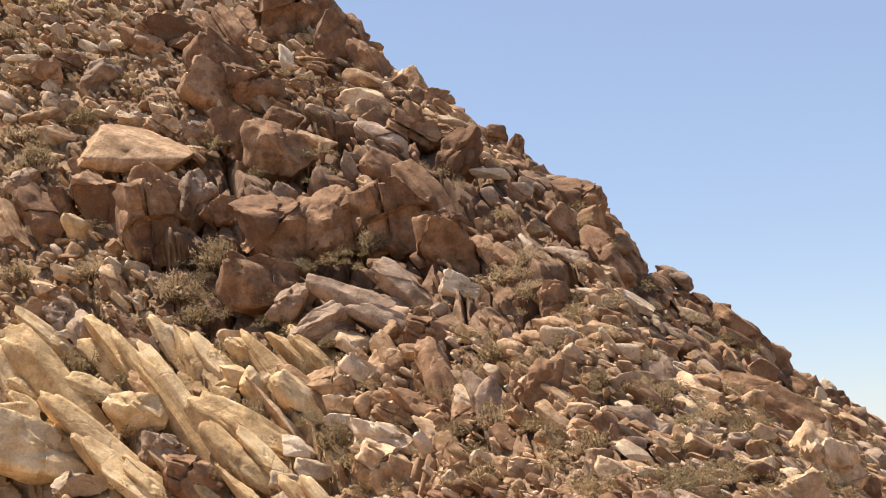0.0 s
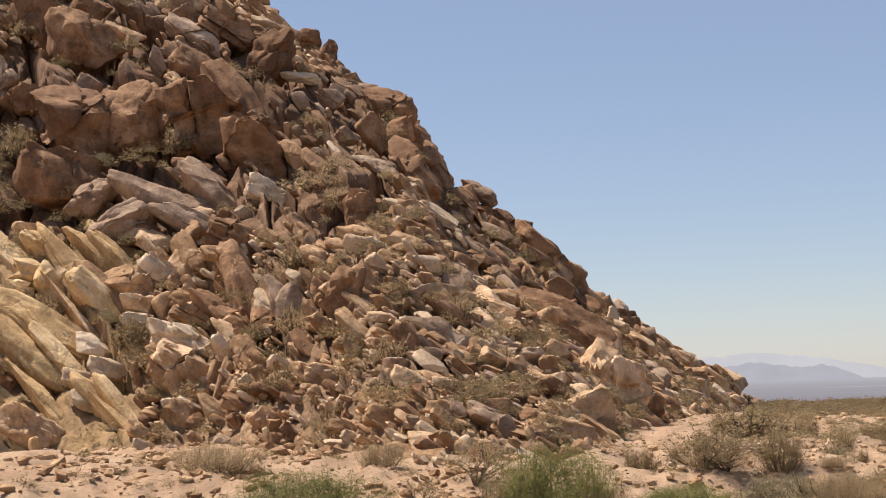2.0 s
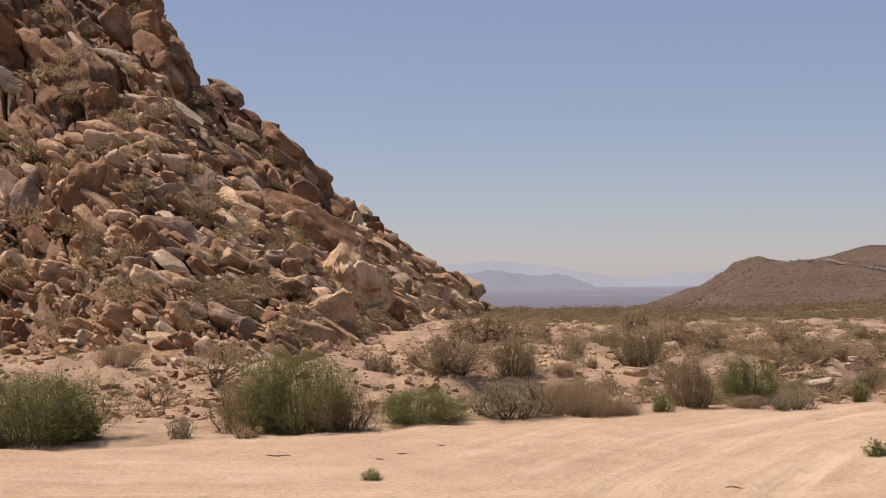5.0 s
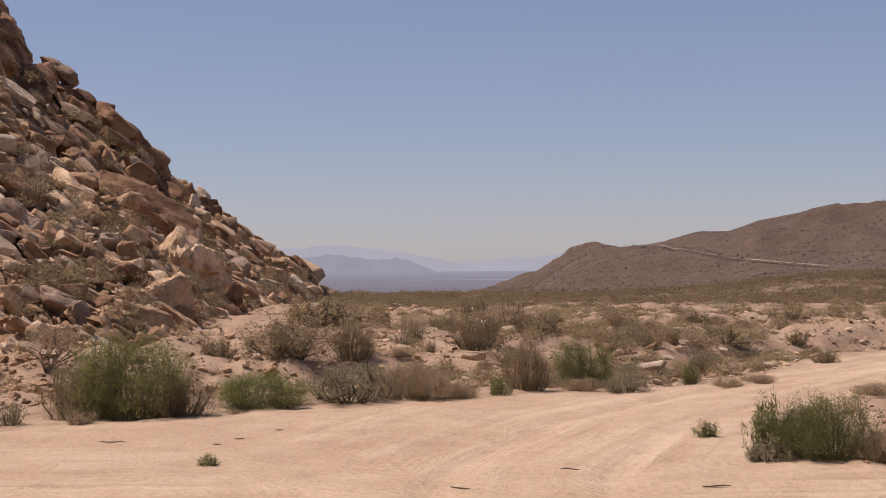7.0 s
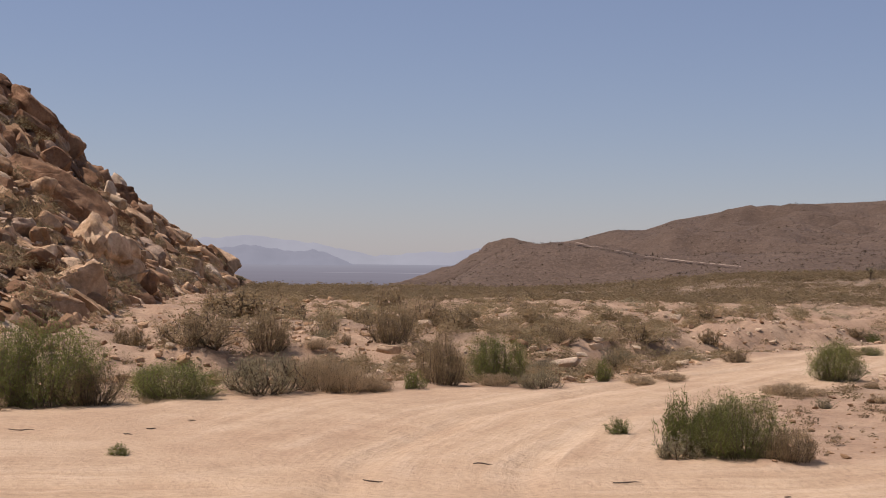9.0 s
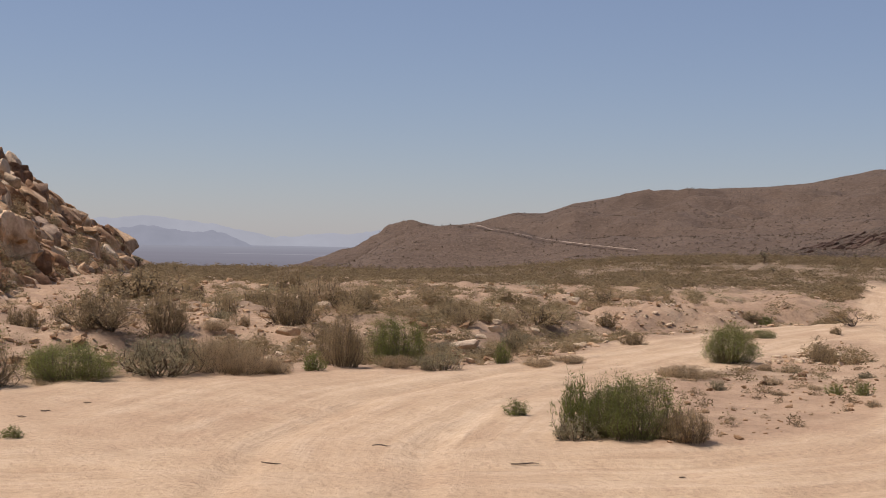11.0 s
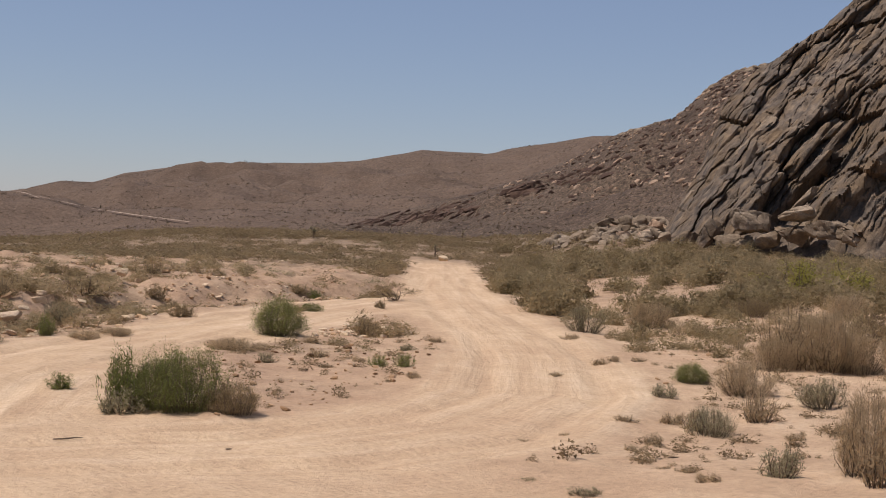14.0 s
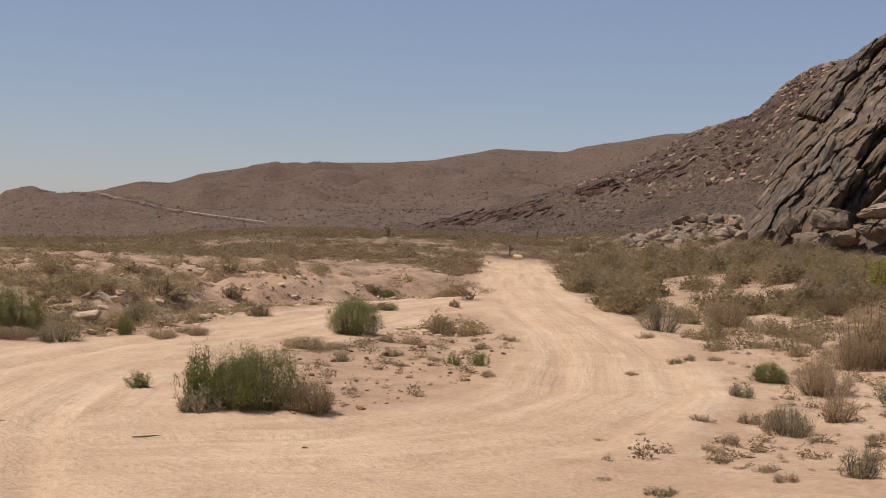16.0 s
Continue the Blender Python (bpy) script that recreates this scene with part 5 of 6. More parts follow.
# long golden slabs lying side by side in the lower outcrop
slab_rnd = random.Random(31)
many_x, many_y, many_z, many_az, many_u, many_pick, many_crag = hill_spots(1500, 0.0, 0.33, 9, 40.5, 27.6)
for x, y, z, az, u, pick in [p[:6] for p in zip(many_x, many_y, many_z, many_az, many_u, many_pick, many_crag) if p[5] == 4 and p[6]][:26]:
    ob = part("slab", rock_mesh("long", slab_rnd.randrange(50), slab_rnd.choice(["gold", "gold", "tan"])), hill)
    turn, longer = along_face(-51 + slab_rnd.gauss(0, 4), az + slab_rnd.gauss(0, 5))
    ob.matrix_basis = Matrix.LocRotScale((x, y, z - 0.15), turn, (slab_rnd.uniform(2.0, 4.6) * longer, slab_rnd.uniform(0.4, 0.8), slab_rnd.uniform(0.7, 1.1)))

for level, many, seed in ((2, 2100, 2), (1, 7500, 3)):
    heaps = [[], [], [], [], []]
    for x, y, z, az, u, pick, crag in zip(*hill_spots(many, -0.03, 1.0, seed)):
        if crag and rnd.random() < (0.85 if level == 1 else 0.75) + (0.12 if pick == 4 else 0):
            continue
        s = (rnd.uniform(0.3, 0.7) if level == 2 else rnd.uniform(0.12, 0.36)) * (0.75 + 0.5 * max(u, 0))
        heaps[pick].append((x, y, z - 0.02 * s, s * rnd.uniform(1.0, 2.2), s, s * rnd.uniform(0.4, 0.9), hill_lean() - (22 if crag else 0), az + rnd.gauss(0, 22)))
    for tone, places in zip(TONE_NAMES, heaps):
        rubble("rubble" if level == 2 else "scree", TONE_WORDS[tone] + " broken stones strewn over the slope", hill, places, ROCKS[tone], seed * 7 + len(tone), level)

# rocks along the crest make its broken skyline
places = []
for x, y, z, az, u, pick, crag in zip(*hill_spots(420, 0.955, 1.01, 4)):
    s = rnd.uniform(0.4, 1.2) * (0.6 + 0.4 * step(6, 16, az))
    places.append((x, y, z - 0.62 * s, s * rnd.uniform(0.9, 1.6), s, s * rnd.uniform(0.8, 1.3), hill_lean(), az))
rubble("crest_rubble", "dark varnished rocks along the crest", hill, places, ROCK_BROWN, 8, 3)

# ribs of the cliff, lying along its strata
for i in range(50):
    az, u = rnd.uniform(-44, -32.6), rnd.uniform(0.03, 0.93)
    foot, crest, angle = [float(v) for v in cliff_lines(az)]
    r = foot + (crest - foot) * u + 0.5
    x, y = -r * math.sin(radians(az)), r * math.cos(radians(az))
    z = float(cliff_height(x, y)) - 0.5
    if z < 0.5:
        continue
    s = rnd.uniform(0.3, 0.95) * min(1.0, 0.4 + (-32.6 - az) * 0.25)
    shape = rnd.choice(["slab", "block", "slab"])
    ob = part("rib", rock_mesh("lesser_" + shape, rnd.randrange(50), rnd.choice(["cliff", "cliff", "ledge"])), cliff)
    turn = Euler((rnd.uniform(-0.35, 0.35), radians(-54 + rnd.gauss(0, 7)), radians(az + rnd.gauss(0, 16)))).to_matrix()
    ob.matrix_basis = Matrix.LocRotScale((x, y, z), turn, (s * rnd.uniform(2.0, 4.8), s * 1.2, s * rnd.uniform(0.5, 0.95)))

# pale blocks strewn over the slope behind the cliff, and its red outcrops
places = []
for i in range(6800):
    az = rnd.uniform(-37, -24)
    if rnd.random() > (-24 - az) / 11:
        continue
    x, y, z = on_range("mid_hill", az, 0.96 * rnd.uniform(0.1, 1.0) ** 0.7)
    s = 0.16 + 0.75 * rnd.random() ** 2.2
    places.append((x, y, z, s * rnd.uniform(1, 1.8), s, s * rnd.uniform(0.6, 1), rnd.uniform(0, 50), az))
rubble("slope_blocks", "pale grey blocks strewn over the far slope", mid_hill, places[::3], ROCKS["grey"], 15, 1)
rubble("slope_blocks", "brown blocks strewn over the far slope", mid_hill, places[1::3] + places[2::3], ROCKS["rust"], 18, 1)


def at_height(name, a, height):
    """The share of a ridge's climb at which its face stands at a height angle, seen from the turning place."""
    az, us, points = SURFACES[name]
    column = points[:90, int(np.interp(a, az, np.arange(len(az))))]
    rises = np.maximum.accumulate(np.degrees(np.arctan2(column[:, 2] - EYE, np.hypot(column[:, 0], column[:, 1]))))
    return float(np.interp(height, rises, us[:90]))


places = []
for left, right, low, high, many in ((-20.4, -22.4, -0.2, 0.1, 60), (-22.3, -25.2, 0.0, 0.7, 110), (-26.5, -30.5, 1.2, 2.4, 70)):
    for i in range(many):
        k = rnd.random()
        az = left + (right - left) * k + rnd.gauss(0, 0.12)
        x, y, z = on_range("mid_hill", az, at_height("mid_hill", az, low + (high - low) * k + rnd.gauss(0, 0.12)))
        s = rnd.uniform(0.6, 1.7)
        places.append((x, y, z - 0.25 * s, s * rnd.uniform(1.2, 2.6), s, s * rnd.uniform(0.6, 1.1), rnd.uniform(5, 40), az))
rubble("red_outcrop", "reddish-brown outcrop on the far slope", mid_hill, places, ROCKS["rust"], 16, 2)

places = []
for i in range(120):
    az = rnd.uniform(-37, -30.5)
    x, y, z = on_range("mid_hill", az, rnd.uniform(0.93, 1.0))
    s = rnd.uniform(0.6, 1.7)
    places.append((x, y, z - 0.25 * s, s * rnd.uniform(1, 1.9), s, s * rnd.uniform(0.6, 1), rnd.uniform(10, 45), az))
rubble("crest_outcrop", "dark grey outcrop along the far crest", mid_hill, places, ROCKS["ledge"], 19, 2)

# fallen rock at the end of the cliff
heap = []
for i in range(170):
    az, r = rnd.gauss(-30.5, 1.25), rnd.gauss(91.5, 2.4)
    x, y = -r * math.sin(radians(az)), r * math.cos(radians(az))
    z = float(ground_height(x, y))
    if i >= 30:
        s = rnd.uniform(0.25, 0.7)
        heap.append((x, y, z + 0.12 * s, s * rnd.uniform(1, 1.8), s, s * rnd.uniform(0.6, 0.9), rnd.uniform(-30, 30), rnd.uniform(0, 360)))
        continue
    s = rnd.uniform(0.4, 1.0)
    ob = new("boulder", rock_mesh("lesser_" + rnd.choice(["block", "slab", "round"]), rnd.randrange(50), rnd.choice(["ledge", "ledge", "grey"])))
    ob.matrix_basis = Matrix.LocRotScale((x, y, z + 0.15 * s), Euler((rnd.uniform(-0.4, 0.4), rnd.uniform(-0.8, 0.2), rnd.uniform(0, 6))), (s * rnd.uniform(1, 1.7), s, s * rnd.uniform(0.6, 0.9)))
    tagged(ob, "grey fallen boulder heaped at the cliff's end", "boulder", "fallen rock of the cliff")
tagged(rubble("fallen_stones", "grey fallen stones heaped at the cliff's end", None, heap, ROCKS["ledge"], 33, 2), "", "stones")

# stones over the wash and the banks
def land_stones(name, label, tone, many, left, right, near, far, low, high, seed):
    places = []
    while len(places) < many:
        az, r = rnd.uniform(right, left), near * (far / near) ** rnd.random()
        x, y = -r * math.sin(radians(az)), r * math.cos(radians(az))
        a1, l1, m1, a2, l2, m2 = road_masks(np.array([x]), np.array([y]))
        if m1[0] + m2[0] + float(pad_mask(np.array([x]), np.array([y]))[0]) > 0.3 or float(fbm(np.array([x * 0.15]), np.array([y * 0.15]), 3, seed)[0]) < -0.05:
            continue
        if az < -9 and r < 37 and high > 0.2:
            continue
        s = low * (high / low) ** (rnd.random() ** 2)
        places.append((x, y, float(ground_height(x, y)) + 0.15 * s, s * rnd.uniform(1, 1.7), s, s * rnd.uniform(0.5, 0.8), rnd.uniform(-20, 20), rnd.uniform(0, 360)))
    ob = rubble(name, label, None, places, ROCKS[tone], seed, 1)
    return tagged(ob, "", "stones")


land_stones("wash_stones", "pale broken stones littering the sandy wash", "pale", 1500, 8, -22, 26, 62, 0.04, 0.2, 25)
land_stones("wash_stones", "tan broken stones littering the sandy wash", "tan", 2000, 30, -24, 23, 60, 0.04, 0.26, 26)
land_stones("bank_stones", "pale and tan stones strewn over the bank", "pale", 800, -3, -22, 26, 44, 0.03, 0.14, 31)
land_stones("bank_stones", "brown stones strewn over the bank", "tan", 1300, 4, -22, 26, 46, 0.03, 0.16, 32)
land_stones("gravel", "scattered brown gravel on the sand", "brown", 400, 36, -30, 22, 45, 0.03, 0.14, 27)
land_stones("gravel", "scattered tan gravel beside the road", "tan", 350, -14, -41, 9, 34, 0.02, 0.09, 28)
land_stones("hill_litter", "tan stones fallen to the foot of the hill", "tan", 1100, 36, 3, 24, 44, 0.05, 0.34, 29)
land_stones("hill_litter", "brown stones fallen to the foot of the hill", "brown", 350, 36, 3, 24, 44, 0.04, 0.22, 30)


# ---- plants ----
def tube(verts, faces, line, radii, sides=3):
    start = len(verts)
    for i, (p, r) in enumerate(zip(line, radii)):
        d = (line[min(i + 1, len(line) - 1)] - line[max(i - 1, 0)]).normalized()
        a = d.orthogonal().normalized()
        b = d.cross(a)
        for k in range(sides):
            w = 2 * math.pi * k / sides
            verts.append(p + (a * math.cos(w) + b * math.sin(w)) * r)
    for i in range(len(line) - 1):
        for k in range(sides):
            o, q = start + i * sides, (k + 1) % sides
            faces.append((o + k, o + q, o + sides + q, o + sides + k))


def heart(rnd, size, many=90):
    """The close inner twigs of a bush, under its outer sprays."""
    co, tris = [], []
    for i in range(many):
        w, out = rnd.uniform(0, 6.283), rnd.random() ** 0.5
        p = Vector((math.cos(w) * size * out, math.sin(w) * size * out, 0.06 + rnd.random() * 1.7 * size * (1 - 0.6 * out * out)))
        d = Vector((rnd.gauss(0, 0.7), rnd.gauss(0, 0.7), rnd.gauss(0.4, 0.6))).normalized() * rnd.uniform(0.08, 0.16)
        e = d.cross(Vector((rnd.gauss(0, 1), rnd.gauss(0, 1), rnd.gauss(0, 1)))).normalized() * rnd.uniform(0.025, 0.05)
        o = len(co)
        co += [p - e, p + e, p + d]
        tris.append((o, o + 1, o + 2))
    return co, tris


def bush_meshes(seed, stems, sprays, leaf, broad, upright, ragged, leaf_mat, woody=1.0, core=0.0):
    """Stems and foliage of a shrub about one metre wide and high. leaf: length of a spray; broad: its width; upright: 0 to 1."""
    rnd = random.Random(seed)
    sv, sf, lv, lf = [], [], [], []
    tips = []
    for i in range(stems):
        w = rnd.uniform(0, 2 * math.pi)
        out = rnd.uniform(0.05, 1) ** 0.6
        lobe = 1 + 0.3 * math.sin(2 * w + seed) + 0.2 * math.sin(5 * w + 2 * seed)
        reach = 0.5 * out * rnd.uniform(0.75, 1.05) * lobe
        tall = (0.3 + 0.7 * math.sqrt(max(0.0, 1 - 0.96 * out * out))) * rnd.uniform(1 - ragged, 1.0) * (0.82 + 0.18 * lobe)
        foot = Vector((math.cos(w), math.sin(w), 0)) * 0.3 * out
        tip = Vector((math.cos(w) * reach, math.sin(w) * reach, tall))
        kink = Vector((rnd.gauss(0, 0.05), rnd.gauss(0, 0.05), rnd.gauss(0, 0.03)))
        midp = foot.lerp(tip, 0.5) + Vector((math.cos(w), math.sin(w), 0)) * 0.09 * (1 - upright) + kink
        line = [foot, foot.lerp(midp, 0.6) + kink * 0.4, midp, midp.lerp(tip, 0.6) - kink * 0.5, tip]
        tube(sv, sf, line, [0.013 * woody, 0.011 * woody, 0.008 * woody, 0.006 * woody, 0.003 * woody])
        tips.append(line)
    for i in range(sprays):
        line = rnd.choice(tips)
        u = 0.04 + 3.9 * rnd.random() ** 0.8
        k = min(int(u), 3)
        p = line[k].lerp(line[k + 1], u - k) + Vector((rnd.gauss(0, 0.045), rnd.gauss(0, 0.045), rnd.gauss(0, 0.035)))
        p.z = max(p.z, 0.01)
        d = (line[4] - line[0]).normalized() * upright + Vector((rnd.gauss(0, 0.55), rnd.gauss(0, 0.55), rnd.gauss(0.25, 0.5))) * (1.15 - upright)
        d = d.normalized() * leaf * rnd.uniform(0.5, 1.3)
        s = d.cross(Vector((rnd.gauss(0, 1), rnd.gauss(0, 1), rnd.gauss(0, 1)))).normalized() * broad * rnd.uniform(0.6, 1.3)
        o = len(lv)
        lv += [p - s * 0.5, p + s * 0.5, p + d]
        lf += [(o, o + 1, o + 2)]
    if core:
        co, tris = heart(rnd, core)
        lf += [tuple(k + len(lv) for k in q) for q in tris]
        lv += co
    return mesh_of("stem_clump", sv, sf, WOOD), toned(mesh_of("foliage", lv, lf, leaf_mat, smooth=False), 0.5)


def twig_meshes(seed, branches, leaf_mat, leaves):
    """A gaunt shrub of forking dead branches with a little foliage."""
    rnd = random.Random(seed)
    sv, sf, lv, lf = [], [], [], []

    def grow(p, d, ln, r, depth):
        pts = [p]
        for i in range(3):
            d = (d + Vector((rnd.gauss(0, 0.28), rnd.gauss(0, 0.28), rnd.gauss(0.03, 0.2)))).normalized()
            pts.append(pts[-1] + d * ln / 3)
        tube(sv, sf, pts, [r, r * 0.85, r * 0.7, r * 0.5])
        if depth:
            for i in range(rnd.choice([2, 3, 3])):
                q = pts[rnd.choice([2, 3, 3])]
                grow(q, (d + Vector((rnd.gauss(0, 0.6), rnd.gauss(0, 0.6), rnd.gauss(0.1, 0.4)))).normalized(), ln * 0.72, r * 0.55, depth - 1)
        else:
            for i in range(leaves):
                c = pts[rnd.choice([1, 2, 3])] + Vector((rnd.gauss(0, 0.03), rnd.gauss(0, 0.03), rnd.gauss(0, 0.03)))
                e = Vector((rnd.gauss(0, 1), rnd.gauss(0, 1), rnd.gauss(0.4, 1))).normalized() * 0.05
                s = e.orthogonal().normalized() * 0.012
                o = len(lv)
                lv.extend([c - s, c + s, c + e + s * 0.6, c + e])
                lf.append((o, o + 1, o + 2, o + 3))

    for i in range(branches):
        w = rnd.uniform(0, 2 * math.pi)
        grow(Vector((0, 0, 0)), Vector((math.cos(w) * 0.7, math.sin(w) * 0.7, rnd.uniform(0.5, 1.1))).normalized(), 0.36, 0.018, 3)
    return mesh_of("branch_crown", sv, sf, WOOD), toned(mesh_of("foliage", lv, lf, leaf_mat, smooth=False), 0.5)


PLANTS = {
    "broom": [bush_meshes(10 + i, 170, 17000, 0.05, 0.006, 0.2, 0.22, GREEN, 0.3) for i in range(3)],
    "olive": [bush_meshes(20 + i, 70, 9000, 0.06, 0.008, 0.35, 0.35, OLIVE, 0.6) for i in range(4)],
    "dry": [bush_meshes(30 + i, 90, 12000, 0.065, 0.006, 0.45, 0.3, DRY, 0.4) for i in range(3)],
    "sage": [bush_meshes(40 + i, 60, 7000, 0.05, 0.009, 0.35, 0.35, GREYLEAF, 0.6) for i in range(3)],
    "yellow": [bush_meshes(50 + i, 60, 4500, 0.06, 0.016, 0.45, 0.35, YELLOW, 0.8, 0.34) for i in range(2)],
    "grass": [bush_meshes(60 + i, 30, 700, 0.3, 0.007, 0.92, 0.45, STRAW, 0.35) for i in range(3)],
    "twig": [twig_meshes(70 + i, 8, OLIVE, 5) for i in range(3)],
}
LESSER = {
    "broom": [bush_meshes(110 + i, 40, 1900, 0.09, 0.018, 0.35, 0.3, GREEN, 0.7, 0.33) for i in range(3)],
    "olive": [bush_meshes(120 + i, 28, 1300, 0.09, 0.025, 0.3, 0.42, OLIVE, 1.0, 0.32) for i in range(4)],
    "dry": [bush_meshes(130 + i, 30, 1300, 0.1, 0.018, 0.4, 0.45, DRY, 0.9, 0.3) for i in range(4)],
    "sage": [bush_meshes(140 + i, 26, 1200, 0.08, 0.026, 0.35, 0.4, GREYLEAF, 1.0, 0.3) for i in range(3)],
}
PLANT_WORDS = {
    "broom": ("feathery green broom-like desert shrub", "green"), "olive": ("olive-brown desert scrub bush", "olive"),
    "dry": ("dry reddish-brown brush with fine twigs", "dry"), "sage": ("grey-green sage bush", "grey-green"),
    "yellow": ("yellow-green flowering brush", "yellow-green"), "grass": ("tuft of dry straw-coloured grass", "straw"), "twig": ("gaunt dark shrub of dead forked branches", "dead")}
PLANT_COUNT = [0]


def shrub(kind, x, y, wide, high, z=None, where="on sandy ground"):
    """One shrub with its stems and foliage, standing at a place."""
    PLANT_COUNT[0] += 1
    n = PLANT_COUNT[0]
    stock = LESSER[kind] if (wide < 0.55 or math.hypot(x, y) > 34) and kind in LESSER else PLANTS[kind]
    stems, leaves = stock[n % len(stock)]
    if z is None:
        z = float(ground_height(x, y))
    ob = new("shrub", None)
    ob.empty_display_size = 0.1
    ob.matrix_basis = Matrix.LocRotScale((x, y, z - 0.02), Euler((0, 0, n * 2.4)), (wide, wide, high))
    tagged(ob, PLANT_WORDS[kind][0] + " " + where, "grass" if kind == "grass" else "shrub", "desert shrubs")
    part("branch_crown" if kind == "twig" else "stem_clump", stems, ob)
    part("foliage", leaves, ob)
    return ob


shrub("broom", -7.42, 18.90, 1.92, 1.05)
shrub("broom", -4.24, 20.11, 1.75, 1.25)
shrub("olive", -4.95, 20.25, 1.15, 0.85)
shrub("olive", -3.5, 19.91, 1.0, 0.66)
shrub("olive", -8.93, 19.26, 0.88, 0.62)
shrub("dry", -13.58, 29.79, 1.96, 0.75)
shrub("twig", -8.20, 26.87, 0.71, 0.72)
shrub("twig", -7.65, 28.88, 1.10, 1.18)
shrub("sage", -5.61, 19.37, 0.42, 0.38)
shrub("dry", -10.34, 31.09, 1.21, 0.61)
shrub("olive", -9.85, 36.01, 1.20, 0.62)
shrub("dry", -15.25, 44.19, 1.29, 0.68)
shrub("broom", -2.59, 21.06, 1.51, 0.55)
shrub("twig", -2.94, 31.08, 1.80, 1.19)
shrub("olive", -3.2, 31.1, 1.6, 0.75)
shrub("olive", -1.93, 31.45, 1.09, 0.98)
shrub("sage", -1.36, 21.94, 1.62, 0.64)
shrub("dry", -0.59, 22.24, 1.02, 0.60)
shrub("dry", -0.20, 22.11, 0.92, 0.46)
shrub("dry", 0.26, 22.31, 0.62, 0.28)
shrub("broom", 0.83, 22.66, 0.42, 0.33)
shrub("olive", 1.32, 23.52, 0.81, 0.88)
shrub("broom", 2.19, 23.89, 0.94, 0.85)
shrub("sage", 2.81, 22.93, 0.80, 0.38)
shrub("olive", -4.57, 31.33, 0.47, 0.55)
shrub("olive", -5.00, 32.10, 0.51, 0.57)
shrub("olive", -3.01, 41.04, 2.65, 0.94)
shrub("olive", -4.08, 42.60, 1.18, 0.71)
shrub("olive", -0.80, 34.70, 0.96, 0.72)
shrub("sage", -0.83, 34.04, 0.63, 0.28)
shrub("dry", -0.90, 31.82, 0.66, 0.26)
shrub("dry", -0.31, 32.71, 0.45, 0.34)
shrub("olive", 0.70, 32.54, 1.20, 0.94)
shrub("olive", 0.08, 38.64, 1.07, 0.48)
shrub("dry", 1.58, 38.02, 1.40, 0.95)
shrub("olive", 0.88, 44.82, 1.03, 0.84)
shrub("olive", 2.21, 34.81, 1.28, 0.58)
shrub("olive", 3.27, 35.31, 0.98, 0.51)
shrub("olive", 3.77, 33.71, 0.94, 0.42)
shrub("sage", 3.55, 32.09, 0.52, 0.33)
shrub("dry", 4.67, 42.55, 0.59, 0.44)
shrub("olive", 4.22, 33.16, 0.85, 0.42)
shrub("twig", 1.30, 31.52, 0.94, 0.50)
shrub("dry", -4.70, 19.21, 0.45, 0.25)
shrub("olive", -7.91, 18.68, 0.56, 0.34)
shrub("broom", -6.99, 19.34, 0.76, 0.51)
shrub("olive", -1.76, 40.53, 1.12, 0.50)
shrub("broom", 3.62, 15.35, 0.6, 0.56)
shrub("broom", 3.9, 15.22, 0.95, 0.74)
shrub("broom", 3.38, 15.6, 0.52, 0.7)
shrub("olive", 4.2, 14.95, 0.4, 0.38)
shrub("sage", 3.29, 15.22, 0.54, 0.34)
shrub("olive", 4.36, 14.84, 0.60, 0.40)
shrub("broom", 3.04, 17.32, 0.34, 0.22)
shrub("broom", 8.07, 25.00, 1.06, 0.72)
shrub("broom", 10.81, 31.29, 0.64, 0.22)
shrub("olive", 9.91, 25.43, 0.60, 0.41)
shrub("dry", 10.45, 25.62, 0.33, 0.11)
shrub("dry", 6.56, 22.39, 1.07, 0.23)
shrub("sage", 6.44, 20.39, 0.31, 0.20)
shrub("broom", 7.84, 19.66, 0.31, 0.19)
shrub("broom", 8.16, 19.45, 0.31, 0.23)
shrub("dry", 7.48, 21.19, 0.37, 0.19)
shrub("dry", 8.17, 23.50, 0.37, 0.19)
shrub("olive", 8.59, 36.38, 0.62, 0.47)
shrub("olive", 7.37, 28.89, 0.63, 0.27)
shrub("olive", 9.99, 36.54, 0.73, 0.28)
shrub("olive", 8.89, 35.83, 0.78, 0.38)
shrub("olive", 6.58, 34.88, 1.27, 0.53)
shrub("olive", 5.07, 34.55, 1.16, 0.43)
shrub("olive", 4.37, 32.66, 0.79, 0.36)
shrub("sage", 5.34, 30.88, 0.69, 0.47)
shrub("broom", 4.09, 24.87, 0.32, 0.42)
shrub("dry", 11.12, 37.33, 0.57, 0.29)
shrub("broom", 14.31, 40.96, 0.52, 0.36)
shrub("olive", 13.19, 33.05, 0.33, 0.22)
shrub("twig", 14.85, 36.13, 1.11, 0.62)
shrub("dry", 5.21, 25.09, 0.71, 0.15)
shrub("dry", 4.53, 24.10, 0.68, 0.18)
shrub("sage", 3.65, 29.79, 0.83, 0.42)
shrub("olive", 9.48, 41.15, 0.97, 0.46)
shrub("dry", 10.18, 30.84, 0.75, 0.22)
shrub("dry", 8.42, 22.95, 0.45, 0.12)
shrub("dry", 6.38, 22.88, 0.44, 0.18)
shrub("broom", -2.42, 15.32, 0.26, 0.15)
shrub("grass", -2.79, 20.12, 0.37, 0.12)
shrub("dry", 7.81, 20.36, 0.30, 0.11)
shrub("dry", 7.05, 19.63, 0.29, 0.09)
shrub("dry", 7.82, 18.32, 0.27, 0.12)
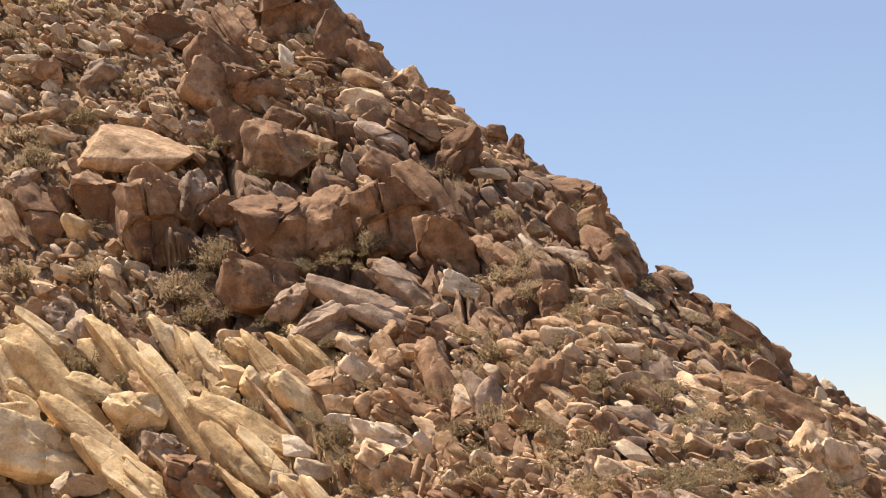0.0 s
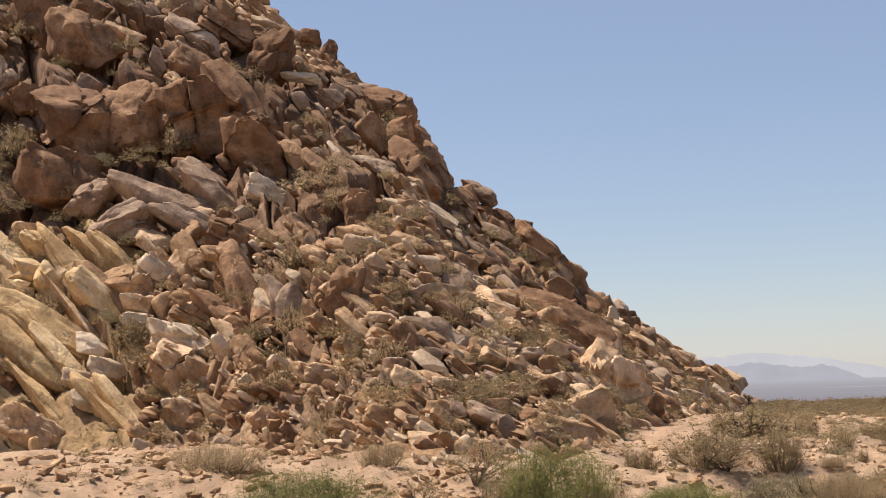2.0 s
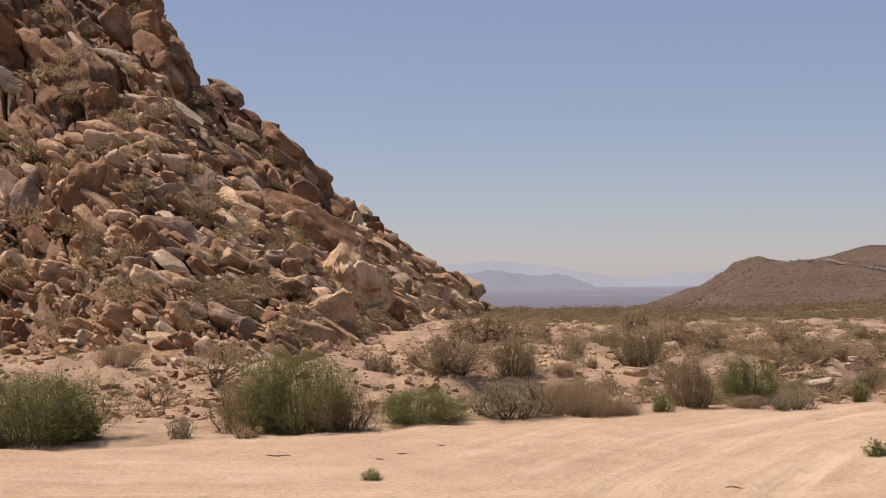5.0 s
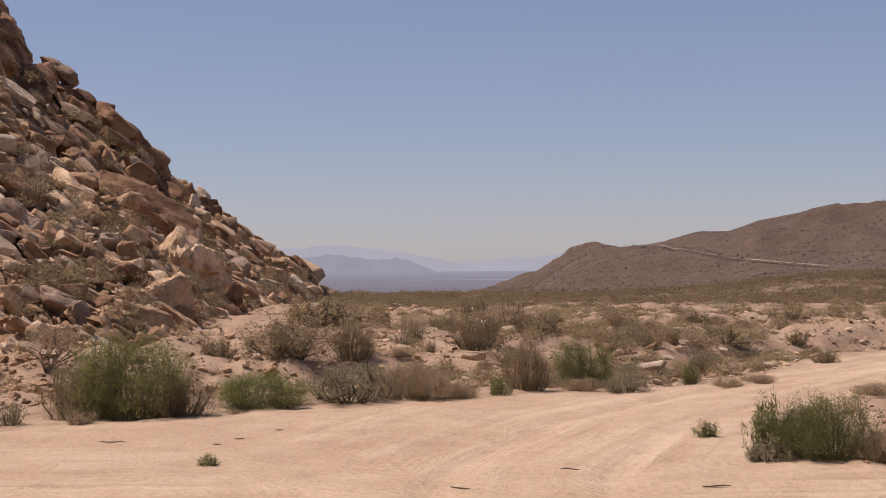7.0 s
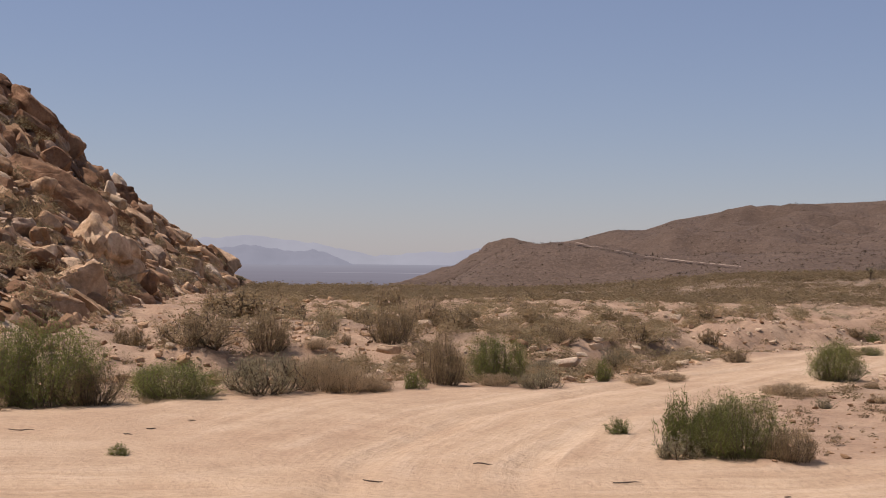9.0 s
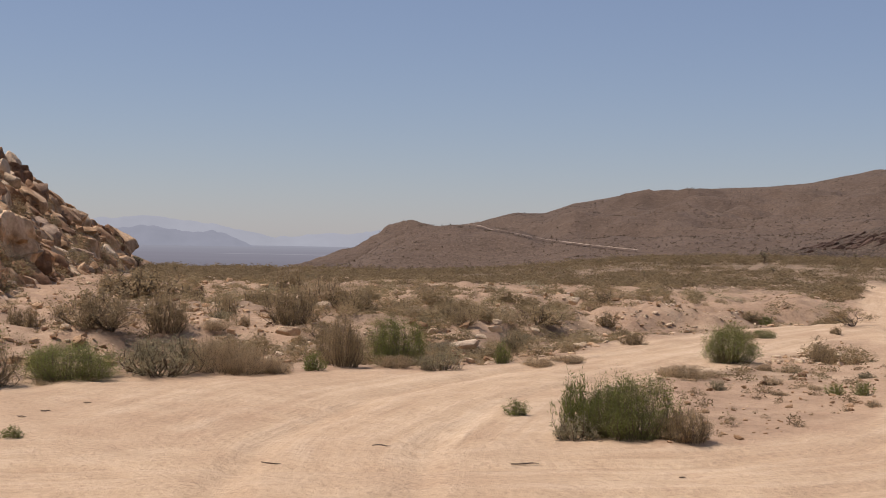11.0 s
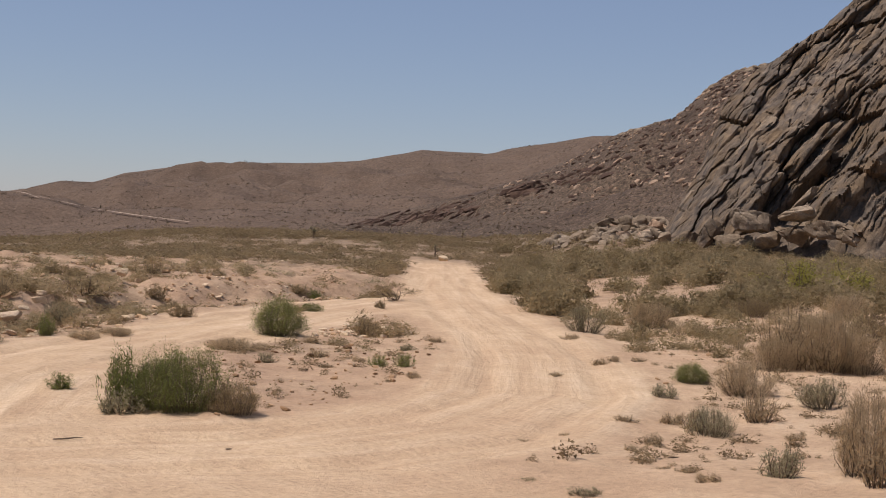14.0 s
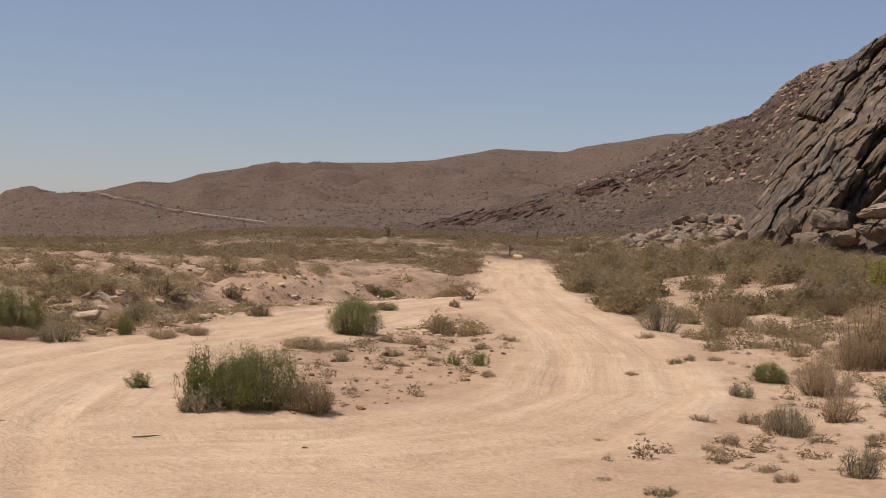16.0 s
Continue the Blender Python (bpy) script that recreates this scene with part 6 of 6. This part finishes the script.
shrub("olive", 7.41, 34.48, 0.97, 0.32)
shrub("dry", 2.14, 23.31, 0.65, 0.23)
shrub("dry", 5.44, 34.76, 0.97, 0.38)
shrub("olive", 13.93, 41.24, 0.80, 0.33)
shrub("broom", 11.75, 17.65, 0.57, 0.32)
shrub("sage", 10.27, 16.01, 0.40, 0.24)
shrub("sage", 9.17, 13.37, 0.61, 0.42)
shrub("olive", 9.26, 13.77, 0.38, 0.28)
shrub("dry", 11.58, 16.16, 0.84, 0.54)
shrub("dry", 10.46, 14.27, 0.46, 0.48)
shrub("dry", 14.31, 18.37, 1.61, 1.01)
shrub("dry", 14.39, 17.93, 1.16, 0.95)
shrub("dry", 13.77, 18.47, 0.85, 0.57)
shrub("twig", 16.61, 19.65, 0.71, 0.91)
shrub("dry", 14.65, 17.61, 0.95, 0.67)
shrub("sage", 12.06, 15.14, 0.73, 0.48)
shrub("dry", 8.51, 10.04, 0.70, 0.82)
shrub("dry", 8.02, 9.31, 0.45, 0.61)
shrub("sage", 7.86, 10.39, 0.43, 0.34)
shrub("dry", 17.18, 27.46, 1.22, 0.62)
shrub("grass", 16.58, 25.43, 0.87, 0.33)
shrub("olive", 16.76, 24.87, 0.50, 0.32)
shrub("yellow", 23.81, 30.24, 2.74, 1.05)
shrub("sage", 15.15, 26.65, 0.87, 0.66)
shrub("dry", 8.06, 12.73, 0.25, 0.16)
shrub("dry", 7.60, 12.35, 0.21, 0.10)
shrub("dry", 7.08, 10.30, 0.30, 0.11)
shrub("dry", 7.19, 10.78, 0.21, 0.09)
shrub("sage", 5.72, 10.89, 0.26, 0.05)
shrub("sage", 5.86, 10.16, 0.33, 0.09)
shrub("dry", 9.21, 14.16, 0.39, 0.17)
shrub("dry", 8.59, 14.16, 0.30, 0.11)
shrub("dry", 12.16, 20.48, 0.26, 0.14)
shrub("dry", 12.62, 20.47, 0.29, 0.12)
shrub("olive", 11.81, 20.30, 0.32, 0.12)
shrub("dry", 13.73, 24.70, 0.39, 0.16)
shrub("dry", 10.13, 18.58, 0.25, 0.09)
shrub("grass", 15.12, 21.42, 0.60, 0.33)
shrub("olive", 19.87, 27.56, 1.09, 0.48)
shrub("olive", 21.09, 30.67, 1.03, 0.46)
shrub("dry", 20.84, 25.50, 1.06, 0.55)
shrub("dry", 6.91, 13.33, 0.14, 0.05)
shrub("dry", 7.41, 13.35, 0.17, 0.05)
shrub("dry", 7.08, 11.02, 0.16, 0.05)
shrub("dry", 10.50, 12.84, 0.38, 0.17)
shrub("dry", 9.79, 12.69, 0.29, 0.13)
shrub("sage", 9.34, 22.19, 0.33, 0.16)
shrub("dry", 10.54, 23.79, 0.36, 0.13)
shrub("olive", -32.53, 52.38, 1.76, 1.59, 11.38, "between the boulders")
shrub("olive", -44.64, 56.52, 2.05, 1.49, 18.16, "between the boulders")
shrub("dry", -46.56, 57.92, 2.05, 1.05, 19.95, "between the boulders")
shrub("olive", -44.32, 59.93, 1.78, 1.11, 20.83, "between the boulders")
shrub("dry", -32.99, 50.47, 2.27, 1.50, 9.87, "between the boulders")
shrub("olive", -31.74, 49.48, 1.62, 0.98, 8.76, "between the boulders")
shrub("olive", -35.19, 46.69, 1.94, 1.02, 7.11, "between the boulders")
shrub("dry", -27.02, 45.64, 1.51, 0.92, 4.69, "between the boulders")
shrub("olive", -23.36, 44.46, 1.43, 1.25, 3.39, "between the boulders")
shrub("olive", -22.40, 43.71, 1.13, 0.81, 2.69, "between the boulders")
shrub("dry", -26.19, 54.29, 1.66, 1.15, 11.50, "between the boulders")
shrub("dry", -19.32, 51.32, 2.27, 1.05, 9.03, "between the boulders")
shrub("olive", -13.50, 43.02, 0.91, 0.86, 4.41, "between the boulders")
shrub("dry", -12.14, 44.18, 1.31, 1.14, 3.81, "between the boulders")
shrub("olive", -18.13, 46.54, 1.38, 0.83, 5.89, "between the boulders")
shrub("olive", -18.57, 45.72, 1.18, 1.02, 5.06, "between the boulders")
shrub("olive", -9.97, 45.93, 1.12, 0.97, 2.74, "between the boulders")
shrub("dry", -12.55, 39.28, 1.56, 0.89, 2.57, "between the boulders")
shrub("olive", -36.44, 59.68, 1.61, 0.75, 18.27, "between the boulders")
shrub("dry", -37.74, 51.06, 2.04, 0.90, 11.52, "between the boulders")
shrub("olive", -40.73, 50.05, 1.78, 1.07, 11.54, "between the boulders")
shrub("sage", -28.66, 52.52, 1.10, 0.65, 10.81, "between the boulders")
shrub("dry", -24.54, 42.99, 1.14, 0.82, 2.12, "between the boulders")
shrub("dry", -18.91, 52.81, 1.81, 0.79, 9.87, "between the boulders")
shrub("dry", -15.34, 50.77, 0.98, 0.53, 7.81, "between the boulders")
shrub("olive", -9.47, 37.76, 1.43, 0.81, 1.37, "between the boulders")
shrub("dry", -10.24, 41.90, 1.19, 0.72, 2.38, "between the boulders")
shrub("dry", -16.95, 43.09, 1.49, 1.15, 3.54, "between the boulders")
shrub("olive", -18.82, 43.86, 0.88, 0.79, 3.33, "between the boulders")
shrub("dry", -18.15, 50.45, 1.48, 0.67, 8.51, "between the boulders")
shrub("olive", -37.91, 68.34, 1.08, 0.45, 25.47, "between the boulders")
shrub("olive", -53.19, 65.45, 1.55, 0.70, 28.38, "between the boulders")
shrub("olive", -52.46, 68.61, 1.59, 0.64, 30.57, "between the boulders")
shrub("olive", -10.13, 37.54, 0.89, 0.65, 1.56, "between the boulders")
shrub("grass", -20.17, 44.20, 0.67, 0.60, 3.07, "between the boulders")
shrub("olive", -16.66, 41.09, 1.22, 0.92, 1.87, "between the boulders")
shrub("dry", -13.66, 49.20, 0.94, 0.51, 5.58, "between the boulders")


def scrub(name, label, kind, places, seed, sprays=240, thick=0.95, leaf=0.085, core=0.36):
    """Low plants too many to count, as one mesh of sprays."""
    rnd = random.Random(seed)
    verts, faces, tones, start = [], [], [], 0
    blanks = []
    for i in range(8):
        v, f = [], []
        for j in range(sprays):
            w, out = rnd.uniform(0, 6.283), rnd.random() ** 0.6
            p = Vector((math.cos(w) * 0.48 * out, math.sin(w) * 0.48 * out, (1 - out * out * 0.7) * rnd.uniform(0.05, 0.85)))
            d = Vector((rnd.gauss(0, 0.6) + 0.5 * p.x, rnd.gauss(0, 0.6) + 0.5 * p.y, rnd.gauss(0.5, 0.5))).normalized() * leaf * rnd.uniform(0.6, 1.4)
            s = d.cross(Vector((rnd.gauss(0, 1), rnd.gauss(0, 1), rnd.gauss(0, 1)))).normalized() * rnd.uniform(0.009, 0.022) * thick
            o = len(v)
            v += [p - s, p + s, p + d]
            f.append((o, o + 1, o + 2))
        if core:
            co, tris = heart(rnd, core, max(30, sprays // 5))
            f += [tuple(k + len(v) for k in q) for q in tris]
            v += co
        blanks.append((np.array([q[:] for q in v]), np.array(f)))
    for x, y, z, wide, high in places:
        v, f = rnd.choice(blanks)
        w = rnd.uniform(0, 6.283)
        c, s = math.cos(w), math.sin(w)
        q = v @ np.array([[c, s, 0], [-s, c, 0], [0, 0, 1]])
        verts.append(q * (wide, wide, high) + (x, y, z))
        faces.append(f + start)
        tones.append(np.full(len(v), rnd.random()))
        start += len(v)
    ob = new(name, toned(mesh_of(name, np.concatenate(verts), np.concatenate(faces), kind, smooth=False), np.concatenate(tones)))
    return tagged(ob, label, "scrub", kind="stuff")


def land_spots(many, left, right, near, far, keep, seed):
    """Places on open ground, off the roads; keep: the chance by noise that a spot is taken."""
    rnd = random.Random(seed)
    out = []
    az = np.array([rnd.uniform(right, left) for _ in range(many)])
    r = np.array([near * (far / near) ** rnd.random() for _ in range(many)])
    x, y = -r * np.sin(np.radians(az)), r * np.cos(np.radians(az))
    a1, l1, m1, a2, l2, m2 = road_masks(x, y)
    free = (m1 + m2 + pad_mask(x, y) < 0.05) & (fbm(x * 0.18, y * 0.18, 3, seed) > keep)
    f, c, e = hill_lines(az)
    free &= ~((az > 3.4) & (r > f + 1)) & ~((az < -31.6) & (r > cliff_lines(az)[0]))
    z = ground_height(x, y)
    return [(x[i], y[i], z[i] - 0.03) for i in np.nonzero(free)[0]]


rnd = random.Random(5)
for name, label, mat, seed, many in (("olive_scrub", "olive-brown scrub over the flat", FAR_SCRUB, 81, 800), ("dry_scrub", "dry brown scrub over the flat", BRUSH, 82, 650), ("green_scrub", "grey-green scrub over the flat", GREYLEAF, 83, 350)):
    spots = [(x, y, z, w, w * rnd.uniform(0.28, 0.45)) for x, y, z in land_spots(many, 4.5, -36, 43, 112, 0.02, seed) for w in [rnd.uniform(0.25, 1.0)]]
    scrub(name, label, mat, spots, seed)
spots = [(x, y, z, w, w * rnd.uniform(0.4, 0.65)) for x, y, z in land_spots(640, 5, -24, 26, 66, 0.12, 91) for w in [rnd.uniform(0.3, 1.0)]]
scrub("wash_brush", "olive brush along the sandy wash", OLIVE, spots, 91, 900, 0.45, 0.065)
spots = [(x, y, z, w, w * rnd.uniform(0.35, 0.6)) for x, y, z in land_spots(600, 5, -23, 29, 64, 0.08, 92) for w in [rnd.uniform(0.3, 1.0)]]
scrub("wash_dry_brush", "dry brown brush along the sandy wash", BRUSH, spots, 92, 420, 0.7, 0.09)
spots = [(x, y, z, w, w * rnd.uniform(0.28, 0.45)) for x, y, z in land_spots(8600, 4.6, -38, 56, 120, -0.16, 93) for w in [rnd.uniform(0.35, 1.2)]]
scrub("edge_scrub", "brown scrub along the edge of the flat", FAR_SCRUB, spots, 93, 52, 2.0, 0.13)
spots = [(x, y, z, w, w * rnd.uniform(0.5, 0.8)) for x, y, z in land_spots(380, 1, -23, 26, 50, 0.04, 94) for w in [rnd.uniform(0.3, 0.85)]]
scrub("bank_brush", "olive-brown bushes over the stony bank", OLIVE, spots, 94, 700, 0.5, 0.065)
spots = [(x, y, z, w, w * rnd.uniform(0.3, 0.5)) for x, y, z in land_spots(3600, 4.6, -30, 94, 126, -0.35, 95) for w in [rnd.uniform(0.5, 1.3)]]
scrub("rim_scrub", "brown scrub along the rim of the flat", FAR_SCRUB, spots, 95, 34, 2.6, 0.16)
# brush thick below the cliff
spots = [(x, y, z, w, w * rnd.uniform(0.55, 0.9)) for x, y, z in land_spots(620, -26.2, -42, 34, 88, -0.14, 84) for w in [rnd.uniform(0.5, 1.5)]]
scrub("brush_field", "dense olive-brown brush below the cliff", BRUSH, spots, 84, 900, 0.42, 0.065)
spots = [(x, y, z, w, w * rnd.uniform(0.4, 0.8)) for x, y, z in land_spots(3200, 40, -24, 23, 62, -0.08, 85) for w in [rnd.uniform(0.12, 0.5)]]
scrub("litter_plants", "small dry plants scattered over the wash", BRUSH, spots, 85, 70, 1.8, 0.11, 0.26)
for many, left, right, near, far, keep, seed in ((420, -9, -24, 10, 38, -0.08, 86), (520, -22, -41, 13, 38, -0.4, 96)):
    spots = [(x, y, z + 0.025, w, w * rnd.uniform(0.35, 0.8)) for x, y, z in land_spots(many, left, right, near, far, keep, seed) for w in [0.08 + 0.24 * rnd.random() ** 2]]
    scrub("ground_forbs", "low reddish-brown forbs on the sand", FORB, spots, seed, 80, 3.0, 0.14, 0.2)
spots = [(x, y, z, w, w * rnd.uniform(0.6, 0.95)) for x, y, z in land_spots(150, -25.5, -41, 24, 40, -0.14, 99) for w in [rnd.uniform(0.2, 0.75)]]
scrub("field_edge_brush", "dry brown bushes along the brush field's edge", BRUSH, spots, 99, 700, 0.5, 0.065)
# scrub and pale dry grass that dot the far slopes
for name, left, right, seed, size, many in (("far_hill", -2.5, -31, 97, 1.25, 11000), ("mid_hill", -18, -36, 98, 0.62, 6500)):
    for mat, extra, label in ((FAR_BUSH, 0, "dark scrub dotted over the far slope"), (PALE_GRASS, 1, "pale dry grass dotted over the far slope")):
        spots = []
        for i in range(many):
            x, y, z = on_range(name, rnd.uniform(right, left), rnd.uniform(0.01, 0.97))
            w = rnd.uniform(0.5, 1.1) * size * (0.8 if extra else 1)
            spots.append((x, y, z - 0.1, w, w * rnd.uniform(0.5, 0.85)))
        scrub("slope_grass" if extra else "slope_scrub", label, mat, spots, seed + 10 * extra, 9, 7.0, 0.3, 0)
# tufts between the rocks
rnd = random.Random(6)
for mat, seed, many, name in ((OLIVE, 87, 230, "olive_tufts"), (BRUSH, 88, 260, "dry_tufts")):
    places = []
    for i in range(many):
        az, u = rnd.uniform(4.8, 40), 0.88 * rnd.random() ** 1.2
        foot, crest, angle = [float(v) for v in hill_lines(az)]
        r = foot + (crest - foot) * u
        x, y = -r * math.sin(radians(az)), r * math.cos(radians(az))
        w = rnd.uniform(0.4, 1.2)
        places.append((x, y, float(hill_height(x, y)) + 0.12, w, w * 0.65))
    scrub(name, "brush growing between the boulders of the hill", mat, places, seed)


# ---- trees of the flat ----
def joshua_tree(x, y, high, arms, seed):
    """A small yucca tree: a bare trunk, short arms, and a spiky head on each."""
    rnd = random.Random(seed)
    z = float(ground_height(x, y))
    tree = new("joshua_tree", None)
    tree.matrix_basis = Matrix.LocRotScale((x, y, z - 0.05), None, (high, high, high))
    tagged(tree, "small dark spiky yucca tree standing over the scrub", "tree", "yucca trees")
    heads = []
    v, f = [], []
    top = Vector((rnd.gauss(0, 0.04), rnd.gauss(0, 0.04), 0.75))
    tube(v, f, [Vector((0, 0, 0)), Vector((0.02, 0.01, 0.35)), top], [0.06, 0.05, 0.045], 7)
    part("trunk", mesh_of("trunk", v, f, WOOD), tree)
    heads.append(top)
    for i in range(arms):
        w = 6.283 * i / arms + rnd.random()
        low = Vector((0.01, 0.01, rnd.uniform(0.35, 0.65)))
        end = low + Vector((math.cos(w) * 0.25, math.sin(w) * 0.25, rnd.uniform(0.1, 0.3)))
        v, f = [], []
        tube(v, f, [low, low.lerp(end, 0.6) - Vector((0, 0, 0.03)), end], [0.04, 0.038, 0.035], 6)
        part("arm", mesh_of("arm", v, f, WOOD), tree)
        heads.append(end)
    for h in heads:
        v, f = [], []
        for k in range(70):
            d = Vector((rnd.gauss(0, 1), rnd.gauss(0, 1), rnd.gauss(0.5, 0.8))).normalized() * rnd.uniform(0.12, 0.2)
            s = d.orthogonal().normalized() * 0.014
            o = len(v)
            v += [h - s, h + s, h + d]
            f.append((o, o + 1, o + 2))
        part("leaf_head", toned(mesh_of("leaf_head", v, f, GREYLEAF, smooth=False), 0.2), tree)
    return tree


joshua_tree(-7.96, 100.69, 1.05, 4, 0)
joshua_tree(31.22, 90.25, 0.90, 3, 1)
joshua_tree(16.39, 89.51, 0.60, 0, 2)
joshua_tree(19.08, 73.05, 0.50, 0, 3)
joshua_tree(32.01, 72.77, 0.90, 1, 4)
joshua_tree(43.58, 94.43, 0.78, 2, 5)
joshua_tree(48.37, 92.06, 0.69, 1, 6)
joshua_tree(46.43, 79.42, 0.87, 1, 7)
joshua_tree(27.10, 76.86, 0.46, 3, 8)
joshua_tree(39.58, 96.18, 0.59, 1, 9)
joshua_tree(8.27, 103.67, 0.59, 0, 10)
joshua_tree(39.77, 73.99, 0.71, 0, 11)


def stick(x, y, long, heading, seed):
    """A bent dead stick lying on the sand."""
    rnd = random.Random(seed)
    v, f = [], []
    line = [Vector((long * (k / 4 - 0.5), rnd.gauss(0, 0.04) * long, 0.012 + abs(rnd.gauss(0, 0.03)) * long)) for k in range(5)]
    tube(v, f, line, [0.005, 0.007, 0.008, 0.006, 0.003], 6)
    ob = new("stick", mesh_of("stick", v, f, WOOD))
    ob.matrix_basis = pose(x, y, float(ground_height(x, y)), 0, 0, heading)
    return tagged(ob, "bent dark dead stick lying on the sand", "stick", "dead sticks")


stick(-3.79, 17.15, 0.29, 8, 0)
stick(-2.37, 17.36, 0.11, 20, 1)
stick(-2.55, 16.80, 0.14, -30, 2)
stick(-2.01, 18.29, 0.10, 0, 3)
stick(2.49, 13.72, 0.27, 5, 4)
stick(1.23, 14.70, 0.19, -8, 5)
stick(-0.71, 21.90, 0.17, 10, 6)
stick(3.78, 12.98, 0.06, 0, 7)
stick(0.14, 13.69, 0.19, -10, 8)
stick(7.52, 11.52, 0.12, 10, 9)
